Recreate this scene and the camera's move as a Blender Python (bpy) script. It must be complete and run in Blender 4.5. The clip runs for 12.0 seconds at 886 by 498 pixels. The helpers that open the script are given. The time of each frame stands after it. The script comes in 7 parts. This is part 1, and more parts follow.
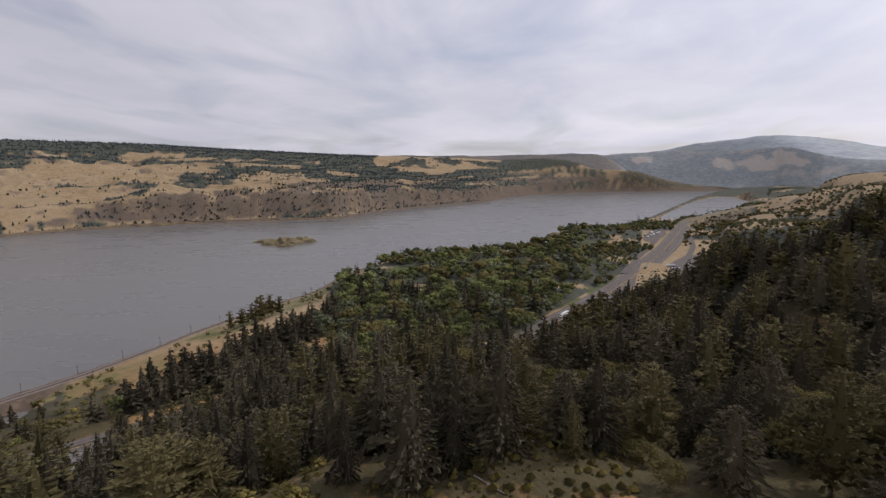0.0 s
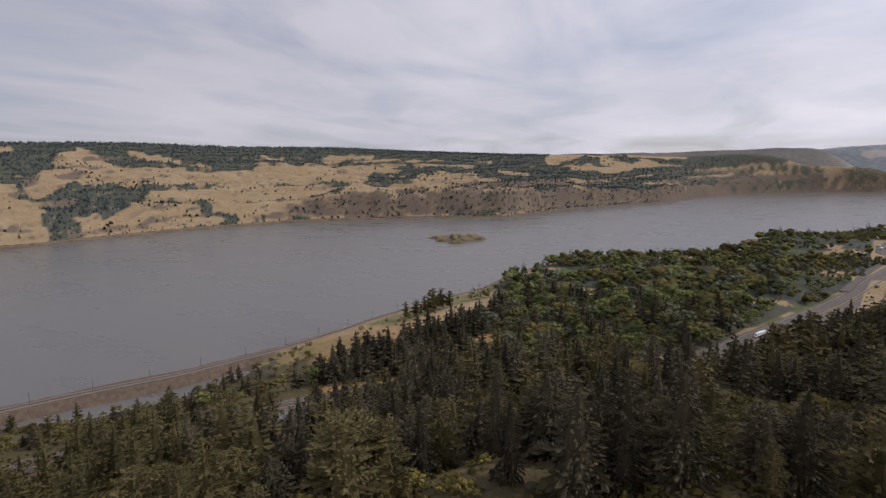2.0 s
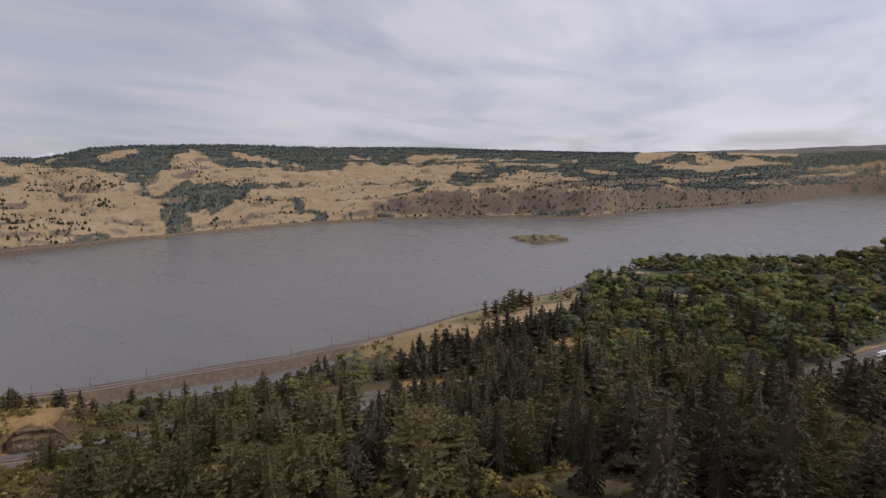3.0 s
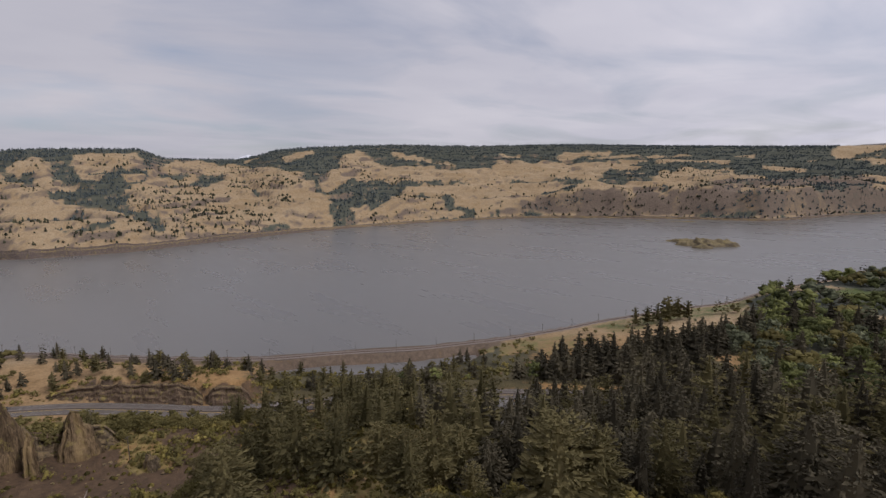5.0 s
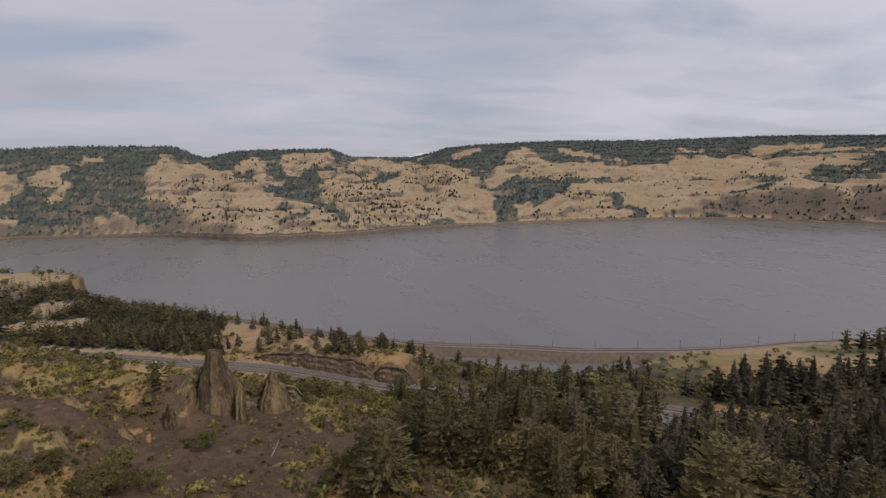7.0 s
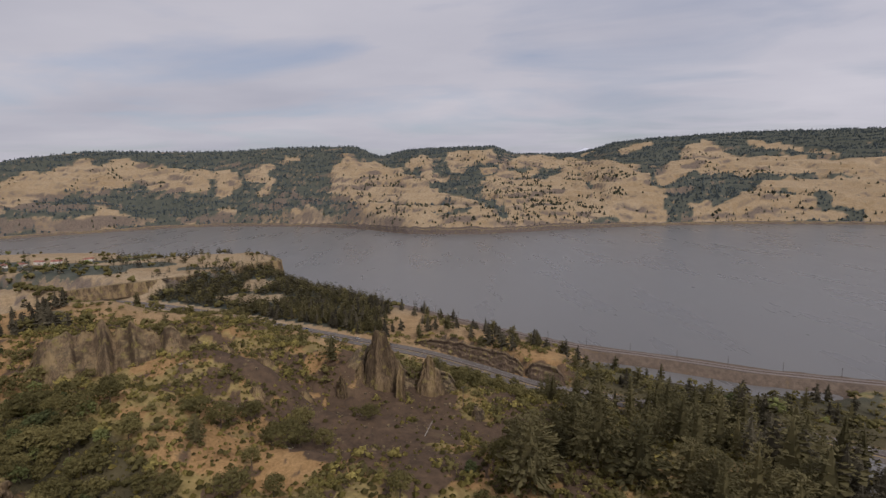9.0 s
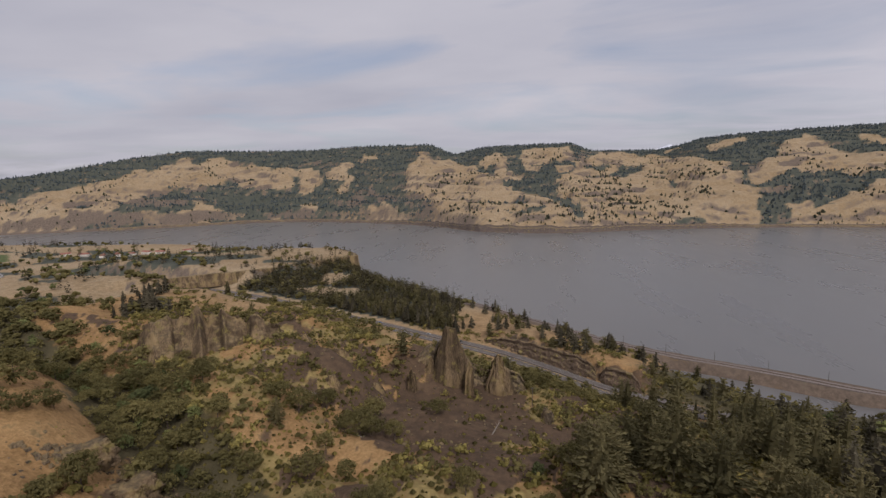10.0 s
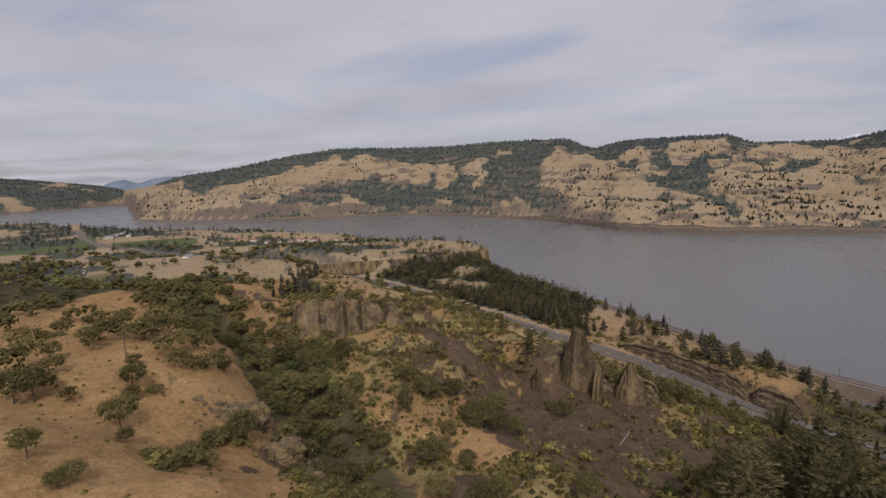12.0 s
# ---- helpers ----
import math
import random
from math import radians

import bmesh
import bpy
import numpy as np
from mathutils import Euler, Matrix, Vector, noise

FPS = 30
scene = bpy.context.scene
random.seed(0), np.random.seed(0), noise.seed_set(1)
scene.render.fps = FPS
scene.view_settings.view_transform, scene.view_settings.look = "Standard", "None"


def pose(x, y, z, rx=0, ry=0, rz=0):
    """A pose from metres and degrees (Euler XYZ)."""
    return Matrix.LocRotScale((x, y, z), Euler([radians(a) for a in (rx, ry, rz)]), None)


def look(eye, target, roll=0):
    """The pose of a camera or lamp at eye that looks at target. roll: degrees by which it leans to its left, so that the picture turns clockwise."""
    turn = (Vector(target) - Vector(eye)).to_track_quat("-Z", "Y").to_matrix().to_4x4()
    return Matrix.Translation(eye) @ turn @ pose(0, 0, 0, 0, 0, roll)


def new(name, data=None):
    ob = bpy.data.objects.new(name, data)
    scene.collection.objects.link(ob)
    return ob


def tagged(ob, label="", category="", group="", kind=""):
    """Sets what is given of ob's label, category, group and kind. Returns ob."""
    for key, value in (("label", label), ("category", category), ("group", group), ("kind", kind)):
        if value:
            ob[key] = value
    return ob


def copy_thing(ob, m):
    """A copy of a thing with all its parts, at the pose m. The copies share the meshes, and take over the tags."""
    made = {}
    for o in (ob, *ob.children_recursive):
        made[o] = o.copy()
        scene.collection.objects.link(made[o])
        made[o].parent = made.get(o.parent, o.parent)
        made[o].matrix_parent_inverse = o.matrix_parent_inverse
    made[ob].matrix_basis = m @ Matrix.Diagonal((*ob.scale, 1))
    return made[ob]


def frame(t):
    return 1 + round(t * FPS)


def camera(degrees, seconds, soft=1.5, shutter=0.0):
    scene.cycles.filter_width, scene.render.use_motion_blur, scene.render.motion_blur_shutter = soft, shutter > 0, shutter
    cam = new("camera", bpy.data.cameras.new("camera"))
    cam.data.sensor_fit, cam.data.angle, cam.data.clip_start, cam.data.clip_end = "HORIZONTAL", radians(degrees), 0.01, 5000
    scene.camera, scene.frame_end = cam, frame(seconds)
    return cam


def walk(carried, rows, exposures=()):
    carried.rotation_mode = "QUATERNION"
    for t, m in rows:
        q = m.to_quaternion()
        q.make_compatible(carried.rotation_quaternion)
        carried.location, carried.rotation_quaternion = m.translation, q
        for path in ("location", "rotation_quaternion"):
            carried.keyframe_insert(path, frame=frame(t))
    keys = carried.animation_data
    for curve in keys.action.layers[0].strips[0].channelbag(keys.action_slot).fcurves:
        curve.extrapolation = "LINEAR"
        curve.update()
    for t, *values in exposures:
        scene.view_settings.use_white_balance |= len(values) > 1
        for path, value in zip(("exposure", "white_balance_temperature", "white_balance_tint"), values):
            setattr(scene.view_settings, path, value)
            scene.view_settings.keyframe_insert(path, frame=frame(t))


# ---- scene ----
cam = camera(82.72, 12.0, soft=1.45)
# seconds, eye x y z, bearing (to the left of north), pitch, lean to the left
PATH = [
    (0.0, 0.00, 0.00, 174.25, 6.76, -8.37, -0.85),
    (0.5, -0.53, -0.15, 174.59, 9.72, -8.30, -0.86),
    (1.0, -0.94, -0.26, 174.88, 15.64, -8.25, -0.98),
    (1.5, -1.24, -0.35, 175.13, 20.98, -8.21, -1.05),
    (2.0, -1.43, -0.40, 175.34, 25.81, -8.15, -1.11),
    (2.5, -1.52, -0.43, 175.51, 30.55, -8.10, -1.12),
    (3.0, -1.53, -0.43, 175.64, 35.07, -8.07, -1.12),
    (5.0, -0.90, -0.21, 175.93, 51.71, -7.98, -1.13),
    (5.5, -0.63, -0.10, 175.95, 56.11, -7.99, -1.18),
    (6.0, -0.33, 0.02, 175.96, 60.75, -7.98, -1.14),
    (6.5, -0.00, 0.15, 175.95, 65.41, -8.00, -1.07),
    (7.0, 0.32, 0.30, 175.95, 70.11, -8.01, -1.02),
    (9.0, 1.54, 1.01, 175.93, 88.13, -8.09, -1.08),
    (9.5, 1.77, 1.20, 175.94, 92.26, -8.12, -1.07),
    (10.0, 1.95, 1.40, 175.97, 96.44, -8.17, -1.04),
    (10.5, 2.07, 1.59, 176.02, 100.51, -8.20, -1.05),
    (11.0, 2.13, 1.79, 176.09, 104.50, -8.28, -1.09),
    (11.5, 2.11, 1.99, 176.19, 108.41, -8.33, -1.05),
    (12.0, 2.00, 2.19, 176.31, 111.44, -8.44, -1.04),
]


def aim(x, y, z, yaw, pitch, lean):
    a, p = radians(yaw), radians(pitch)
    return look((x, y, z), (x - math.sin(a) * math.cos(p), y + math.cos(a) * math.cos(p), z + math.sin(p)), lean)


walk(cam, [(t, aim(*row)) for t, *row in PATH], [(0.0, 0.05, 6180, 16), (12.0, 0.05, 6180, 16)])


# ---- sky and sun ----
SUN_BEARING, SUN_HEIGHT = -62.0, 44.0        # degrees left of +y, degrees up
world = bpy.data.worlds.new("sky")
scene.world = world
world.use_nodes = True
wn, wl = world.node_tree.nodes, world.node_tree.links
wn.clear()
sky = wn.new("ShaderNodeTexSky")
sky.sky_type, sky.sun_disc = "NISHITA", False
sky.sun_elevation, sky.sun_rotation = radians(SUN_HEIGHT), radians(-SUN_BEARING)
sky.air_density, sky.dust_density = 1.0, 2.0
coord = wn.new("ShaderNodeTexCoord")
sep = wn.new("ShaderNodeSeparateXYZ")
wl.new(coord.outputs["Generated"], sep.inputs[0])


def wmath(op, a, b=None, clamp=False):
    n = wn.new("ShaderNodeMath")
    n.operation, n.use_clamp = op, clamp
    for i, v in enumerate((a, b)):
        if v is None:
            continue
        if isinstance(v, (int, float)):
            n.inputs[i].default_value = v
        else:
            wl.new(v, n.inputs[i])
    return n.outputs[0]


# a thin cloud deck, laid flat over the valley
height = wmath("MAXIMUM", wmath("ADD", sep.outputs["Z"], 0.10), 0.04)
deck = wn.new("ShaderNodeCombineXYZ")
wl.new(wmath("DIVIDE", sep.outputs["X"], height), deck.inputs[0])
wl.new(wmath("DIVIDE", sep.outputs["Y"], height), deck.inputs[1])
streak = wn.new("ShaderNodeMapping")
streak.inputs["Rotation"].default_value = (0, 0, radians(-35))
streak.inputs["Scale"].default_value = (0.85, 0.58, 1)
wl.new(deck.outputs[0], streak.inputs["Vector"])
cloud = wn.new("ShaderNodeTexNoise")
cloud.inputs["Scale"].default_value, cloud.inputs["Detail"].default_value = 1.1, 6
cloud.inputs["Roughness"].default_value, cloud.inputs["Distortion"].default_value = 0.52, 0.5
wl.new(streak.outputs[0], cloud.inputs["Vector"])
cover = wn.new("ShaderNodeValToRGB")
cover.color_ramp.elements[0].position, cover.color_ramp.elements[0].color = 0.30, (0.45, 0.45, 0.45, 1)
cover.color_ramp.elements[1].position, cover.color_ramp.elements[1].color = 0.54, (0.97, 0.97, 0.97, 1)
wl.new(cloud.outputs["Fac"], cover.inputs[0])
shade = wn.new("ShaderNodeTexNoise")
shade.inputs["Scale"].default_value, shade.inputs["Detail"].default_value = 0.8, 5
wl.new(streak.outputs[0], shade.inputs["Vector"])
tone = wn.new("ShaderNodeValToRGB")
tone.color_ramp.elements[0].position, tone.color_ramp.elements[0].color = 0.3, (0.74, 0.74, 0.80, 1)
tone.color_ramp.elements[1].position, tone.color_ramp.elements[1].color = 0.7, (1.0, 0.97, 0.985, 1)
wl.new(shade.outputs["Fac"], tone.inputs[0])
bright = wn.new("ShaderNodeVectorMath")
bright.operation = "SCALE"
wl.new(tone.outputs[0], bright.inputs[0])
# the deck is brighter towards the sun
toward = wn.new("ShaderNodeVectorMath")
toward.operation = "DOT_PRODUCT"
wl.new(coord.outputs["Generated"], toward.inputs[0])
toward.inputs[1].default_value = (-math.sin(radians(SUN_BEARING)) * math.cos(radians(SUN_HEIGHT)), math.cos(radians(SUN_BEARING)) * math.cos(radians(SUN_HEIGHT)), math.sin(radians(SUN_HEIGHT)))
glow = wmath("POWER", wmath("ADD", wmath("MULTIPLY", toward.outputs["Value"], 0.5), 0.5), 2.0)
wl.new(wmath("ADD", wmath("MULTIPLY", glow, 5.7), 6.1), bright.inputs["Scale"])
mix = wn.new("ShaderNodeMix")
mix.data_type = "RGBA"
wl.new(cover.outputs[0], mix.inputs["Factor"])
wl.new(sky.outputs[0], mix.inputs["A"])
wl.new(bright.outputs[0], mix.inputs["B"])
back = wn.new("ShaderNodeBackground")
back.inputs["Strength"].default_value = 0.085
wl.new(mix.outputs["Result"], back.inputs["Color"])
wout = wn.new("ShaderNodeOutputWorld")
wl.new(back.outputs[0], wout.inputs[0])

sun_data = bpy.data.lights.new("sun", "SUN")
sun_data.energy, sun_data.angle, sun_data.color = 2.0, radians(6), (1.0, 0.95, 0.87)
sun = new("sun", sun_data)
sa, sh = radians(SUN_BEARING), radians(SUN_HEIGHT)
sun.matrix_world = look((-math.sin(sa) * math.cos(sh), math.cos(sa) * math.cos(sh), math.sin(sh)), (0, 0, 0))
scene.view_settings.exposure = 0.0


# ---- materials ----
def material(name, roughness=0.9, specular=0.2):
    m = bpy.data.materials.new(name)
    m.use_nodes = True
    n = m.node_tree.nodes
    b = n["Principled BSDF"]
    b.inputs["Roughness"].default_value = roughness
    b.inputs["Specular IOR Level"].default_value = specular
    return m, n, m.node_tree.links, b


def noise_node(n, l, scale, detail=4, rough=0.55, vector=None):
    t = n.new("ShaderNodeTexNoise")
    t.inputs["Scale"].default_value, t.inputs["Detail"].default_value, t.inputs["Roughness"].default_value = scale, detail, rough
    if vector is None:
        c = n.new("ShaderNodeTexCoord")
        vector = c.outputs["Object"]
    l.new(vector, t.inputs["Vector"])
    return t.outputs["Fac"]


def ramp(n, l, fac, stops):
    r = n.new("ShaderNodeValToRGB")
    e = r.color_ramp.elements
    while len(e) < len(stops):
        e.new(0.5)
    for k, (p, c) in zip(e, stops):
        k.position, k.color = p, (*c, 1)
    l.new(fac, r.inputs[0])
    return r.outputs[0]


def blend(n, l, fac, a, b, mode="MIX"):
    x = n.new("ShaderNodeMix")
    x.data_type, x.blend_type = "RGBA", mode
    for socket, v in ((x.inputs["Factor"], fac), (x.inputs["A"], a), (x.inputs["B"], b)):
        if isinstance(v, (int, float)):
            socket.default_value = v
        elif isinstance(v, tuple):
            socket.default_value = (*v, 1)
        else:
            l.new(v, socket)
    return x.outputs["Result"]


def bump(n, l, b, height, strength, distance):
    k = n.new("ShaderNodeBump")
    k.inputs["Strength"].default_value, k.inputs["Distance"].default_value = strength, distance
    l.new(height, k.inputs["Height"])
    l.new(k.outputs[0], b.inputs["Normal"])


def attribute(n, name):
    a = n.new("ShaderNodeAttribute")
    a.attribute_name = name
    return a


def plain(name, a, b, scale, roughness=0.85, relief=0.0, metal=0.0, specular=0.3):
    """Two tones mingled by noise at two scales."""
    m, n, l, p = material(name, roughness, specular)
    f1, f2 = noise_node(n, l, scale, 5), noise_node(n, l, scale * 9, 3)
    c = ramp(n, l, f1, [(0.3, a), (0.7, b)])
    c = blend(n, l, 0.35, c, ramp(n, l, f2, [(0.3, tuple(v * 0.6 for v in a)), (0.7, tuple(min(1, v * 1.35) for v in b))]))
    l.new(c, p.inputs["Base Color"])
    p.inputs["Metallic"].default_value = metal
    if relief:
        bump(n, l, p, f2, 0.6, relief)
    return m


def leafage(name, dark, light, thinness=0.3, vary=0.36):
    """Foliage: tone by tree (tint) and by spray."""
    m, n, l, p = material(name, 0.8, 0.04)
    isl = n.new("ShaderNodeNewGeometry")
    tint = attribute(n, "tint")
    info = n.new("ShaderNodeObjectInfo")
    add = n.new("ShaderNodeMath")
    add.operation = "ADD"
    l.new(tint.outputs["Fac"], add.inputs[0])
    l.new(info.outputs["Random"], add.inputs[1])
    wrap = n.new("ShaderNodeMath")
    wrap.operation = "FRACT"
    l.new(add.outputs[0], wrap.inputs[0])
    c = ramp(n, l, wrap.outputs[0], [(0.0, dark), (1.0, light)])
    spray = ramp(n, l, isl.outputs["Random Per Island"], [(0.0, (1 - vary,) * 3), (1.0, (1 + vary, 1 + 0.92 * vary, 1 + 0.6 * vary))])
    c = blend(n, l, 1.0, c, spray, "MULTIPLY")
    l.new(c, p.inputs["Base Color"])
    thin = n.new("ShaderNodeBsdfTranslucent")
    l.new(c, thin.inputs["Color"])
    both = n.new("ShaderNodeMixShader")
    both.inputs[0].default_value = thinness
    l.new(p.outputs[0], both.inputs[1])
    l.new(thin.outputs[0], both.inputs[2])
    l.new(both.outputs[0], n["Material Output"].inputs["Surface"])
    return m


CONIFER = leafage("conifer_needles", (0.053, 0.047, 0.034), (0.135, 0.117, 0.078), 0.3, 0.14)
PINE = leafage("pine_needles", (0.100, 0.089, 0.045), (0.200, 0.172, 0.085), 0.45, 0.16)
OAK = leafage("oak_leaves", (0.112, 0.099, 0.042), (0.225, 0.193, 0.080), 0.5, 0.22)
MAPLE = leafage("maple_leaves", (0.068, 0.078, 0.036), (0.250, 0.264, 0.100), 0.45, 0.15)
WILLOW = leafage("willow_leaves", (0.100, 0.110, 0.072), (0.160, 0.170, 0.110), 0.3)
# far woods: blue-grey and lightened, the haze put into the leaf colour
HAZED_SCRUB = leafage("hazed_hill_scrub", (0.074, 0.094, 0.104), (0.116, 0.136, 0.138), 0.3, 0.2)
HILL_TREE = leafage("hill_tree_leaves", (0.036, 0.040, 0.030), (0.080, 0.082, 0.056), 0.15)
# oak brush of the eastern ground, its colour lightened for the haze there
HAZED_BRUSH = leafage("hazed_brush_leaves", (0.125, 0.128, 0.080), (0.230, 0.222, 0.135), 0.3, 0.25)
DRY_SHRUB = leafage("dry_brush", (0.125, 0.108, 0.036), (0.290, 0.240, 0.082), 0.3, 0.3)
BARK = plain("bark", (0.05, 0.038, 0.03), (0.12, 0.09, 0.07), 3.0, 0.95)
DEADWOOD = plain("dead_wood", (0.15, 0.125, 0.10), (0.28, 0.24, 0.20), 3.0, 0.9)

def basalt(name, dark, light, turf=((0.09, 0.07, 0.045), (0.28, 0.20, 0.10)), ribs=0.0):
    """Columnar lava rock with lichen and dry grass on its ledges."""
    m, n, l, p = material(name, 0.92, 0.15)
    c = n.new("ShaderNodeTexCoord")
    squeeze = n.new("ShaderNodeMapping")
    squeeze.inputs["Scale"].default_value = (1, 1, 0.22)
    l.new(c.outputs["Object"], squeeze.inputs["Vector"])
    f1, f2 = noise_node(n, l, 0.35, 6, 0.65, squeeze.outputs[0]), noise_node(n, l, 1.6, 4, 0.6, squeeze.outputs[0])
    tone = ramp(n, l, f1, [(0.3, dark), (0.7, light)])
    tone = blend(n, l, 0.5, tone, ramp(n, l, f2, [(0.35, tuple(v * 0.45 for v in dark)), (0.65, tuple(v * 1.3 for v in light))]))
    if ribs:
        rib = noise_node(n, l, 0.11, 5, 0.6, squeeze.outputs[0])
        tone = blend(n, l, ramp(n, l, rib, [(0.40, (0.7, 0.7, 0.7)), (0.50, (0, 0, 0))]), tone, tuple(0.6 * v for v in dark))
        tone = blend(n, l, ramp(n, l, rib, [(0.52, (0, 0, 0)), (0.60, (ribs,) * 3)]), tone, turf[1])
    geo = n.new("ShaderNodeNewGeometry")
    up = n.new("ShaderNodeSeparateXYZ")
    l.new(geo.outputs["Normal"], up.inputs[0])
    flat = n.new("ShaderNodeMapRange")
    flat.inputs["From Min"].default_value, flat.inputs["From Max"].default_value = 0.55, 0.85
    l.new(up.outputs["Z"], flat.inputs["Value"])
    f3 = noise_node(n, l, 0.5, 5, 0.6)
    moss = ramp(n, l, f3, [(0.35, turf[0]), (0.7, turf[1])])
    tone = blend(n, l, flat.outputs[0], tone, moss)
    lichen = ramp(n, l, noise_node(n, l, 0.22, 5, 0.7), [(0.55, (0, 0, 0)), (0.66, (0.75, 0.75, 0.75))])
    tone = blend(n, l, lichen, tone, (0.24, 0.195, 0.065))
    l.new(tone, p.inputs["Base Color"])
    bump(n, l, p, f2, 1.0, 0.9)
    return m


WEATHERED = basalt("weathered_lava", (0.075, 0.053, 0.033), (0.215, 0.150, 0.086), ribs=0.75)
BASALT = basalt("basalt", (0.062, 0.046, 0.033), (0.180, 0.136, 0.090), ribs=0.45)
CUT_ROCK = basalt("cut_basalt", (0.070, 0.050, 0.036), (0.180, 0.126, 0.086))
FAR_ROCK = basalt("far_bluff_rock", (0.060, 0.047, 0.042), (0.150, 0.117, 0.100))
ISLE_ROCK = basalt("island_rock", (0.050, 0.042, 0.034), (0.130, 0.105, 0.075), ((0.10, 0.084, 0.048), (0.27, 0.215, 0.118)))
ASPHALT = plain("asphalt", (0.082, 0.069, 0.060), (0.126, 0.108, 0.095), 0.2, 0.95)
GRAVEL = plain("gravel", (0.120, 0.095, 0.082), (0.210, 0.175, 0.150), 0.6, 0.95, 0.1)
CONCRETE = plain("concrete", (0.30, 0.29, 0.27), (0.45, 0.43, 0.40), 0.5, 0.85)
STEEL = plain("rusty_steel", (0.09, 0.055, 0.042), (0.18, 0.12, 0.09), 1.0, 0.6, 0, 0.7)
TIMBER = plain("weathered_timber", (0.05, 0.04, 0.034), (0.11, 0.09, 0.075), 2.0, 0.9)
ROOF = plain("grey_roof", (0.16, 0.15, 0.145), (0.26, 0.25, 0.24), 1.0, 0.8)
RED_ROOF = plain("brown_red_roof", (0.20, 0.085, 0.06), (0.30, 0.14, 0.10), 0.6, 0.85)
WHITE_PAINT = plain("white_paint", (0.68, 0.68, 0.67), (0.80, 0.80, 0.79), 0.6, 0.55)
CREAM_WALL = plain("cream_wall", (0.50, 0.46, 0.40), (0.62, 0.58, 0.50), 0.8, 0.8)
YELLOW_LINE = plain("yellow_line", (0.40, 0.26, 0.05), (0.55, 0.36, 0.08), 0.8, 0.8)
WHITE_LINE = plain("white_line", (0.24, 0.23, 0.215), (0.34, 0.33, 0.31), 0.8, 0.8)
TYRE = plain("tyre_rubber", (0.018, 0.018, 0.018), (0.035, 0.035, 0.035), 4.0, 0.8)
CAR_GLASS = plain("dark_glass", (0.02, 0.024, 0.028), (0.035, 0.04, 0.045), 2.0, 0.12, 0, 0, 0.6)
CHROME = plain("bare_metal", (0.45, 0.45, 0.46), (0.60, 0.60, 0.61), 2.0, 0.35, 0, 0.9)
PAINTS = {k: plain("paint_" + k, tuple(0.85 * v for v in c), c, 0.7, 0.35, 0, 0, 0.5) for k, c in
          (("white", (0.78, 0.78, 0.77)), ("silver", (0.42, 0.43, 0.44)), ("red", (0.32, 0.04, 0.03)), ("blue", (0.05, 0.09, 0.20)), ("black", (0.03, 0.03, 0.032)), ("green", (0.05, 0.12, 0.08)))}

# water: dark, with wind ripple
WATER, n, l, p = material("river_water", 0.22, 0.5)
p.inputs["Base Color"].default_value = (0.132, 0.126, 0.119, 1)
p.inputs["IOR"].default_value = 1.33
c = n.new("ShaderNodeTexCoord")
f1 = noise_node(n, l, 0.9, 3, 0.6, c.outputs["Object"])
drift = n.new("ShaderNodeMapping")
drift.inputs["Rotation"].default_value, drift.inputs["Scale"].default_value = (0, 0, radians(-25)), (0.25, 1.0, 1.0)
l.new(c.outputs["Object"], drift.inputs["Vector"])
f2 = noise_node(n, l, 0.016, 6, 0.62, drift.outputs[0])
bump(n, l, p, f1, 0.11, 0.4)
l.new(ramp(n, l, f2, [(0.30, (0.105, 0.100, 0.094)), (0.70, (0.132, 0.126, 0.118))]), p.inputs["Base Color"])
l.new(ramp(n, l, f2, [(0.32, (0.25, 0.25, 0.25)), (0.68, (0.33, 0.33, 0.33))]), p.inputs["Roughness"])

# ground: dry grass, forest floor, bare rock and scree, green fields by land cover
GROUND, n, l, p = material("ground_cover", 0.95, 0.1)
c = n.new("ShaderNodeTexCoord")
obj = c.outputs["Object"]
big, mid, fine = noise_node(n, l, 0.006, 6, 0.6, obj), noise_node(n, l, 0.06, 5, 0.6, obj), noise_node(n, l, 0.9, 4, 0.6, obj)
patchy = noise_node(n, l, 0.24, 5, 0.65, obj)
lay = attribute(n, "cover")          # red: woodland floor, green: rock, blue: green field
split = n.new("ShaderNodeSeparateColor")
l.new(lay.outputs["Color"], split.inputs[0])
grass = ramp(n, l, mid, [(0.25, (0.13, 0.082, 0.040)), (0.5, (0.260, 0.196, 0.124)), (0.72, (0.402, 0.326, 0.227))])
grass = blend(n, l, 0.35, grass, ramp(n, l, big, [(0.35, (0.205, 0.140, 0.076)), (0.65, (0.422, 0.347, 0.247))]))
grass = blend(n, l, 0.30, grass, ramp(n, l, fine, [(0.35, (0.06, 0.045, 0.020)), (0.65, (0.43, 0.30, 0.165))]))
# the far floor tone is greyer and bluer, with the woods' haze in it
floor_tone = blend(n, l, lay.outputs["Alpha"], ramp(n, l, mid, [(0.3, (0.050, 0.056, 0.045)), (0.7, (0.086, 0.088, 0.067))]), ramp(n, l, mid, [(0.3, (0.050, 0.043, 0.024)), (0.7, (0.105, 0.086, 0.044))]))
rock = blend(n, l, 0.5, ramp(n, l, fine, [(0.3, (0.048, 0.033, 0.021)), (0.7, (0.132, 0.087, 0.053))]), ramp(n, l, mid, [(0.3, (0.046, 0.032, 0.022)), (0.7, (0.128, 0.083, 0.050))]))
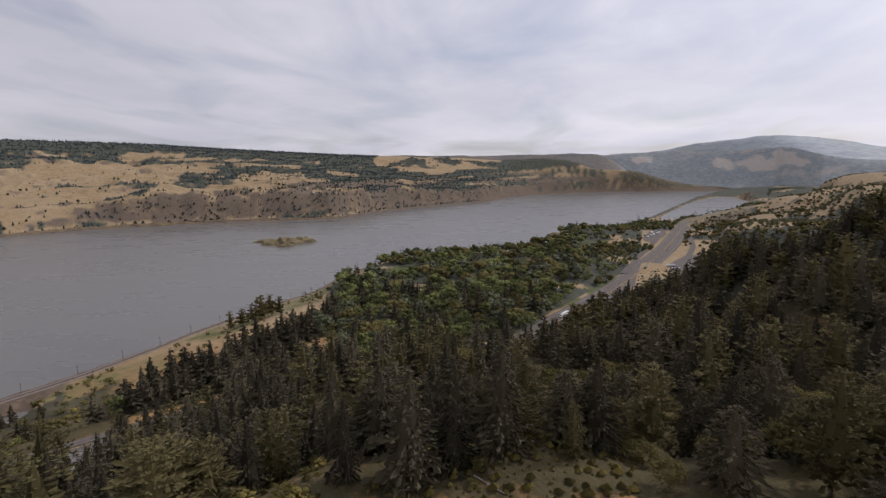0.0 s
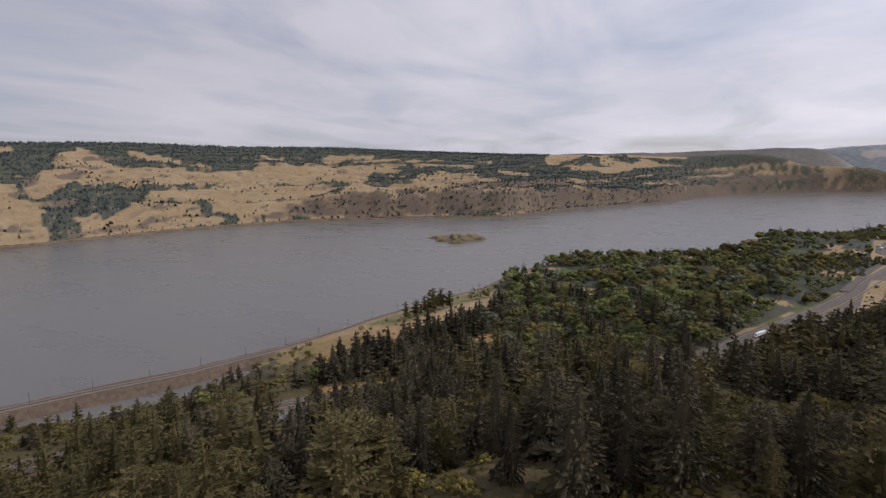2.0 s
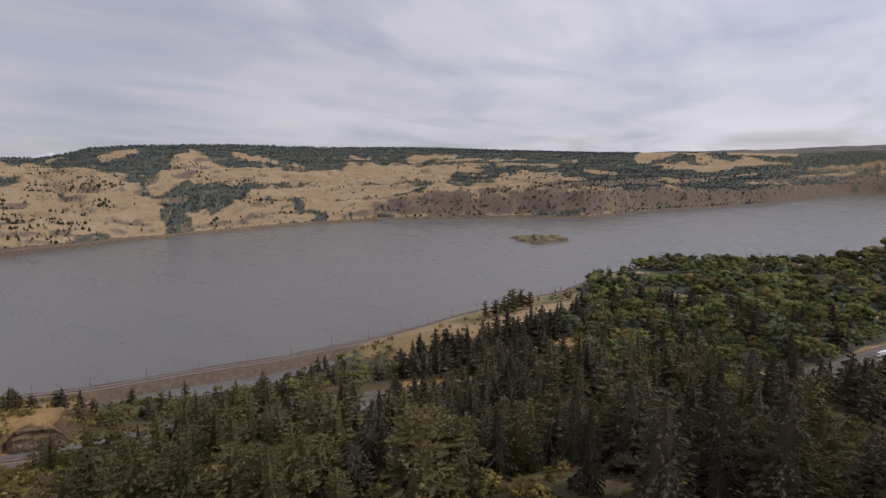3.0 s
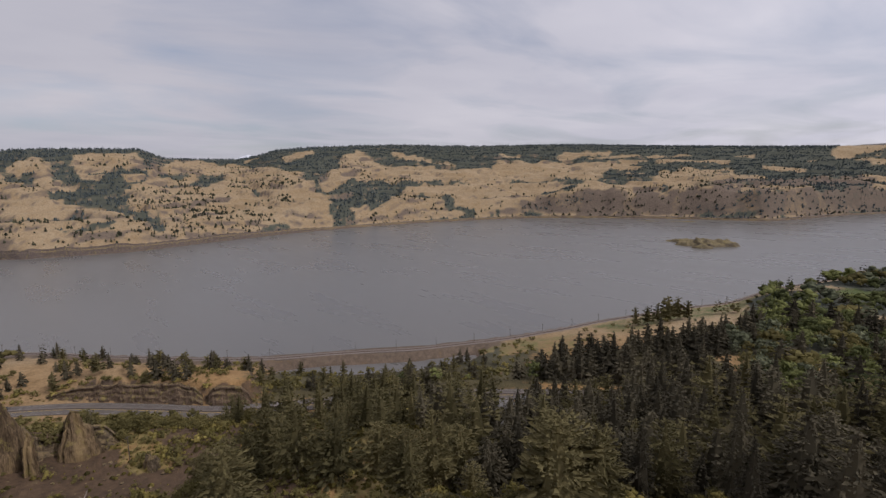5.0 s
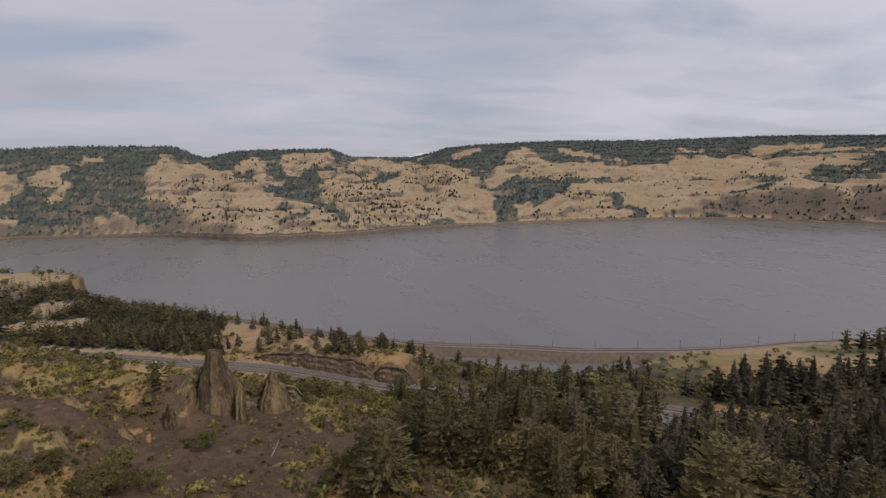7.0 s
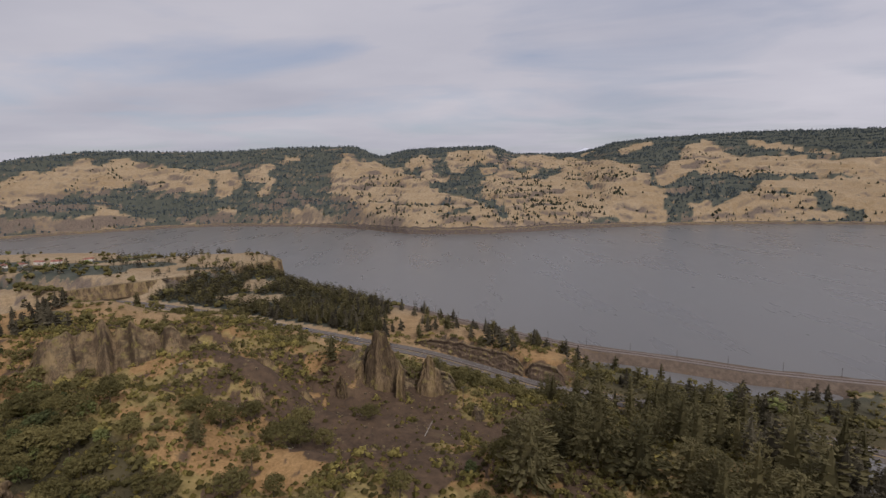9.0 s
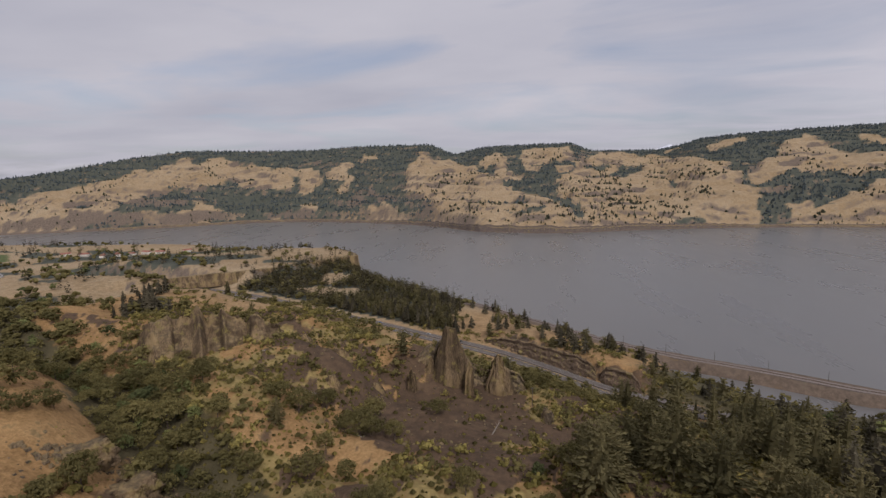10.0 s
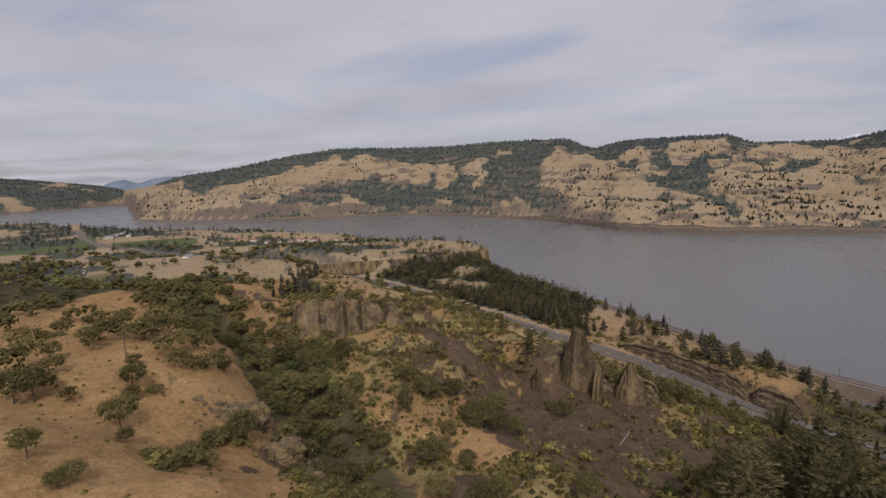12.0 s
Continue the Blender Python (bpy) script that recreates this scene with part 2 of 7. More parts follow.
field = blend(n, l, lay.outputs["Alpha"], ramp(n, l, mid, [(0.3, (0.060, 0.078, 0.030)), (0.7, (0.105, 0.122, 0.047))]), ramp(n, l, patchy, [(0.35, (0.125, 0.102, 0.040)), (0.65, (0.290, 0.215, 0.086))]))


grass = blend(n, l, 0.22, grass, ramp(n, l, patchy, [(0.35, (0.10, 0.075, 0.034)), (0.6, (0.44, 0.31, 0.165))]))
rock = blend(n, l, 0.4, rock, ramp(n, l, patchy, [(0.35, (0.035, 0.026, 0.020)), (0.65, (0.129, 0.083, 0.052))]))

red_rock = ramp(n, l, patchy, [(0.3, (0.080, 0.063, 0.050)), (0.7, (0.190, 0.146, 0.110))])
rock = blend(n, l, lay.outputs["Alpha"], red_rock, rock)


def ragged(share):
    """A cover's share with its edge broken up by two sizes of noise."""
    a = n.new("ShaderNodeMath")
    a.operation = "MULTIPLY_ADD"
    l.new(mid, a.inputs[0])
    a.inputs[1].default_value = 1.2
    l.new(share, a.inputs[2])
    c = n.new("ShaderNodeMath")
    c.operation = "MULTIPLY_ADD"
    l.new(patchy, c.inputs[0])
    c.inputs[1].default_value = 1.15
    l.new(a.outputs[0], c.inputs[2])
    k = n.new("ShaderNodeMapRange")
    k.inputs["From Min"].default_value, k.inputs["From Max"].default_value = 1.40, 1.80
    l.new(c.outputs[0], k.inputs["Value"])
    return k.outputs[0]


russet = ramp(n, l, mid, [(0.25, (0.15, 0.082, 0.034)), (0.5, (0.27, 0.158, 0.066)), (0.72, (0.38, 0.240, 0.108))])
russet = blend(n, l, 0.25, russet, ramp(n, l, patchy, [(0.35, (0.12, 0.075, 0.030)), (0.6, (0.40, 0.255, 0.115))]))
russet = blend(n, l, 0.30, russet, ramp(n, l, fine, [(0.35, (0.10, 0.062, 0.026)), (0.65, (0.40, 0.25, 0.115))]))
grass = blend(n, l, lay.outputs["Alpha"], grass, russet)
tone_c = blend(n, l, ragged(split.outputs[2]), grass, field)
tone_c = blend(n, l, ragged(split.outputs[1]), tone_c, rock)
tone_c = blend(n, l, ragged(split.outputs[0]), tone_c, floor_tone)
l.new(tone_c, p.inputs["Base Color"])
bump(n, l, p, blend(n, l, 0.5, fine, patchy), 0.8, 1.4)


# ---- lie of the land: bearings in degrees to the left of +y, ranges in metres from the middle of the plan ----
NEAR_SHORE = [(-27, 5040), (-25.9, 5030), (-25.2, 4950), (-22.8, 4750), (-20.3, 3860), (-18.8, 3030), (-16.6, 2270), (-14.6, 1860), (-11.7, 1655), (-6.6, 1470), (-5.7, 1273), (-1, 1127),
              (10.9, 1055), (16.1, 928), (18.6, 855), (21.5, 768), (26.2, 708), (30.8, 652), (34.5, 616), (38, 582), (44.4, 541), (50, 522), (56.2, 510), (69.3, 516),
              (75.4, 532), (85.6, 600), (91.2, 661), (97.4, 739), (103.8, 855), (106.2, 932), (107, 1000), (110, 1080), (113, 1170), (118, 1320),
              (123, 1519), (134.8, 1768), (143.4, 2042), (152.8, 2672), (160, 3400), (164, 6000)]
FAR_SHORE = [(-27, 5050), (-24, 5050), (-19.7, 4950), (-10.5, 4720), (-4.5, 4330), (-0.7, 3808), (2.5, 3222), (12.1, 2596), (19.6, 2143), (27.3, 2172),
             (39.9, 2187), (50.5, 2071), (62.6, 1886), (75.5, 1668), (84.3, 1555), (91.3, 1588), (97.6, 1804), (105.2, 2017), (116.7, 2221),
             (125.5, 2202), (134.7, 2293), (142.6, 2540), (143.6, 4225), (148.4, 3910), (153, 3713), (160, 3600), (164, 5900)]
# the skyline of the far hills: bearing, slope up from the eye in degrees, range of the ridge
RIDGE = [(-40, -1.6, 5650), (-25, -1.6, 5600), (-23.3, -1.6, 5300), (-19.8, -1.4, 5100), (-17.1, -0.86, 5000), (-13.8, 0.12, 4930), (-9.8, 0.42, 4880), (-8.6, 0.87, 4860), (-6.8, 1.39, 4840), (-4.4, 1.62, 4800), (-0.7, 1.51, 4700), (4.3, 1.84, 4600), (11, 2.13, 4500), (18, 2.4, 4450), (29.5, 3.0, 4200), (39, 3.45, 4000),
         (47, 3.5, 3800), (57.7, 3.8, 3700), (63, 3.72, 3600), (69, 3.4, 3500), (72, 2.65, 3500), (74, 2.4, 3500), (79.8, 2.5, 3100), (82.6, 3.38, 3000),
         (89, 3.3, 3000), (91.8, 3.15, 3000), (94.9, 2.55, 2950), (98, 3.6, 2900), (105.8, 3.42, 3000), (110.8, 3.1, 3050), (116.5, 3.0, 3100), (121.5, 3.0, 3100),
         (126.3, 2.5, 3000), (134.3, 0.9, 2900), (139, 0.14, 2850), (142.6, -1.6, 2800), (143.6, -1.0, 4600), (147.4, -0.27, 4600), (152.4, 0.34, 4600), (160, 1.0, 4600), (164, 1, 6500)]
# spot heights of the near bank: bearing, range, height
SPOTS_EAST = [(-90, 150, 125), (-90, 800, 190), (-60, 120, 118), (-60, 500, 150), (-60, 1500, 200), (-38, 110, 108), (-36, 320, 112), (-35, 600, 132), (-35, 1500, 140), (-34, 3000, 160),
              (-28, 250, 92), (-28, 600, 86), (-27, 1100, 80), (-24, 500, 52), (-22, 800, 28), (-18, 750, 25), (-18, 1100, 30), (-20, 1800, 14),
              (-14, 350, 55), (-12, 600, 26), (-10, 1000, 26), (0, 100, 104), (0, 250, 70), (0, 430, 26), (0, 900, 20)]
SPOTS_NORTH = [(10, 500, 24), (10, 800, 22), (20, 100, 102), (20, 260, 62), (20, 420, 24), (25, 650, 18), (40, 100, 98), (42, 200, 56), (42, 300, 33), (45, 420, 14),
               (58, 110, 92), (58, 200, 62), (60, 300, 32), (62, 420, 8), (72, 130, 88), (74, 240, 56), (75, 340, 30), (75, 430, 20),
               (84, 140, 80), (86, 260, 54), (87, 400, 24), (90, 520, 20)]
SPOTS_WEST = [(95, 120, 84), (97, 200, 68), (98, 262, 56), (98, 400, 30), (98, 600, 20), (104, 150, 84), (106, 300, 76), (106, 450, 40), (105, 700, 22),
              (112, 130, 92), (114, 250, 92), (114, 360, 78), (116, 480, 56), (110, 620, 23), (116, 640, 28), (122, 640, 34), (125, 90, 116), (126, 200, 106), (124, 330, 96), (124, 520, 74), (122, 900, 32), (124, 1350, 14),
              (142, 80, 124), (142, 200, 120), (142, 400, 98), (140, 800, 52), (140, 1400, 22), (150, 2200, 20), (165, 120, 128), (165, 500, 120), (200, 400, 150), (180, 1500, 120), (250, 800, 190)]
SPOTS_FAR = [(-20, 1500, 20), (-20, 1900, 5), (-18, 1750, 7), (-17.2, 1880, 4), (-21.5, 2050, 6), (-24, 2000, 18), (-23.8, 2400, 6), (-25, 2800, 10), (-18, 2400, 3), (-21, 2900, 3), (-19.5, 3200, 4), (-26, 2800, 40), (-25.5, 3300, 26), (-19, 2350, 3), (-20.5, 3300, 6), (-22.5, 3950, 6), (-24.5, 4300, 18), (-27, 1500, 66), (-28, 3600, 70), (-28, 2300, 88), (-31, 2000, 122), (-27, 4500, 50), (-24, 1300, 50)]
HIGHWAY = [(-32.0, 4200), (-28.0, 2700), (-23.5, 2050), (-19.7, 1629), (-17.5, 1093), (-15.6, 880), (-13.7, 734), (-9.9, 595), (-6.9, 525), (-3.1, 457), (10.0, 390), (30.0, 356), (50.0, 344), (65.0, 345), (72.6, 352), (76.5, 358),
           (79.7, 369), (83.1, 386), (85.2, 397), (89.8, 424), (97.9, 470), (103.5, 515), (110.5, 585), (118.0, 690), (128.0, 850), (138.0, 1090), (145.5, 1400), (147.0, 1600), (148, 2400)]


def curve_of(rows, k=1):
    """A smooth curve through the rows that never overshoots them."""
    a = np.array(rows, float)
    t, v = a[:, 0], a[:, k]
    h, d = np.diff(t), np.diff(v) / np.diff(t)
    m = np.concatenate([[d[0]], np.where(d[:-1] * d[1:] > 0, 2 * d[:-1] * d[1:] / np.where(d[:-1] + d[1:] == 0, 1, d[:-1] + d[1:]), 0), [d[-1]]])
    fine = np.concatenate([np.linspace(t[i], t[i + 1], 24, endpoint=False) for i in range(len(h))] + [[t[-1]]])
    i = np.clip(np.searchsorted(t, fine, side="right") - 1, 0, len(h) - 1)
    u = (fine - t[i]) / h[i]
    out = (1 + 2 * u) * (1 - u) ** 2 * v[i] + u * (1 - u) ** 2 * h[i] * m[i] + u * u * (3 - 2 * u) * v[i + 1] + u * u * (u - 1) * h[i] * m[i + 1]
    return lambda b: np.interp(b, fine, out)


near_shore, far_shore = curve_of(NEAR_SHORE), curve_of(FAR_SHORE)
ridge_slope, ridge_range, highway_range = curve_of(RIDGE), curve_of(RIDGE, 2), curve_of(HIGHWAY)
EYE_LEVEL = 174.0
_spots = np.array(SPOTS_EAST + SPOTS_NORTH + SPOTS_WEST + SPOTS_FAR, float)
_sx, _sy, _sz = -np.sin(np.radians(_spots[:, 0])) * _spots[:, 1], np.cos(np.radians(_spots[:, 0])) * _spots[:, 1], _spots[:, 2]


def smooth(a, b, v):
    t = np.clip((v - a) / (b - a), 0, 1)
    return t * t * (3 - 2 * t)


_rng = np.random.default_rng(7)
_lattice = _rng.random((256, 256))


def value_noise(x, y):
    xi, yi = np.floor(x).astype(int), np.floor(y).astype(int)
    fx, fy = x - xi, y - yi
    fx, fy = fx * fx * (3 - 2 * fx), fy * fy * (3 - 2 * fy)
    g = lambda i, j: _lattice[(xi + i) & 255, (yi + j) & 255]
    return (g(0, 0) * (1 - fx) + g(1, 0) * fx) * (1 - fy) + (g(0, 1) * (1 - fx) + g(1, 1) * fx) * fy


def fbm(x, y, size, octaves=5, gain=0.5):
    """Fractal noise from -1 to 1 with its largest lumps about size metres across."""
    total, amp, norm = 0, 1.0, 0.0
    for o in range(octaves):
        k = 2.03 ** o / size
        total = total + amp * value_noise(x * k + 17.3 * o, y * k - 9.1 * o)
        norm, amp = norm + amp, amp * gain
    return 1.7 * (2 * total / norm - 1)


def polar(x, y):
    return (np.degrees(np.arctan2(-x, y)) + 90) % 360 - 90, np.hypot(x, y)


def plan(b, r):
    return -np.sin(np.radians(b)) * r, np.cos(np.radians(b)) * r


def highway_offset(b, r):
    """Metres off the highway's middle, positive towards the river."""
    mid = highway_range(b)
    lean = (highway_range(b + 0.2) - highway_range(b - 0.2)) / (0.4 * 0.01745 * mid)
    return (r - mid) / np.sqrt(1 + lean * lean)


def spot_height(x, y):
    """Smooth ground through the spot heights."""
    x, y = np.asarray(x, float), np.asarray(y, float)
    top, bottom = np.zeros(x.shape), np.zeros(x.shape)
    reach = 0.16 * np.hypot(_sx, _sy) + 18
    for sx, sy, sz, q in zip(_sx, _sy, _sz, reach):
        w = 1 / (((x - sx) ** 2 + (y - sy) ** 2) / q ** 2 + 0.12) ** 2.2
        top, bottom = top + w * sz, bottom + w
    return top / bottom


# woods, meadows and rock on the far hills, as broad strokes: bearing and slope up from the eye at either end, half-width, all in degrees
# the long western hill
WOODS_WEST = [(120.4, -1.47, 112.9, -2.26, 1.3), (116.7, -2.63, 105.2, -2.38, 1.85), (105.2, 1.07, 104.6, -1.45, 1.85), (102.1, 1.62, 100.9, 2.69, 1.67), (101.8, 0.38, 102.4, -1.17, 1.67), (103.6, -1.15, 105.8, -2.69, 1.67),
              (101.1, -2.43, 98.7, -3.89, 1.3), (99.3, -4.32, 100.5, -2.75, 0.93), (101.1, -1.81, 100.8, -1.5, 0.71), (110.9, -1.34, 107.4, -0.65, 0.96), (112.5, 0.58, 112.5, -1.31, 0.57), (120.5, -3.79, 112.9, -3.6, 0.72),
              (126.2, -1.33, 120.4, -1.28, 0.62), (129, -2.66, 123, -2.59, 0.4), (132.5, -3.73, 125.5, -3.64, 0.24), (109.9, 0.53, 108.9, -0.24, 0.5), (106.5, -0.16, 107.1, -1.41, 0.5), (133.5, -2.32, 131.8, -2.2, 0.24)]
# the wooded ravines
WOODS_RAVINES = [(92, 1.12, 88.7, 0.18, 0.39), (88.7, 0.06, 85.2, -0.91, 0.99), (85.8, -0.6, 83.1, -1.58, 1.08), (84.1, -1.99, 81.4, -3.31, 0.55), (81.4, -3.31, 81.1, -4.2, 0.37), (88.6, 1.38, 84.8, 0.73, 0.75),
                 (84, 0.22, 76.6, -0.03, 0.36), (80.3, 0.78, 75.3, 0.32, 0.43), (82, 2.52, 80.1, 2.07, 0.49), (84.8, 1.45, 82.1, 1.3, 0.24), (93.3, -2.48, 87.1, -2.45, 0.16), (75.2, 2.32, 71.8, 1.64, 0.32),
                 (78.4, 0.63, 75.9, 0.77, 0.25), (72.8, -0.22, 70.9, -1.84, 0.32), (68.9, 1.59, 65.8, 1.03, 0.5), (66.7, 0.17, 63.6, 1.61, 0.57), (64.8, -0.68, 58.9, -1.08, 1.07), (63.2, -1.96, 59.5, -2.2, 1.07),
                 (63.2, -2.91, 62.6, -3.87, 1.01), (63.4, -4.18, 63.6, -4.82, 0.51), (58.9, -0.34, 56.9, -0.99, 0.73), (58, -2.03, 58.9, -2.46, 0.37), (88.9, -3.85, 85, -3.57, 0.17), (72.6, -5.32, 69, -4.88, 0.33)]
# hedges and copses between the pastures
WOODS_PASTURE = [(43.9, -0.46, 40.6, -0.07, 0.31), (40.6, -0.62, 34.5, -0.29, 0.24), (34.7, -0.03, 28.9, -0.01, 0.42), (40.1, -0.85, 28.9, -0.54, 0.14), (56.5, -0.38, 49.2, -0.14, 0.24), (54.3, -1.76, 53.6, -1.76, 0.47),
                 (51.1, -2.27, 50.8, -3.11, 0.51), (50, -3.35, 48.2, -3.76, 0.28), (40.5, -1.89, 36.6, -1.21, 0.24), (39.8, -2.39, 41.4, -3.85, 0.38), (42.4, -3.76, 38.5, -3.53, 0.41), (38.6, -3.04, 35.4, -2.52, 0.32),
                 (46.3, -4.04, 45.3, -3.85, 0.32), (46, 1.18, 47.1, 1.38, 0.16), (33.8, -2.25, 33.4, -2.09, 0.17), (53.4, -4.58, 48.8, -4.18, 0.18)]
# brush on the eastern cliffs
WOODS_CLIFFS = [(24.3, -3.96, 16.8, -3.7, 0.58), (19.3, -3.06, 13.9, -3.22, 0.62), (34.5, -0.16, 29.4, 0.12, 0.58), (30, 0.89, 11.1, 0.48, 0.5), (16.9, 0, 4, -0.71, 0.6), (9.3, -1.62, 1, -1.52, 0.67),
                (7.6, -2.99, 3.4, -2.86, 0.44), (1.1, 1.06, -8, 1.39, 0.53), (3, -0.38, 0.6, -0.32, 0.4), (4.1, 0.31, -10.6, 0.14, 0.26), (-4, -0.67, -10.7, -1.1, 0.6), (-0, -2.24, -2.9, -2.13, 0.43),
                (0.1, -1.15, -4, -1.03, 0.29), (14.5, 0.56, 13.3, -0.19, 0.41), (11, -2.51, 6.6, -2.23, 0.34), (28.1, -1.67, 26.9, -2.33, 0.32)]
# grass benches of the eastern cliffs
MEADOWS_CLIFFS = [(38.8, 2.16, 33.5, 2.27, 0.25), (32.5, 1.87, 25.6, 1.67, 0.13), (28.7, 1.11, 22.4, 1.04, 0.16), (21.8, 1.53, 20.3, 1.61, 0.14), (26.5, -0.12, 23.1, -0, 0.25), (27.5, -1.05, 23.1, -0.69, 0.14),
                  (19.3, 0.36, 16.3, 0.11, 0.24), (13.7, 1.74, 10, 2.33, 0.41), (11.3, 0.72, 6.7, 0.37, 0.28), (8.3, 1.4, 5.6, 0.58, 0.32), (5.7, 1.88, 0.2, 1.46, 0.21), (9.9, -0.85, 2.8, -0.22, 0.09),
                  (0.1, -0.66, -4, -0.3, 0.14), (4.2, -1.1, 0.5, -1.2, 0.15), (6.5, -2.64, 3.4, -2.35, 0.22), (0.5, -1.58, -2.7, -1.44, 0.08), (2.4, -2.07, 0.5, -2.02, 0.09), (11.9, -0.4, 10.2, -0.72, 0.23),
                  (-3.1, -2.18, -4.7, -2.02, 0.22)]
# narrow grass ledges there
MEADOWS_LEDGES = [(-4, 0.27, -7.6, 0.52, 0.07), (-8.1, -0.09, -10.5, -0, 0.06), (16.8, -4.08, 14.4, -3.83, 0.24), (24.3, -4.79, 19.3, -4.57, 0.19), (5.1, 0.9, 0.6, 0.66, 0.1), (23.1, -0.5, 16.9, -0.92, 0.16),
                  (16.3, -0.75, 11.6, -0.82, 0.12), (12.7, -3.1, 9.3, -2.93, 0.12), (39.7, -4.27, 35.9, -4.38, 0.13), (-0.8, 0.19, -4, 0.32, 0.07)]
# the wide pastures
MEADOWS_PASTURE = [(51.2, 0.61, 34.8, 0.12, 0.74), (45, 1.37, 31.6, 1.03, 0.31), (53.5, -1.16, 40.6, -1.29, 0.58), (36.4, -1.42, 28.9, -1.11, 0.48), (47.7, -2.99, 40.5, -2.67, 0.44), (57.1, 2.87, 53, 2.14, 0.24),
                   (52.4, 1.83, 50.1, 1.41, 0.23), (45, 2.45, 43.2, 2.38, 0.21), (38.4, 2.33, 33.6, 2.11, 0.18), (35.7, 1.85, 29.1, 1.74, 0.08), (32.1, -0.04, 30, 0.11, 0.12), (32.4, 1.4, 29.9, 1.2, 0.16),
                   (64.5, -0.68, 60.8, 2.23, 0.76), (60.8, 2.05, 56.5, 0.72, 0.62), (58.9, 0.77, 52.9, 0.53, 0.62)]
# grass spurs between the ravines
MEADOWS_SPURS = [(68.6, 2.34, 65.8, 2.9, 0.29), (71.5, 1.26, 69.4, 1.16, 0.19), (72.8, 2.1, 71.4, 2.45, 0.19), (68, 0.45, 66.9, 0.87, 0.32), (86.8, 2.13, 82.6, 2.4, 0.64), (79.9, 1.64, 72.7, 1.16, 0.56),
                 (86.9, 1.24, 85.4, 1.22, 0.18), (91.4, 1.58, 90.2, 2.04, 0.33), (90, 0.68, 87.8, 0.17, 0.34), (91.9, 1.41, 91.4, 1.29, 0.22), (75.3, -0.49, 67, -0.32, 0.38), (82.2, -0.98, 70.3, -2.81, 1.36),
                 (69, -1.56, 65.8, -2.88, 0.96), (81.5, 0.24, 77.8, 0.62, 0.31)]
# grass of the long western hill
MEADOWS_WEST = [(116.3, 0.64, 111.2, 0.81, 0.32), (110.1, 0.22, 111.7, -0.95, 0.51), (108.6, 0.63, 106.6, 1.72, 0.44), (107.9, -1.14, 106.6, 0.34, 0.38), (104.9, 2.48, 103.8, 2.4, 0.25), (111.6, -2.6, 110.6, -2.75, 0.45),
                (115, -3.81, 114.7, -4.07, 0.26), (104.3, -3.09, 103.6, -3.73, 0.5), (104.6, -4.1, 103.6, -4.49, 0.32), (120.3, 0.9, 117.2, 1.22, 0.31), (125.2, 0.6, 122.9, 1.73, 0.42), (137.5, -2.17, 126.1, 0.5, 0.47),
                (139.8, -2.92, 132.9, -2.04, 0.45), (141.4, -1.74, 138.6, -0.43, 0.43), (120.9, 1.83, 119.4, 2.06, 0.18), (122.5, 1.36, 121.6, 0.98, 0.24), (130.6, -0.92, 125.3, -0.31, 0.46), (130.8, -4.53, 126.4, -4.29, 0.17),
                (114.1, 0.48, 110.2, 1.16, 0.25), (123.6, -2.95, 121.1, -2.71, 0.24)]
# bare rock
ROCK_FACES = [(36.5, -4.36, 32, -3.38, 0.58), (31.4, -3.01, 25.6, -2.8, 0.9), (30.7, -1.94, 29.4, -1.97, 0.38), (26.2, -3.1, 19.3, -2.56, 0.63), (24.3, -1.49, 19.9, -1.31, 0.44), (19.3, -1.32, 11.6, -1.06, 0.55),
              (13.9, -2.31, 10.4, -2.21, 0.65), (9.3, -0.62, 5.6, -0.57, 0.33), (5.5, -2.06, 1, -1.85, 0.31), (-3.6, -1.03, -10.7, -0.62, 0.3), (-7.4, -1.47, -10.7, -1.38, 0.32), (105.2, -2.38, 102.1, -1.8, 0.58),
              (106.5, -2.05, 104.6, -1.13, 0.5), (100.2, -2.76, 97.7, -3.39, 0.25), (129.5, -2.28, 122.9, -1.85, 0.35), (125.5, -3.64, 120.5, -3.42, 0.3), (142.7, -2.78, 141.6, -1.73, 0.38)]
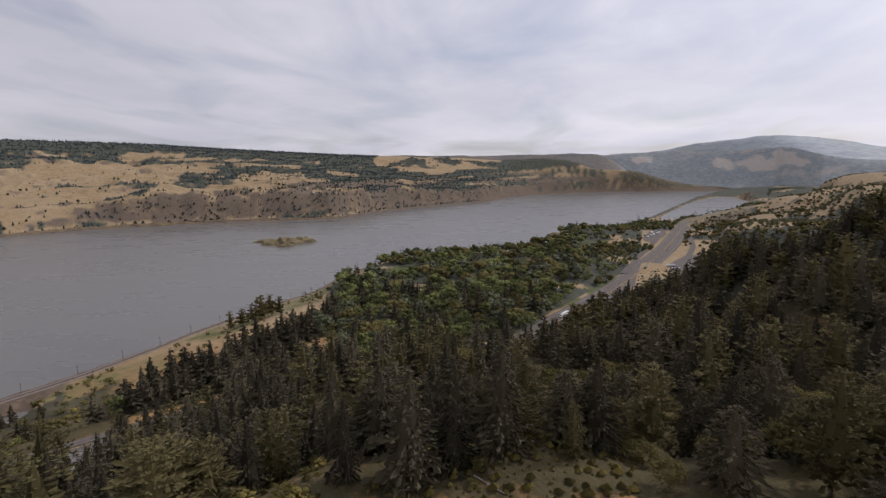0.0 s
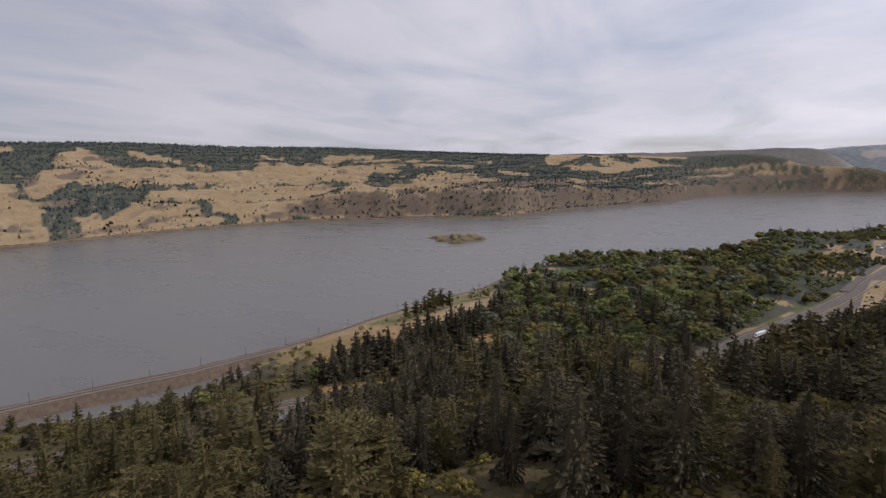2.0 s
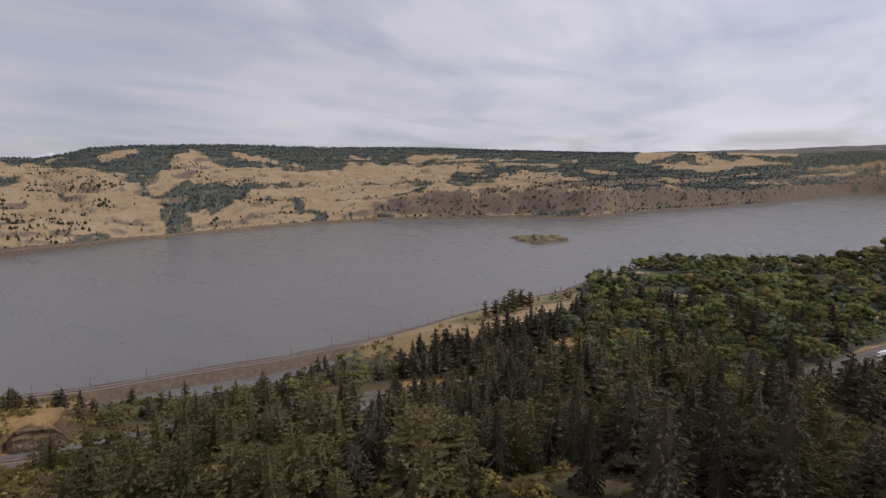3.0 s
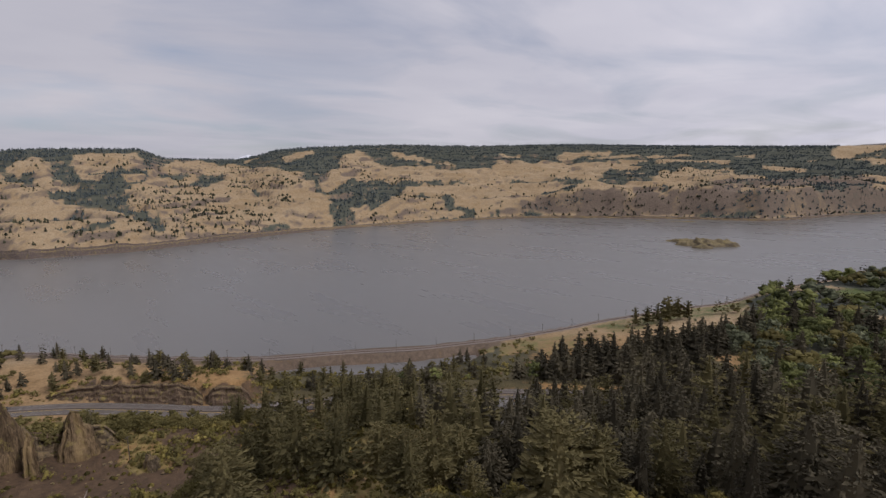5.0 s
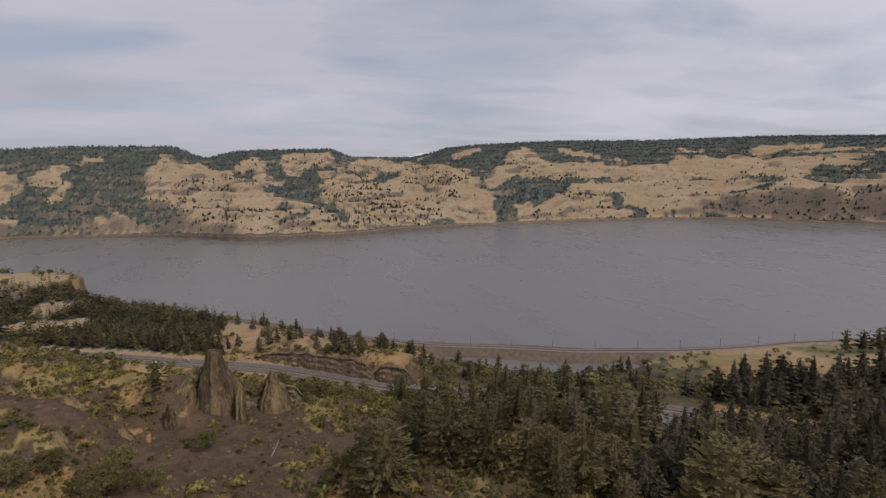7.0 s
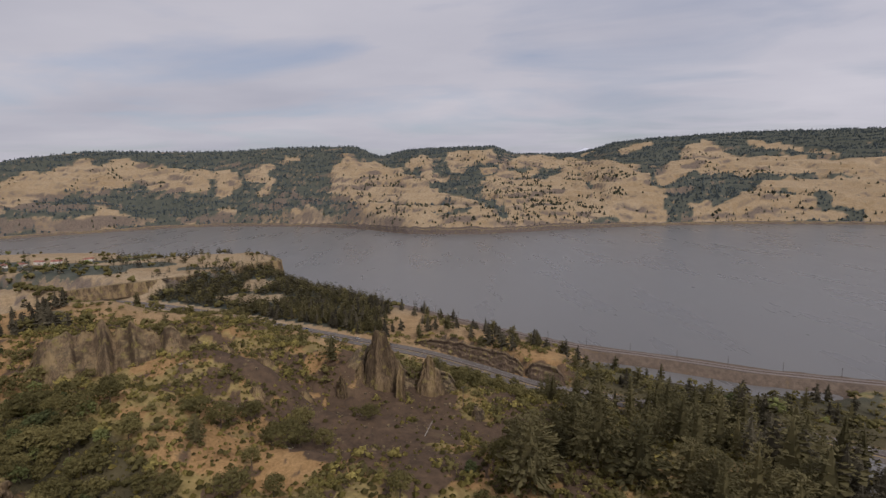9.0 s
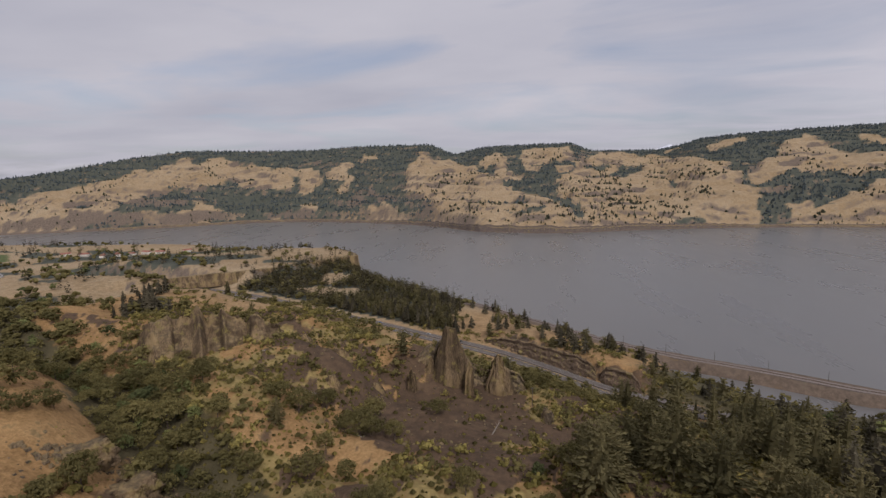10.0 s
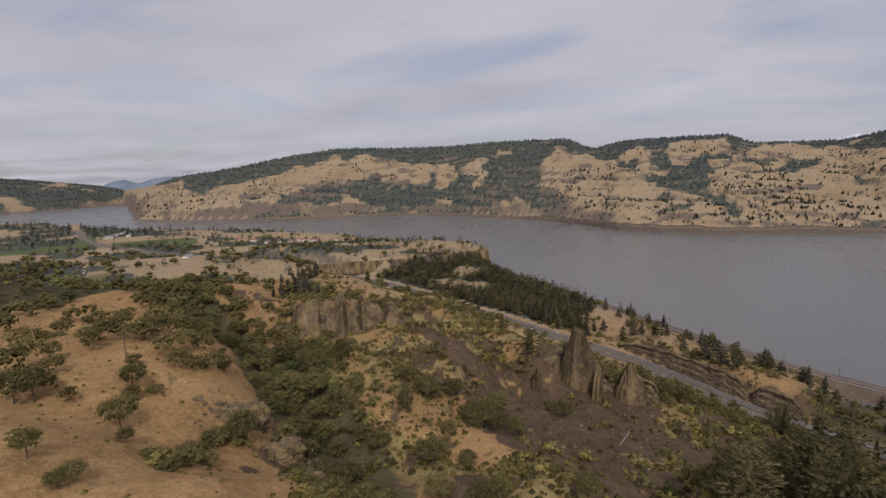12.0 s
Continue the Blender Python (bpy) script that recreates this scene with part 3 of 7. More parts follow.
# thin rock ledges with brush along them
LEDGES = [(100.5, -1.94, 93, -1.65, 0.09), (100.5, -0.76, 92.4, -0.58, 0.09), (99.6, -2.57, 91.9, -2.44, 0.1), (91.9, -2.44, 87.2, -2.22, 0.08), (98.4, -2.96, 97.7, -3.46, 0.18), (88.5, -2.51, 83.8, -2.96, 0.09),
          (98.7, 0.01, 92.5, 0.2, 0.07), (125.4, -1.97, 120.5, -1.66, 0.1), (130.1, -1.54, 125.3, -1.05, 0.08), (133.5, -2.14, 128.9, -1.87, 0.08), (122.9, -0.79, 116.6, -0.48, 0.1), (119.1, 0.07, 112.8, -0.17, 0.09),
          (81, -0.04, 76.9, -0.12, 0.07), (79.7, 1.53, 77, 0.91, 0.06), (93.5, -4.65, 84.2, -4.84, 0.1), (89.5, -4.19, 81.8, -4.62, 0.09), (81.8, -5, 74.2, -5.42, 0.11), (79.2, -4.26, 71.6, -4.06, 0.1),
          (75.5, -4.81, 68.4, -5.15, 0.13), (80.5, -3.34, 74.1, -2.93, 0.09), (91.9, -5.57, 84.3, -5.71, 0.09), (69, -3.6, 65.2, -4.04, 0.1), (79.2, -1.99, 74.1, -1.84, 0.09), (62.6, -4.51, 56.4, -4.09, 0.1),
          (56.4, -3.72, 51.1, -3.47, 0.09), (56.4, -2.48, 51.7, -2.75, 0.09), (65.1, 0.27, 60.8, 0.81, 0.09), (63.9, 1.19, 59.5, 1.65, 0.07), (47.2, -2.4, 40.5, -2.11, 0.07)]
# lower edge of the plateau woods: bearing, slope up
TREELINE_EAST = [(-10.5, 1.46), (11.1, 2.13), (14, 1.87), (16.9, 0.86), (23, 0.87), (26.2, 0.81),
                 (29.4, 0.75), (32.5, 1.12), (35.7, 1.37)]
# the same above the ravines
TREELINE_MIDDLE = [(37.9, 1.47), (40.2, 1.44), (41, 1.69), (42.7, 1.86), (45.2, 1.72), (46.8, 1.2),
                   (49.5, 0.98), (51.8, 0.74), (52.7, 1.42), (54.1, 1.58), (56.5, 1.7), (58, 1.98),
                   (59.5, 2.51), (61.4, 2.8), (62.3, 2.58), (63.9, 1.5), (67, 0.62), (68.9, 0.97),
                   (71.5, 1.01), (72.7, 1.22), (76.5, 2.03), (79.5, 2.37), (80.2, 1.89), (81.9, 1.79),
                   (82.3, 2.58), (84.7, 3.02), (86.5, 2.91), (87.4, 2.14), (89.4, 1.86), (90.2, 2.21),
                   (91.3, 1.87), (93, 1.19)]
# the same on the western hill
TREELINE_WEST = [(94.9, 1.68), (97.8, 2.43), (100, 2.85), (100.6, 2.68), (103.6, 2.21), (104.9, 2.55),
                 (106.5, 2.15), (108, 1.25), (109, 0.64), (109.9, 0.53), (110.6, 1.48), (112.5, 1.2),
                 (113.7, 1.6), (114.7, 1.24), (116.6, 1.46), (118.8, 1.8), (119.4, 2.06), (121.2, 1.65),
                 (122.4, 1.48), (122.8, 1.91), (124.3, 1.51), (125.7, 0.98), (126, 0.13), (126.4, 0.99),
                 (128.8, 0.48), (131.7, -0.3), (134.5, -1), (137.2, -1.67), (137.9, -1.19), (138.9, -0.43),
                 (141.1, -0.7)]


def hill_base(b, r):
    """The far hills without their detail."""
    span = np.maximum(ridge_range(b) - far_shore(b), 60)
    s = np.clip((r - far_shore(b)) / span, 0, 1.4)
    top = EYE_LEVEL + ridge_range(b) * np.tan(np.radians(ridge_slope(b)))
    hill = np.where(s < 1, 0.10 * smooth(0, 0.12, s) + 0.90 * s ** 1.05, 1.0 + 0.05 * (s - 1))
    bench = 0.24 * smooth(0.015, 0.075, s) + 0.13 * smooth(0.13, 0.30, s) + 0.63 * smooth(0.22, 1.05, s) ** 1.3
    w = smooth(47, 37, b)
    return 9 + (top - 9) * (hill * (1 - w) + bench * w)


def hill_slope(b, r):
    """The slope up from the eye, in degrees, to a place on the far hills."""
    return np.degrees(np.arctan2(hill_base(b, r) - EYE_LEVEL, r))


def strokes(b, e, rows, soft=0.07, rough=0.3):
    """1 inside broad strokes over the far hills, with ragged edges."""
    wob = rough * fbm(b * 100 + 3100, e * 190, 150, 6, 0.6)
    best = np.full(np.shape(b), -9.0)
    for b0, e0, b1, e1, w in rows:
        ub, ue = b1 - b0, e1 - e0
        t = np.clip(((b - b0) * ub + (e - e0) * ue) / (ub * ub + ue * ue + 1e-9), 0, 1)
        d = np.hypot(b - b0 - t * ub, e - e0 - t * ue)
        best = np.maximum(best, (w - d) + wob * min(1.0, 0.35 + 1.2 * w))
    return smooth(-soft, soft, best)


def north_height(x, y, b, r):
    d = r - far_shore(b)
    span = np.maximum(ridge_range(b) - far_shore(b), 60)
    s = np.clip(d / span, 0, 1.4)
    z = hill_base(b, r)
    e = np.degrees(np.arctan2(z - EYE_LEVEL, r))
    z = z - 16 * strokes(b, e, WOODS_RAVINES, 0.5, 0.1) * smooth(0.0, 0.2, s) * smooth(1.0, 0.8, s)
    z = z - 12 * strokes(b, e, WOODS_WEST, 0.6, 0.1) * smooth(0.0, 0.2, s) * smooth(1.0, 0.8, s)
    free = smooth(0.0, 0.15, s) * smooth(1.0, 0.8, s) * (0.25 + 0.75 * smooth(0, 14, b))
    n = fbm(x, y, 520, 5)
    z = z + free * (13 * n + 9 * (1 - 2 * np.abs(fbm(x + 900, y, 170, 4))))
    # broken cliffs above the eastern reach
    z = z + smooth(48, 38, b) * smooth(0.01, 0.04, s) * smooth(0.16, 0.08, s) * (14 * fbm(x, y, 85, 5) + 6)
    # basalt ledges: steps in the slope
    step = 30.0
    q = z / step + 1.4 * fbm(x, y, 420, 4)
    ledge = (np.floor(q) + smooth(0.30, 0.55, q - np.floor(q)) - q) * step
    z = z + 0.62 * ledge * free
    z = np.maximum(z, 8 + 0.02 * d)
    bank = 8.0 * smooth(0, 14, d)
    z = bank + (z - 8.0) * smooth(22, 60, d)
    z = np.where(d < 0, -5 * smooth(0, 40, -d), z)
    z = z + 1.2 * fbm(x, y, 25, 3) * smooth(40, 90, d)
    return z


def lagoon_inner(b):
    return np.interp(b, [-25, -23.4, -21, -18.4, -16.4], [3175, 2494, 2080, 1958, 1941])


def lagoon_outer(b):
    return np.interp(b, [-25.2, -23.5, -22, -20.3, -18.8, -17.3, -16.2], [3200, 3800, 3950, 3500, 2880, 2330, 1990])


def south_height(x, y, b, r):
    d = near_shore(b) - r
    z = spot_height(x, y)
    z = z + smooth(60, 140, r) * smooth(30, 90, z) * (6 * fbm(x, y, 120, 5) + 5 * smooth(84, 92, b) * smooth(126, 118, b) * fbm(x + 90, y, 45, 5)) + 0.7 * fbm(x, y, 22, 4)
    low = 6.5 + 0.03 * d
    z = np.where(d < 160, low + (np.maximum(z, low * 0.6) - low) * smooth(20, 150, d), z)
    # terrace with a cliff that ends at the river
    rim = np.interp(b, [105.4, 107, 110.3, 114.3, 121, 128, 136], [925, 922, 868, 812, 768, 745, 740])
    deck = np.interp(b, [104, 106, 112, 120, 128, 137], [33, 36, 40, 46, 52, 50])
    on = smooth(105.2, 105.8, b) * smooth(137, 128, b)
    wall = rim + 25 * fbm(x, y, 60, 3)
    z = np.where(r > wall - 40, z + on * (np.maximum(deck, z) - z) * smooth(wall - 16, wall + 4, r) * smooth(wall + 420, wall + 160, r) * smooth(-8, 8, d + 10), z)
    # the shoulder of scree behind the spires
    z = z + 17 * np.exp(-((b - 99.5) / 3.6) ** 2 - ((r - 282) / 17) ** 2) + 9 * np.exp(-((b - 93) / 5.0) ** 2 - ((r - 290) / 15) ** 2)
    # highway bench
    h = highway_offset(b, r)
    z = z + (highway_level(b) - z) * smooth(46, 24, np.abs(h)) * smooth(4, 12, d)
    # the knoll that the highway is cut through
    cut = smooth(72.6, 74.2, b) * smooth(92, 87, b)
    z = z + cut * 12.5 * smooth(13, 19, h) * smooth(85, 50, h) * (1 + 0.18 * fbm(x, y, 18, 3))
    # pond behind the railway
    pond = smooth(46.2, 49, b) * smooth(73.0, 70.5, b)
    pin, pout = near_shore(b) - 45 - 30 * pond, near_shore(b) - 34.5
    z = np.where((r > pin - 8) & (r < pout + 4), z + (-3 - z) * pond * smooth(pin - 8, pin + 4, r) * smooth(pout + 4, pout - 6, r), z)
    # rest areas beside the highway
    flat = smooth(-14.2, -15.2, b) * smooth(-23.2, -21.8, b) * smooth(700, 760, r) * smooth(1500, 1400, r)
    z = z + (24.0 - z) * flat
    # lagoon behind the eastern causeway
    lag = smooth(-16.4, -16.9, b) * smooth(-25.3, -24.9, b)
    out = lagoon_outer(b)
    inn = lagoon_inner(b)
    z = np.where((r > inn) & (r < out), z + (-3 - z) * lag, z)
    # wooded draw that runs down towards the west
    z = z - 13 * np.exp(-(draw_line(b, r) / 24) ** 2) * smooth(60, 110, r) * smooth(520, 330, r)
    z = np.where(d < 14, np.minimum(z, 6.5 * smooth(0, 12, d)), z)
    z = np.where(d < 0, -5 * smooth(0, 30, -d), z)
    return z


def highway_level(b):
    return np.interp(b, [-24, -17, -10, 5, 60, 75, 92, 106, 118, 128, 140], [40, 24, 22, 22, 22, 21.5, 21.5, 22, 26, 28, 24])


def mountain(b, r):
    """The broad mountain behind the eastern end of the valley."""
    lift = np.interp(b, [-60, -42, -34.2, -31.6, -27.9, -24.8, -20.6, -17, -13], [0.6, 1.2, 1.86, 2.32, 3.06, 3.28, 2.83, 2.1, 1.7])
    crest = np.interp(b, [-35, -25, -17, -7], [5700, 5650, 5380, 5080])
    top = 60.0 + 0 * crest
    foot = np.interp(b, [-40, -28, -26, -24, -15], [4300, 4700, 5060, 5250, 5150])
    return 40 + (top - 40) * smooth(foot, crest, r) ** 0.9, smooth(foot - 20, foot + 160, r)


def ground_height(x, y):
    x, y = np.asarray(x, float), np.asarray(y, float)
    b, r = polar(x, y)
    river = (b > -26.5) & (b < 162)
    north = river & (r > 0.5 * (near_shore(b) + far_shore(b)))
    z = np.where(north, north_height(x, y, b, r), south_height(x, y, b, r))
    high, share = mountain(b, r)
    high = high + 30 * fbm(x, y, 420, 5) * smooth(4750, 5100, r) * smooth(5500, 5250, r)
    z = z + (np.maximum(high, z) - z) * share * smooth(-11, -16, b) * (b > -75)
    return z


def patch(x, y, b, r, rows, grow=0.0):
    wob = 0.8 * fbm(x + 2000, y, 240, 7, 0.68)
    best = np.full(np.shape(x), -9.0)
    for pb, pr, hb, hr in rows:
        best = np.maximum(best, 1.12 + grow - np.sqrt(((b - pb) / hb) ** 2 + ((r - pr) / hr) ** 2) + wob)
    return smooth(-0.05, 0.12, best)


def north_share(b, r):
    return (r - far_shore(b)) / np.maximum(ridge_range(b) - far_shore(b), 60)


treeline = curve_of(TREELINE_EAST + TREELINE_MIDDLE + TREELINE_WEST)
WOODS = WOODS_WEST + WOODS_RAVINES + WOODS_PASTURE + WOODS_CLIFFS
MEADOWS = MEADOWS_CLIFFS + MEADOWS_LEDGES + MEADOWS_PASTURE + MEADOWS_SPURS + MEADOWS_WEST


def north_wood(x, y, b, r):
    e = hill_slope(b, r)
    n = fbm(x, y, 260, 6, 0.6)
    w = smooth(-0.10, 0.10, e - treeline(b) + 0.25 * fbm(b * 100, e * 160, 120, 5, 0.6)) * smooth(142.9, 142.2, b)
    w = np.maximum(w, strokes(b, e, WOODS, 0.09, 0.42))
    # brushy eastern slopes
    w = np.maximum(w, smooth(30, 16, b) * smooth(-0.30, -0.08, n))
    w = np.maximum(w, smooth(143.2, 143.8, b) * smooth(-0.4, -0.1, n))
    return w * (1 - strokes(b, e, MEADOWS, 0.08, 0.25))


def is_north(b, r):
    return (b > -26.5) & (b < 162) & (r > 0.5 * (near_shore(b) + far_shore(b)))


def draw_line(b, r):
    """Metres off the line of the wooded draw."""
    return (b - np.interp(r, [60, 97, 150, 180, 200, 250, 300, 360, 450], [114, 118.5, 124, 127.6, 130, 133.2, 135.3, 137.5, 141])) * r / 57.3


def talus(x, y, b, r):
    t = np.maximum(np.exp(-(((b - 94.5) / 11.0) ** 2 + ((r - 226) / 62) ** 2)), 0.8 * np.exp(-(((b - 103) / 5.0) ** 2 + ((r - 175) / 28) ** 2)))
    t = np.maximum(t, 0.85 * np.exp(-(((b - 110) / 4.5) ** 2 + ((r - 250) / 40) ** 2)))
    t = np.maximum(t, 0.72 * np.exp(-(((b - 80) / 7.0) ** 2 + ((r - 205) / 55) ** 2)))
    t = np.maximum(t, 0.7 * np.exp(-(((b - 96) / 9.0) ** 2 + ((r - 290) / 26) ** 2)))
    t = np.maximum(t, 0.8 * np.exp(-(((b - 99) / 2.6) ** 2 + ((r - 282) / 20) ** 2)))
    return smooth(0.36, 0.46, t + 0.42 * fbm(x + 700, y, 46, 6, 0.62))


def mountain_wood(x, y):
    b, r = polar(x, y)
    tan = patch(x, y, b, r, [(-25.5, 5260, 3.0, 60), (-21.6, 5244, 1.2, 40), (-28, 5190, 1.6, 50), (-14.8, 5200, 1.2, 60), (-31, 5400, 2.6, 160), (-34, 5350, 2.0, 140), (-23, 5150, 2.0, 30)])
    return smooth(-0.22, 0.0, fbm(x + 1500, y + 300, 420, 6, 0.6)) * (1 - tan)


# ---- where trees grow on the near bank ----
def clear_of_works(b, r):
    """1 away from highway, railway, pond, yards and parking, 0 on them."""
    k = smooth(17.5, 21, np.abs(highway_offset(b, r)) - 6 * smooth(-4, -9, b) + 6 * smooth(15, 35, b))
    k = k * smooth(32, 40, near_shore(b) - r)
    pond = (b > 46) & (b < 73) & (r > near_shore(b) - 82 + 12 * np.abs(b - 60) / 14)
    k = np.where(pond, 0, k)
    yard = ((b - 44.3) * r / 57.3 / 17) ** 2 + ((r - 312) / 20) ** 2 < 1
    stop = ((b < -17.0) & (b > -21.4) & (r > 760) & (r < 1130)) | ((b < -14.8) & (b > -18.0) & (r > 1080) & (r < 1420))
    lagoon = (b < -15.6) & (b > -26) & (r > lagoon_inner(b) - 110)
    mesa = ((b + 6.1) * r / 57.3 / 52) ** 2 + ((r - 1275) / 60) ** 2 < 1
    return np.where(yard | stop | lagoon | mesa, 0, k)


def west_wood(x, y, b, r):
    """The conifer wood between the highway and the western cliff."""
    n = fbm(x + 300, y - 800, 70, 4)
    return smooth(84, 90, b) * smooth(17, 24, highway_offset(b, r)) * smooth(129, 125, b) * smooth(-0.5, -0.1, n + 0.95 * smooth(91, 98, b) - 0.75) * smooth(945, 915, r + 15 * np.maximum(b - 107, 0)) * smooth(14, 40, near_shore(b) - r)


def stand_edge(b):
    """Range at which the firs of the flats give way to the grass beside the railway."""
    return np.interp(b, [19, 21, 22, 29, 32, 35.5, 40.5, 44], [640, 545, 540, 482, 460, 455, 415, 380])


def forest_density(x, y, b, r):
    """Share of the ground that tall trees cover on the near bank."""
    n = fbm(x + 300, y - 800, 70, 4)
    over = highway_offset(b, r)
    slope_wood = smooth(84, 68, b + 8 * n) * np.interp(b, [28, 45, 53, 62, 72, 84], [1, 0.85, 0.66, 0.5, 0.4, 0.3]) * smooth(-12, -22, over) * smooth(850, 620, r + 90 * n)
    slope_wood = np.maximum(slope_wood, smooth(-13, -17, b) * smooth(1000, 700, r + 200 * n) * smooth(-14.6, -18.5, b + 4 * smooth(900, 500, r)))
    slope_wood = np.maximum(slope_wood, 0.9 * smooth(-9, -13, over) * smooth(-80, -58, over) * smooth(6, 12, b) * smooth(77, 72, b))
    slope_wood = slope_wood * (1 - 0.75 * smooth(50, 58, b) * smooth(260, 200, r) * smooth(-0.1, 0.15, fbm(x - 500, y, 45, 4)))
    inland = near_shore(b) - r
    flats = smooth(15, 24, over) * (smooth(46, 39, b) + smooth(40, 46, b) * np.interp(b, [46, 58, 70, 75], [0.85, 0.8, 0.7, 0.2])) * smooth(-0.85 + 0.2 * smooth(560, 680, r), -0.52 + 0.2 * smooth(560, 680, r), n) * smooth(24 + 26 * smooth(8, 14, b) * smooth(47, 42, b), 32 + 34 * smooth(8, 14, b) * smooth(47, 42, b) + 25 * smooth(24, 32, b) * smooth(47, 42, b), inland)
    strip = smooth(18, 21, b) * smooth(47, 44, b)
    flats = flats * (1 - 0.62 * strip * smooth(-6, 10, r - stand_edge(b)))
    copse = smooth(-9, -14, b) * smooth(640, 760, r) * smooth(0.05, 0.25, fbm(x, y, 110, 5)) * smooth(3500, 2500, r)
    west = west_wood(x, y, b, r)
    dale = 0.8 * np.exp(-(draw_line(b, r) / 27) ** 2) * smooth(95, 130, r) * smooth(560, 420, r)
    knot = np.exp(-(((b - 127.5) / 2.6) ** 2 + ((r - 440) / 70) ** 2)) * 1.3
    plain_trees = 0.85 * smooth(-0.12, 0.1, fbm(x, y + 500, 150, 5)) * smooth(780, 900, r) * smooth(107, 112, b)
    shelf = 0.7 * smooth(-0.1, 0.2, fbm(x - 700, y + 500, 90, 5)) * smooth(290, 380, r) * smooth(1000, 850, r) * smooth(130, 136, b)
    for kb, kr, db, dr in ((152.5, 490, 1.6, 30), (144.8, 765, 1.6, 40), (142.5, 700, 1.2, 25), (148.5, 1290, 1.6, 70), (151.5, 1180, 2.0, 70), (132, 1020, 3.0, 60), (126, 940, 3.0, 50), (139, 1120, 2.5, 70), (119, 930, 3, 40), (135, 880, 2.0, 30)):
        shelf = np.maximum(shelf, 1.1 * np.exp(-((b - kb) / db) ** 2 - ((r - kr) / dr) ** 2))
    windbreak = smooth(134.2, 134.6, b) * smooth(142.2, 141.8, b) * smooth(15, 9, np.abs(r - np.interp(b, [134, 138.5, 142], [1390, 1560, 1620])))
    shelf = np.maximum(shelf, windbreak)
    fringe = smooth(108, 116, b) * smooth(137.5, 134, b) * smooth(-0.05, 0.1, 0.5 - np.abs(r - 1330 + 260 * fbm(x, y, 400, 2)) / 160)
    d = np.maximum.reduce([slope_wood, flats, copse, west, dale, knot, plain_trees, shelf, 0.8 * fringe])
    glade = np.exp(-(((b - 9) / 7) ** 2 + ((r - 120) / 10) ** 2)) + np.exp(-(((b - 22) / 5) ** 2 + ((r - 120) / 8) ** 2)) + np.exp(-(((b - 43) / 7) ** 2 + ((r - 122) / 9) ** 2)) + np.exp(-(((b + 8.7) / 1.6) ** 2 + ((r - 150) / 12) ** 2))
    d = d * smooth(0.6, 0.35, glade + 0.2 * n)
    d = d * smooth(100, 108, r + 8 * n)
    return np.clip(d, 0, 1) * clear_of_works(b, r) * np.where(r < 5000, 1, 0)


# ---- ground, one sheet to the horizon, and the river ----
def sheet(name, verts, quads, mat, uvw=None):
    me = bpy.data.meshes.new(name)
    verts, quads = np.asarray(verts, np.float32), np.asarray(quads, np.int32)
    k = quads.shape[1]
    me.vertices.add(len(verts))
    me.vertices.foreach_set("co", verts.ravel())
    me.loops.add(quads.size)
    me.loops.foreach_set("vertex_index", quads.ravel())
    me.polygons.add(len(quads))
    me.polygons.foreach_set("loop_start", np.arange(0, quads.size, k, dtype=np.int32))
    me.update(calc_edges=True)
    me.validate()
    me.materials.append(mat)
    return me


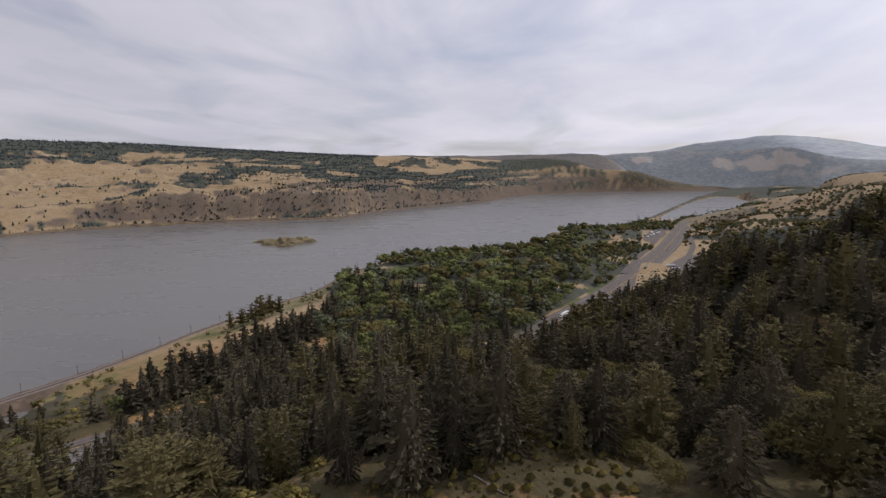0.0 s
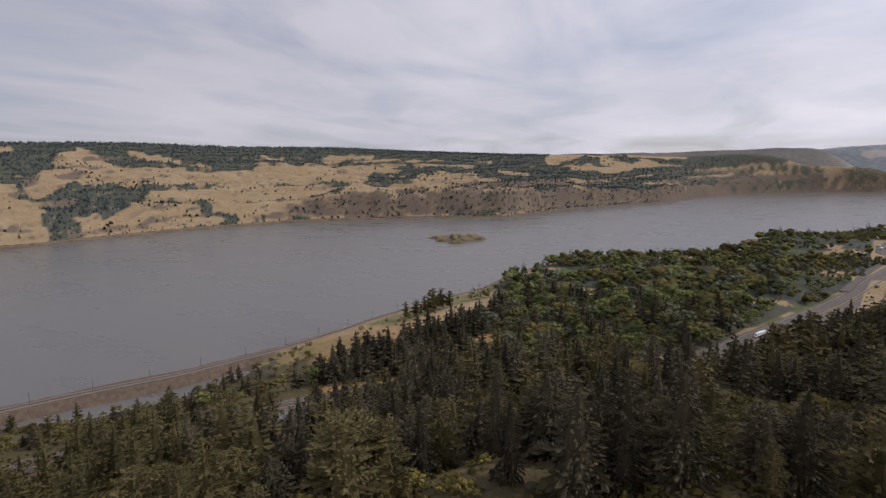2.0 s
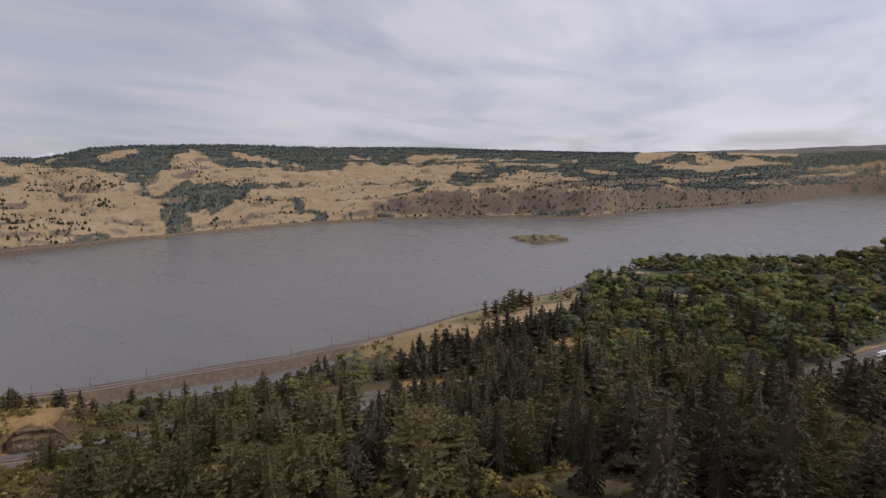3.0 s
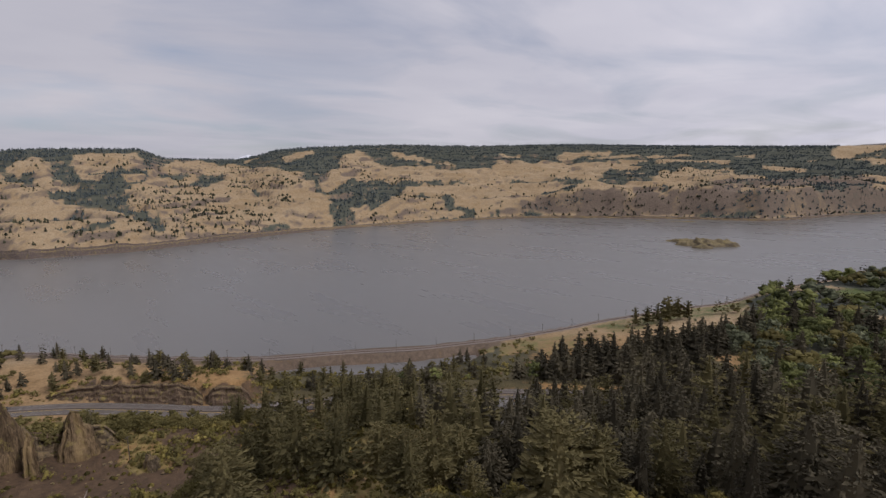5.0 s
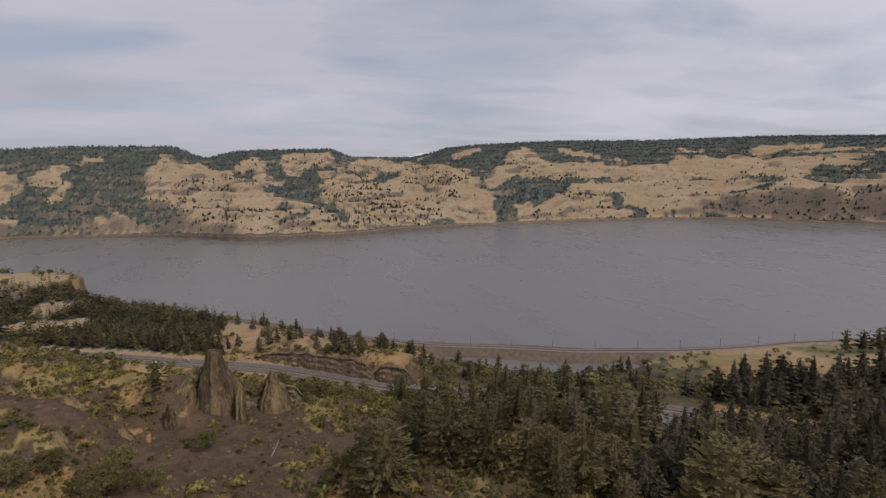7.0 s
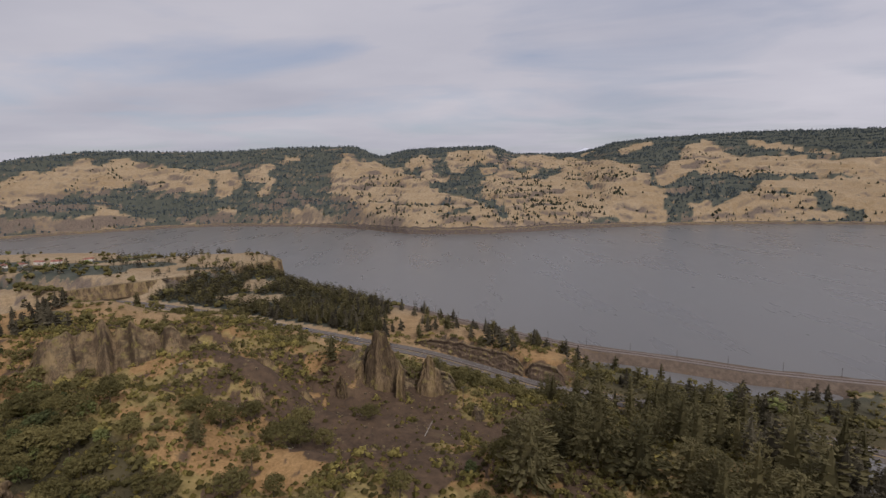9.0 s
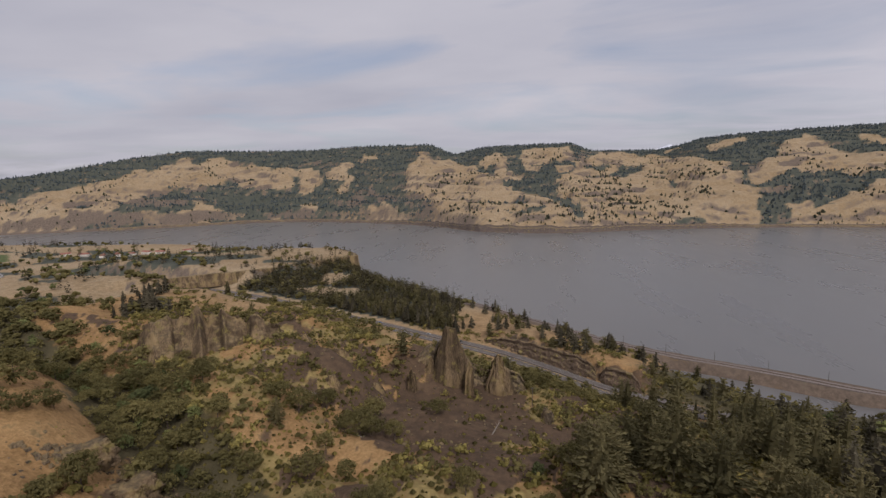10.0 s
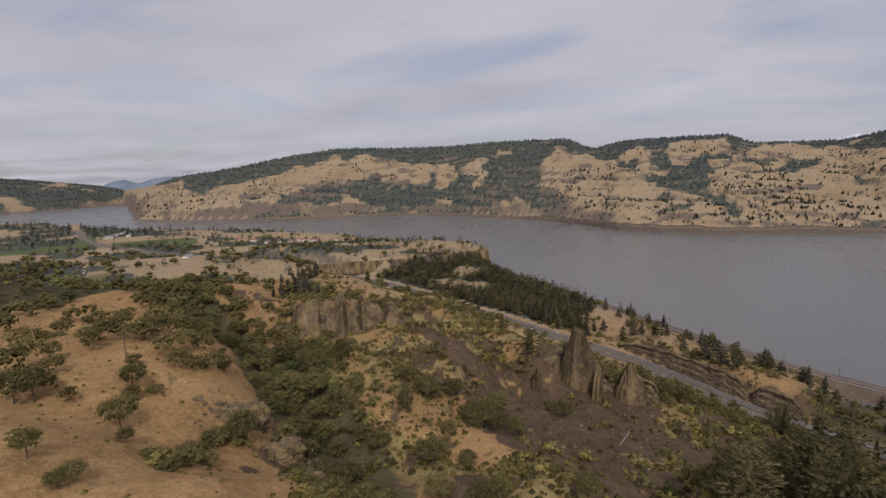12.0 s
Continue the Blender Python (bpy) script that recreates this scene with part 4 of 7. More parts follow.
def cover_of(x, y):
    """Land cover: woodland, rock, green field."""
    b, r = polar(x, y)
    n1, n2 = fbm(x, y, 160, 5), fbm(x + 4000, y, 60, 4)
    north, s = is_north(b, r), north_share(b, r)
    wood_s = smooth(0.45, 0.7, forest_density(x, y, b, r)) * smooth(86, 104, r + 12 * n2)
    q = ground_height(x, y) / 30.0 + 1.4 * fbm(x, y, 420, 4)
    q = q - np.floor(q)
    ledge = smooth(0.30, 0.38, q) * smooth(0.56, 0.46, q) * smooth(0.0, 0.2, fbm(x, y, 190, 5) - 0.02) * smooth(50, 60, b)
    plots = smooth(145.9, 146.5, b) * smooth(1360, 1385, r) * smooth(1690, 1660, r) + smooth(137.3, 137.9, b) * smooth(145.3, 144.8, b) * smooth(1320, 1340, r) * smooth(1490, 1465, r) + 0.6 * smooth(144.5, 146, b) * smooth(152, 150, b) * smooth(690, 720, r) * smooth(830, 800, r)
    field = plots + 0.8 * smooth(1000, 1080, r) * smooth(116, 119, b) * smooth(135, 132, b) * smooth(1180, 1100, r) + 0.62 * smooth(30, 36, near_shore(b) - r) * smooth(150, 100, near_shore(b) - r) * smooth(17, 20, b) * smooth(52, 46, b) * smooth(-0.9, -0.1, n2) * 0.75
    broken = fbm(x, y, 260, 6, 0.6)
    mid_wood = 0.25 * smooth(0.05, 0.18, broken) * smooth(1000, 1300, r) * smooth(-10, -14, b)
    cliff = smooth(38, 35, b) * smooth(0.006, 0.014, s) * smooth(0.12, 0.085, s) * smooth(0.10, 0.35, fbm(x, y, 70, 5, 0.65) + 0.12 * np.sin(ground_height(x, y) / 5.0))
    bands = 0.9 * smooth(6, 0, b) * smooth(0.02, 0.06, s) * smooth(0.75, 0.5, s) * smooth(-0.35, 0.3, np.sin(ground_height(x, y) / 9.0) + 0.8 * fbm(x, y, 120, 5))
    cliff = np.maximum(cliff, bands)
    massif = mountain_wood(x, y)
    rocky = strokes(b, hill_slope(b, r), ROCK_FACES, 0.1, 0.5) * smooth(-0.45, -0.1, fbm(x, y, 60, 5, 0.6))
    rocky = np.maximum(rocky, 0.85 * strokes(b, hill_slope(b, r), LEDGES, 0.08, 0.5))
    far_east = (b < -26.5) & (r > 4650)
    # near glades get part woodland floor, a darker colour standing for their shade
    wood_s = np.maximum.reduce([wood_s, 0.75 * smooth(38, 43, b) * smooth(76, 72, b) * smooth(7, 11, highway_offset(b, r)) * smooth(78, 90, near_shore(b) - r), 0.75 * smooth(38, 43, b) * smooth(74, 71, b) * smooth(-8, -12, highway_offset(b, r)) * smooth(220, 300, r), 0.6 * smooth(50, 46, b) * smooth(-16, -12, b) * smooth(140, 125, r), mid_wood, 0.42 * smooth(-15.5, -16.5, b) * smooth(1450, 1600, r) * smooth(-26, -25, b) * smooth(0, -60, r - lagoon_inner(b))])
    dyke = 0.85 * smooth(-13.5, -15, b) * smooth(-26.5, -26, b) * smooth(-20, 20, r - lagoon_outer(b))
    wood_s = np.maximum(wood_s, dyke)
    brush = smooth(48, 60, b) * smooth(-18, -26, highway_offset(b, r) - 40 * smooth(78, 84, b)) * smooth(132, 126, b + 0.0 * r) * smooth(480, 400, r) * smooth(-0.32, 0.08, fbm(x - 900, y, 24, 5, 0.65))
    meadow = 0.8 * smooth(-13.5, -12, b) * smooth(24, 18, b) * smooth(15, 22, highway_offset(b, r)) * smooth(1500, 1200, r) * smooth(24, 34, near_shore(b) - r) * smooth(-0.2, 0.4, n2)
    field = np.maximum.reduce([field, 0.66 * brush, meadow])
    return np.where(far_east, 0.6 * massif, np.where(north, north_wood(x, y, b, r) * np.interp(b, [-14, -2], [0.55, 1]), wood_s)), np.where(north, np.maximum.reduce([0.8 * ledge, rocky, 0.9 * smooth(24, 14, r - far_shore(b)), cliff]), np.maximum.reduce([0.8 * smooth(54, 44, near_shore(b) - r) * smooth(43, 47, b) * smooth(108, 104, b), 0.7 * smooth(34, 28, near_shore(b) - r) * smooth(8, 14, b) * smooth(108, 104, b), talus(x, y, b, r), 0.85 * smooth(52, 66, b) * smooth(137, 130, b) * smooth(430, 380, r) * smooth(-18, -26, highway_offset(b, r) - 60 * smooth(78, 84, b)) * smooth(0.0, 0.16, fbm(x - 300, y, 20, 5, 0.65) - 0.25 * smooth(118, 128, b))])), np.where(north, 0, field)


fine_b = np.arange(-46, 160, 0.34)
coarse_b = np.arange(160, 313, 3.0)
bearings = np.concatenate([fine_b, coarse_b])
ranges = np.concatenate([[0.02, 20, 40, 55], np.geomspace(65, 1500, 195), np.linspace(1515, 3600, 122), np.linspace(3630, 5900, 62)])
B, R = np.meshgrid(bearings, ranges, indexing="ij")
gx, gy = plan(B, R)
gz = ground_height(gx, gy)
nb, nr = B.shape
idx = np.arange(nb * nr).reshape(nb, nr)
a, bb = idx, np.roll(idx, -1, axis=0)
quads = np.stack([a[:, :-1], a[:, 1:], bb[:, 1:], bb[:, :-1]], -1).reshape(-1, 4)[:, ::-1]
me = sheet("ground", np.stack([gx, gy, gz], -1).reshape(-1, 3), quads, GROUND)
# rock where it is steep
slope = np.hypot(np.gradient(gz, axis=1) / np.gradient(R, axis=1), np.gradient(gz, axis=0) / (np.gradient(B, axis=0) * np.maximum(R, 1) * 0.01745))
wood, rock, field = cover_of(gx, gy)
rock = np.maximum(rock, np.where((B > 131) & (R < 600), 0, 1) * smooth(0.55, 0.95, slope) * smooth(4500, 4200, R) * (0.55 + 0.45 * smooth(-0.2, 0.1, fbm(gx, gy, 90, 5))))
col = me.color_attributes.new("cover", "FLOAT_COLOR", "POINT")
col.data.foreach_set("color", np.stack([wood * (1 - 0.8 * (rock > 0.5)), rock, field, smooth(620, 330, R + 90 * fbm(gx, gy, 200, 4) - 200 * smooth(125, 135, B)) * np.ones_like(wood)], -1).astype(np.float32).ravel())
me.polygons.foreach_set("use_smooth", np.ones(len(me.polygons), bool))
ground = tagged(new("ground", me), "dry grass valley sides with woods and dark basalt ledges", "ground", kind="structure")

bm = bmesh.new()
ring = [bm.verts.new((math.cos(t) * 7000, math.sin(t) * 7000, 0)) for t in np.linspace(0, math.tau, 64, endpoint=False)]
bm.faces.new(ring)
me = bpy.data.meshes.new("water")
bm.to_mesh(me)
me.materials.append(WATER)
water = tagged(new("water", me), "wide grey wind-rippled river between dry hills", "river", kind="structure")


# islands and rocks in the river: x, y, half-length, half-width, turn in degrees, height
ISLES = [(-560, 1268, 50, 34, 34, 15.0), (-628, 1298, 58, 14, 16, 6.0), (-545, 1215, 26, 12, 30, 9.0), (-272, 872, 30, 4.5, 20, 1.6), (-905, 1850, 60, 9, 25, 1.5), (-1010, 1800, 45, 7, 15, 1.2), (182, 3233, 70, 9, 78, 2.0)]


def isle_height(x, y):
    z = np.full(x.shape, -2.0)
    for ix, iy, a, w, turn, high in ISLES:
        c, s = math.cos(radians(turn)), math.sin(radians(turn))
        u, v = ((x - ix) * c + (y - iy) * s) / a, (-(x - ix) * s + (y - iy) * c) / w
        q = np.sqrt(u * u + v * v) + 0.45 * fbm(x, y, 34, 5)
        z = np.maximum(z, -2 + (high + 2) * (0.6 * smooth(1.15, 0.8, q) + 0.4 * smooth(0.8, 0.3, q)) * (1 + 0.35 * fbm(x, y, 12, 4)))
    return z


def isle(name, cx, cy, half, step, label):
    xs, ys = np.meshgrid(np.arange(cx - half, cx + half, step), np.arange(cy - half, cy + half, step), indexing="ij")
    zs = isle_height(xs, ys)
    m = np.arange(xs.size).reshape(xs.shape)
    q = np.stack([m[:-1, :-1], m[1:, :-1], m[1:, 1:], m[:-1, 1:]], -1).reshape(-1, 4)
    q = q[(zs.ravel()[q] > -1.9).any(axis=1)]
    me = sheet(name, np.stack([xs, ys, zs], -1).reshape(-1, 3), q, ISLE_ROCK)
    return tagged(new(name, me), label, "island", kind="structure")


isle("island", -590, 1270, 130, 2.5, "low rocky island with dry grass in the river")
isle("shoal", -272, 872, 50, 2.0, "thin dark rock spit off the wooded shore")
isle("bar", 182, 3233, 100, 4.0, "low gravel bar with a dark edge in the river")
isle("reef", -950, 1830, 110, 4.0, "dark flat rocks just above the river")


# ---- far mountains beyond the valley's ends ----
def hazed_slope(name, woods, grass, patch_size):
    """Distant hillside: mottled woods, grass where bare, in tones that include the haze."""
    m, n, l, p = material(name, 1.0, 0.0)
    c = n.new("ShaderNodeTexCoord")
    lie = n.new("ShaderNodeMapping")
    lie.inputs["Scale"].default_value = (0.6, 1.0, 2.2)
    l.new(c.outputs["Object"], lie.inputs["Vector"])
    f1, f2 = noise_node(n, l, 1.0 / patch_size, 7, 0.58, lie.outputs[0]), noise_node(n, l, 9.0 / patch_size, 4, 0.6, lie.outputs[0])
    c = ramp(n, l, f1, [(0.42, woods[0]), (0.55, woods[1]), (0.66, grass)])
    c = blend(n, l, 0.42, c, ramp(n, l, f2, [(0.38, tuple(0.68 * v for v in woods[0])), (0.56, woods[1]), (0.68, grass)]))
    c = blend(n, l, attribute(n, "bare").outputs["Fac"], c, blend(n, l, 0.3, grass, ramp(n, l, f2, [(0.4, woods[0]), (0.6, grass)])))
    l.new(c, p.inputs["Base Color"])
    return m


# distance haze is mixed into these base colours and pales the land
HAZED_EAST = hazed_slope("hazed_eastern_mountain", ((0.36, 0.40, 0.43), (0.42, 0.445, 0.455)), (0.51, 0.49, 0.475), 420.0)
HAZED_FOOTHILL = hazed_slope("hazed_eastern_foothill", ((0.300, 0.332, 0.345), (0.360, 0.385, 0.388)), (0.550, 0.490, 0.435), 200.0)
HAZED_PLAIN = hazed_slope("hazed_pale_plateau", ((0.30, 0.285, 0.27), (0.36, 0.335, 0.305)), (0.40, 0.36, 0.31), 160.0)
HAZED_RIDGE = hazed_slope("haze_blue_ridge", ((0.165, 0.195, 0.235), (0.18, 0.21, 0.25)), (0.20, 0.22, 0.25), 900.0)
SNOW = plain("old_snow", (0.48, 0.50, 0.55), (0.66, 0.67, 0.71), 0.002, 0.7)


def far_range(name, crest, r_foot, r_crest, foot, relief, mat, label, step=0.2, bare=()):
    """A mountain side that rises to a crest given as (bearing, slope up in degrees)."""
    c = np.array(crest, float)
    b = np.arange(c[0, 0], c[-1, 0] + step / 2, step)
    lift = curve_of(crest)(b) + 0.05 * fbm(b * 40, b * 0, 60, 4)
    u = np.linspace(0, 1, 56)
    B, U = np.meshgrid(b, u, indexing="ij")
    far = r_crest(B)
    R = r_foot(B) + (far - r_foot(B)) * U
    x, y = plan(B, R)
    top = EYE_LEVEL + far * np.tan(np.radians(lift))[:, None]
    z = foot + (top - foot) * (0.75 * U + 0.25 * smooth(0, 1, U)) + relief * fbm(x, y, 700, 6, 0.55) * smooth(0, 0.2, U) * smooth(1, 0.75, U)
    m = np.arange(B.size).reshape(B.shape)
    q = np.stack([m[:-1, :-1], m[1:, :-1], m[1:, 1:], m[:-1, 1:]], -1).reshape(-1, 4)
    me = sheet(name, np.stack([x, y, z], -1).reshape(-1, 3), q, mat)
    me.polygons.foreach_set("use_smooth", np.ones(len(me.polygons), bool))
    open_land = strokes(B, np.degrees(np.arctan2(z - EYE_LEVEL, R)), bare, 0.12, 0.45)
    me.attributes.new("bare", "FLOAT", "POINT").data.foreach_set("value", open_land.astype(np.float32).ravel())
    return tagged(new(name, me), label, "mountain", kind="structure")


def east_foot(b):
    return np.interp(b, [-62, -30, -26.5, -24, -19.7, -7], [4500, 4700, 5070, 5070, 4960, 4700])


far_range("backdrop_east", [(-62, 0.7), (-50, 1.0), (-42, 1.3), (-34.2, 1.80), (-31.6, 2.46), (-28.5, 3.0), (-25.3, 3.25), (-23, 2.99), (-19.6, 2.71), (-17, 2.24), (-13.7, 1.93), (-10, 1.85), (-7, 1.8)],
          lambda b: east_foot(b) + 240, lambda b: np.interp(b, [-62, -30, -25, -20, -13, -7], [6000, 6000, 5750, 5480, 5260, 5090]), 6, 40, HAZED_EAST, "broad hazy mountain with woods and pale grass")
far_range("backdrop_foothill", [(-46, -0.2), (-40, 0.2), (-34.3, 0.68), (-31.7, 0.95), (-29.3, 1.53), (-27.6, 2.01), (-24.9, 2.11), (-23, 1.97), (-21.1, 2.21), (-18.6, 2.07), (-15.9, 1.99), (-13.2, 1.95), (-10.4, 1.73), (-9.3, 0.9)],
          lambda b: east_foot(b) + np.interp(b, [-27, -23, -9], [0, 150, 190]), lambda b: east_foot(b) + np.interp(b, [-27, -23, -9], [230, 390, 420]), 6, 30, HAZED_FOOTHILL, "dark hazy wooded foothill with bare tan slopes", 0.12,
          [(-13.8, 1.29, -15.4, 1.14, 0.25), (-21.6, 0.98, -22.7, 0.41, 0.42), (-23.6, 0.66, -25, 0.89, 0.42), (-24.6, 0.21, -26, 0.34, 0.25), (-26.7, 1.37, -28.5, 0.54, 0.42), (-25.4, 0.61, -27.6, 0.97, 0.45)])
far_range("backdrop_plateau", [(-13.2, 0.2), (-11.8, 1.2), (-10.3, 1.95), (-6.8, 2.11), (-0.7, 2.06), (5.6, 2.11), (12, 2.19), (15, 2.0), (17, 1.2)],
          lambda b: np.interp(b, [-12, -7, 0, 18], [5000, 4930, 4900, 4900]), lambda b: np.interp(b, [-12, -7, 0, 18], [5070, 4990, 4950, 4950]), 150, 6, HAZED_PLAIN, "hazy pale dry plateau along the eastern horizon")
far_range("backdrop_west", [(136, 0.0), (138, 0.2), (139.8, 0.28), (140.8, 0.17), (142.3, -0.22), (143.6, 0.08), (144.5, -0.1), (145.5, -0.6), (148, -1.0)], lambda b: 4900.0 + 0 * b, lambda b: 5550.0 + 0 * b, -2, 20, HAZED_RIDGE, "haze-blue distant ridge beyond the river's bend", 0.1)
far_range("snowy_peak", [(70.8, 2.2), (71.6, 2.6), (72.4, 2.86), (73.0, 2.66), (73.7, 2.4), (74.4, 2.0)], lambda b: 4300.0 + 0 * b, lambda b: 4900.0 + 0 * b, 150, 8, SNOW, "small snow-covered peak above the far ridge", 0.1)


# ---- roads, railway, rocks and buildings ----
def part(name, bm, mat, parent=None, label=""):
    """One mesh object out of a bmesh."""
    me = bpy.data.meshes.new(name)
    bm.to_mesh(me)
    bm.free()
    me.materials.append(mat)
    ob = new(name, me)
    ob.parent = parent
    if label:
        ob["label"] = label
    return ob


def box(bm, x0, x1, y0, y1, z0, z1, bevel=0.0, taper=0.0):
    t = taper
    v = [bm.verts.new(p) for p in ((x0, y0, z0), (x1, y0, z0), (x1, y1, z0), (x0, y1, z0), (x0 + t, y0 + t, z1), (x1 - t, y0 + t, z1), (x1 - t, y1 - t, z1), (x0 + t, y1 - t, z1))]
    f = [bm.faces.new([v[i] for i in q]) for q in ((3, 2, 1, 0), (4, 5, 6, 7), (0, 1, 5, 4), (1, 2, 6, 5), (2, 3, 7, 6), (3, 0, 4, 7))]
    if bevel:
        bmesh.ops.bevel(bm, geom=list({e for q in f for e in q.edges}), offset=bevel, segments=1, affect="EDGES")


def tube(bm, p0, p1, w0, w1, sides=8):
    p0, p1 = Vector(p0), Vector(p1)
    q = (p1 - p0).to_track_quat("Z", "Y")
    lo, up = [[bm.verts.new(p + q @ Vector((math.cos(math.tau * i / sides) * w, math.sin(math.tau * i / sides) * w, 0))) for i in range(sides)] for p, w in ((p0, w0), (p1, w1))]
    for i in range(sides):
        bm.faces.new((lo[i], lo[(i + 1) % sides], up[(i + 1) % sides], up[i]))
    bm.faces.new(up)
    bm.faces.new(lo[::-1])


def line_of(range_of, level_of, b0, b1, step):
    """Points along a curve of the plan at even steps, with the way across."""
    b = np.linspace(b0, b1, 3000)
    x, y = plan(b, range_of(b))
    d = np.concatenate([[0], np.cumsum(np.hypot(np.diff(x), np.diff(y)))])
    s = np.arange(0, d[-1], step)
    bb = np.interp(s, d, b)
    x, y = plan(bb, range_of(bb))
    tx, ty = np.gradient(x), np.gradient(y)
    n = np.hypot(tx, ty)
    return x, y, level_of(bb), -ty / n, tx / n, s


def ribbon(name, path, o0, o1, lift, mat, parent=None, thick=0.0, dashes=None):
    """A strip along a path between two offsets across it."""
    x, y, z, nx, ny, s = path
    # the highway narrows west of the rest areas
    wide = np.interp(polar(x, y)[0], [-9, 3, 40], [1.12, 0.76, 0.52]) if o1 - o0 > 20 or max(abs(o0), abs(o1)) > 3 and lift < 0.4 else np.ones(len(x))
    bm = bmesh.new()
    rows = []
    for i in range(len(x)):
        pts = [(x[i] + nx[i] * o * wide[i], y[i] + ny[i] * o * wide[i], z[i] + lift) for o in (o0, o1)]
        if thick:
            pts = [(pts[0][0], pts[0][1], pts[0][2] - thick), *pts, (pts[1][0], pts[1][1], pts[1][2] - thick)]
        rows.append([bm.verts.new(p) for p in pts])
    for i in range(len(rows) - 1):
        if dashes and i % dashes[0] >= dashes[1]:
            continue
        for k in range(len(rows[0]) - 1):
            bm.faces.new((rows[i][k], rows[i][k + 1], rows[i + 1][k + 1], rows[i + 1][k]))
    bmesh.ops.delete(bm, geom=[v for v in bm.verts if not v.link_faces], context="VERTS")
    bmesh.ops.recalc_face_normals(bm, faces=bm.faces)
    return part(name, bm, mat, parent)


hw = line_of(highway_range, highway_level, -19.75, 147.5, 6.0)
road = tagged(ribbon("road", hw, -17.0, 17.0, 0.35, ASPHALT, None, 0.8), "grey four-lane highway between slope and river", "road", kind="structure")
ribbon("median_barrier", hw, -0.35, 0.35, 1.15, GRAVEL, road, 0.8)
for o in (-1.6, 1.6):
    ribbon("yellow_line", hw, o - 0.16, o + 0.16, 0.37, YELLOW_LINE, road)
for o in (-13.6, 13.6):
    ribbon("edge_line", hw, o - 0.16, o + 0.16, 0.37, WHITE_LINE, road)
hd = line_of(highway_range, highway_level, -19.75, 147.5, 3.5)
for o in (-5.6, 5.6, -9.6, 9.6):
    ribbon("lane_line", hd, o - 0.15, o + 0.15, 0.375, WHITE_LINE, road, 0.0, (4, 1))


def strip_between(points, step=6.0):
    """A smooth path through plan points (bearing, range) at ground level."""
    p = np.array([plan(b, r) for b, r in points])
    t = np.arange(len(p))
    u = np.linspace(0, len(p) - 1, 60)
    x, y = curve_of(np.column_stack([t, p[:, 0]]))(u), curve_of(np.column_stack([t, p[:, 1]]))(u)
    tx, ty = np.gradient(x), np.gradient(y)
    n = np.hypot(tx, ty)
    return x, y, np.full(60, 24.0), -ty / n, tx / n, u


tagged(ribbon("slip_road", strip_between([(-19.0, 1560), (-19.5, 1300), (-19.9, 1130), (-19.6, 1010), (-19.0, 900)]), -5, 5, 0.42, ASPHALT, None, 0.7), "asphalt slip road curving into a rest area", "road", kind="structure")
tagged(ribbon("slip_road", strip_between([(-17.3, 1500), (-16.9, 1330), (-16.0, 1130), (-14.6, 940), (-13.3, 790)]), -5, 5, 0.42, ASPHALT, None, 0.7), "asphalt slip road beside the highway", "road", kind="structure")


def lot(points, label):
    bm = bmesh.new()
    v = [bm.verts.new((*plan(b, r), 24.46)) for b, r in points]
    f = bm.faces.new(v)
    q = bmesh.ops.extrude_face_region(bm, geom=[f])
    bmesh.ops.translate(bm, vec=(0, 0, -0.8), verts=[e for e in q["geom"] if isinstance(e, bmesh.types.BMVert)])
    bmesh.ops.recalc_face_normals(bm, faces=bm.faces)
    return tagged(part("parking_lot", bm, ASPHALT), label, "parking lot", kind="structure")


lot([(-17.7, 890), (-18.4, 778), (-20.7, 800), (-21.0, 960), (-20.3, 1010), (-19.2, 990)], "grey asphalt rest area with parked trucks")
lot([(-14.9, 1200), (-16.1, 1160), (-17.4, 1330), (-17.0, 1440), (-15.8, 1400)], "asphalt truck stop with parked lorries")

# railway and road along the far bank
fr = line_of(lambda b: far_shore(b) + 17.5, lambda b: np.full(np.shape(b), 8.0), 14, 132, 14.0)
tagged(ribbon("far_railway_bed", fr, -4.0, 4.0, 0.9, GRAVEL, None, 1.4), "grey gravel railway bank below the far hills", "railway", kind="structure")

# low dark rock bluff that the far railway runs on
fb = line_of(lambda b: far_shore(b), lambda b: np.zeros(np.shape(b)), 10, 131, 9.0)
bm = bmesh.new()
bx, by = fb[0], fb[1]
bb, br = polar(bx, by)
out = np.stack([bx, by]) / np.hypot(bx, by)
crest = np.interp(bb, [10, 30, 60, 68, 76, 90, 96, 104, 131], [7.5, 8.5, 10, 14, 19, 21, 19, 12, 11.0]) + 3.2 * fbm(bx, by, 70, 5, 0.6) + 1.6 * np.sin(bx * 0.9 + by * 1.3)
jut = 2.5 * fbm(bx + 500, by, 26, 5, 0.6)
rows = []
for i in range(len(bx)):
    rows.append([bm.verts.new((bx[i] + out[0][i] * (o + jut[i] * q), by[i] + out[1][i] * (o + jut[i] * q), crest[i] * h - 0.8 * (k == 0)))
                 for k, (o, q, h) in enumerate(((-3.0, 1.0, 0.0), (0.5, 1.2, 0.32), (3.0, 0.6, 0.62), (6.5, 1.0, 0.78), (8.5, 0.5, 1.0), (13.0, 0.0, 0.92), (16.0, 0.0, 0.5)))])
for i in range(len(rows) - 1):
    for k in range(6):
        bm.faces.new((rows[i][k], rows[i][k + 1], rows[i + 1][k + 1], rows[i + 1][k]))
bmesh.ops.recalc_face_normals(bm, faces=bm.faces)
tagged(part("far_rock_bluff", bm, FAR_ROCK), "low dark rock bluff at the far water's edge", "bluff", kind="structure")

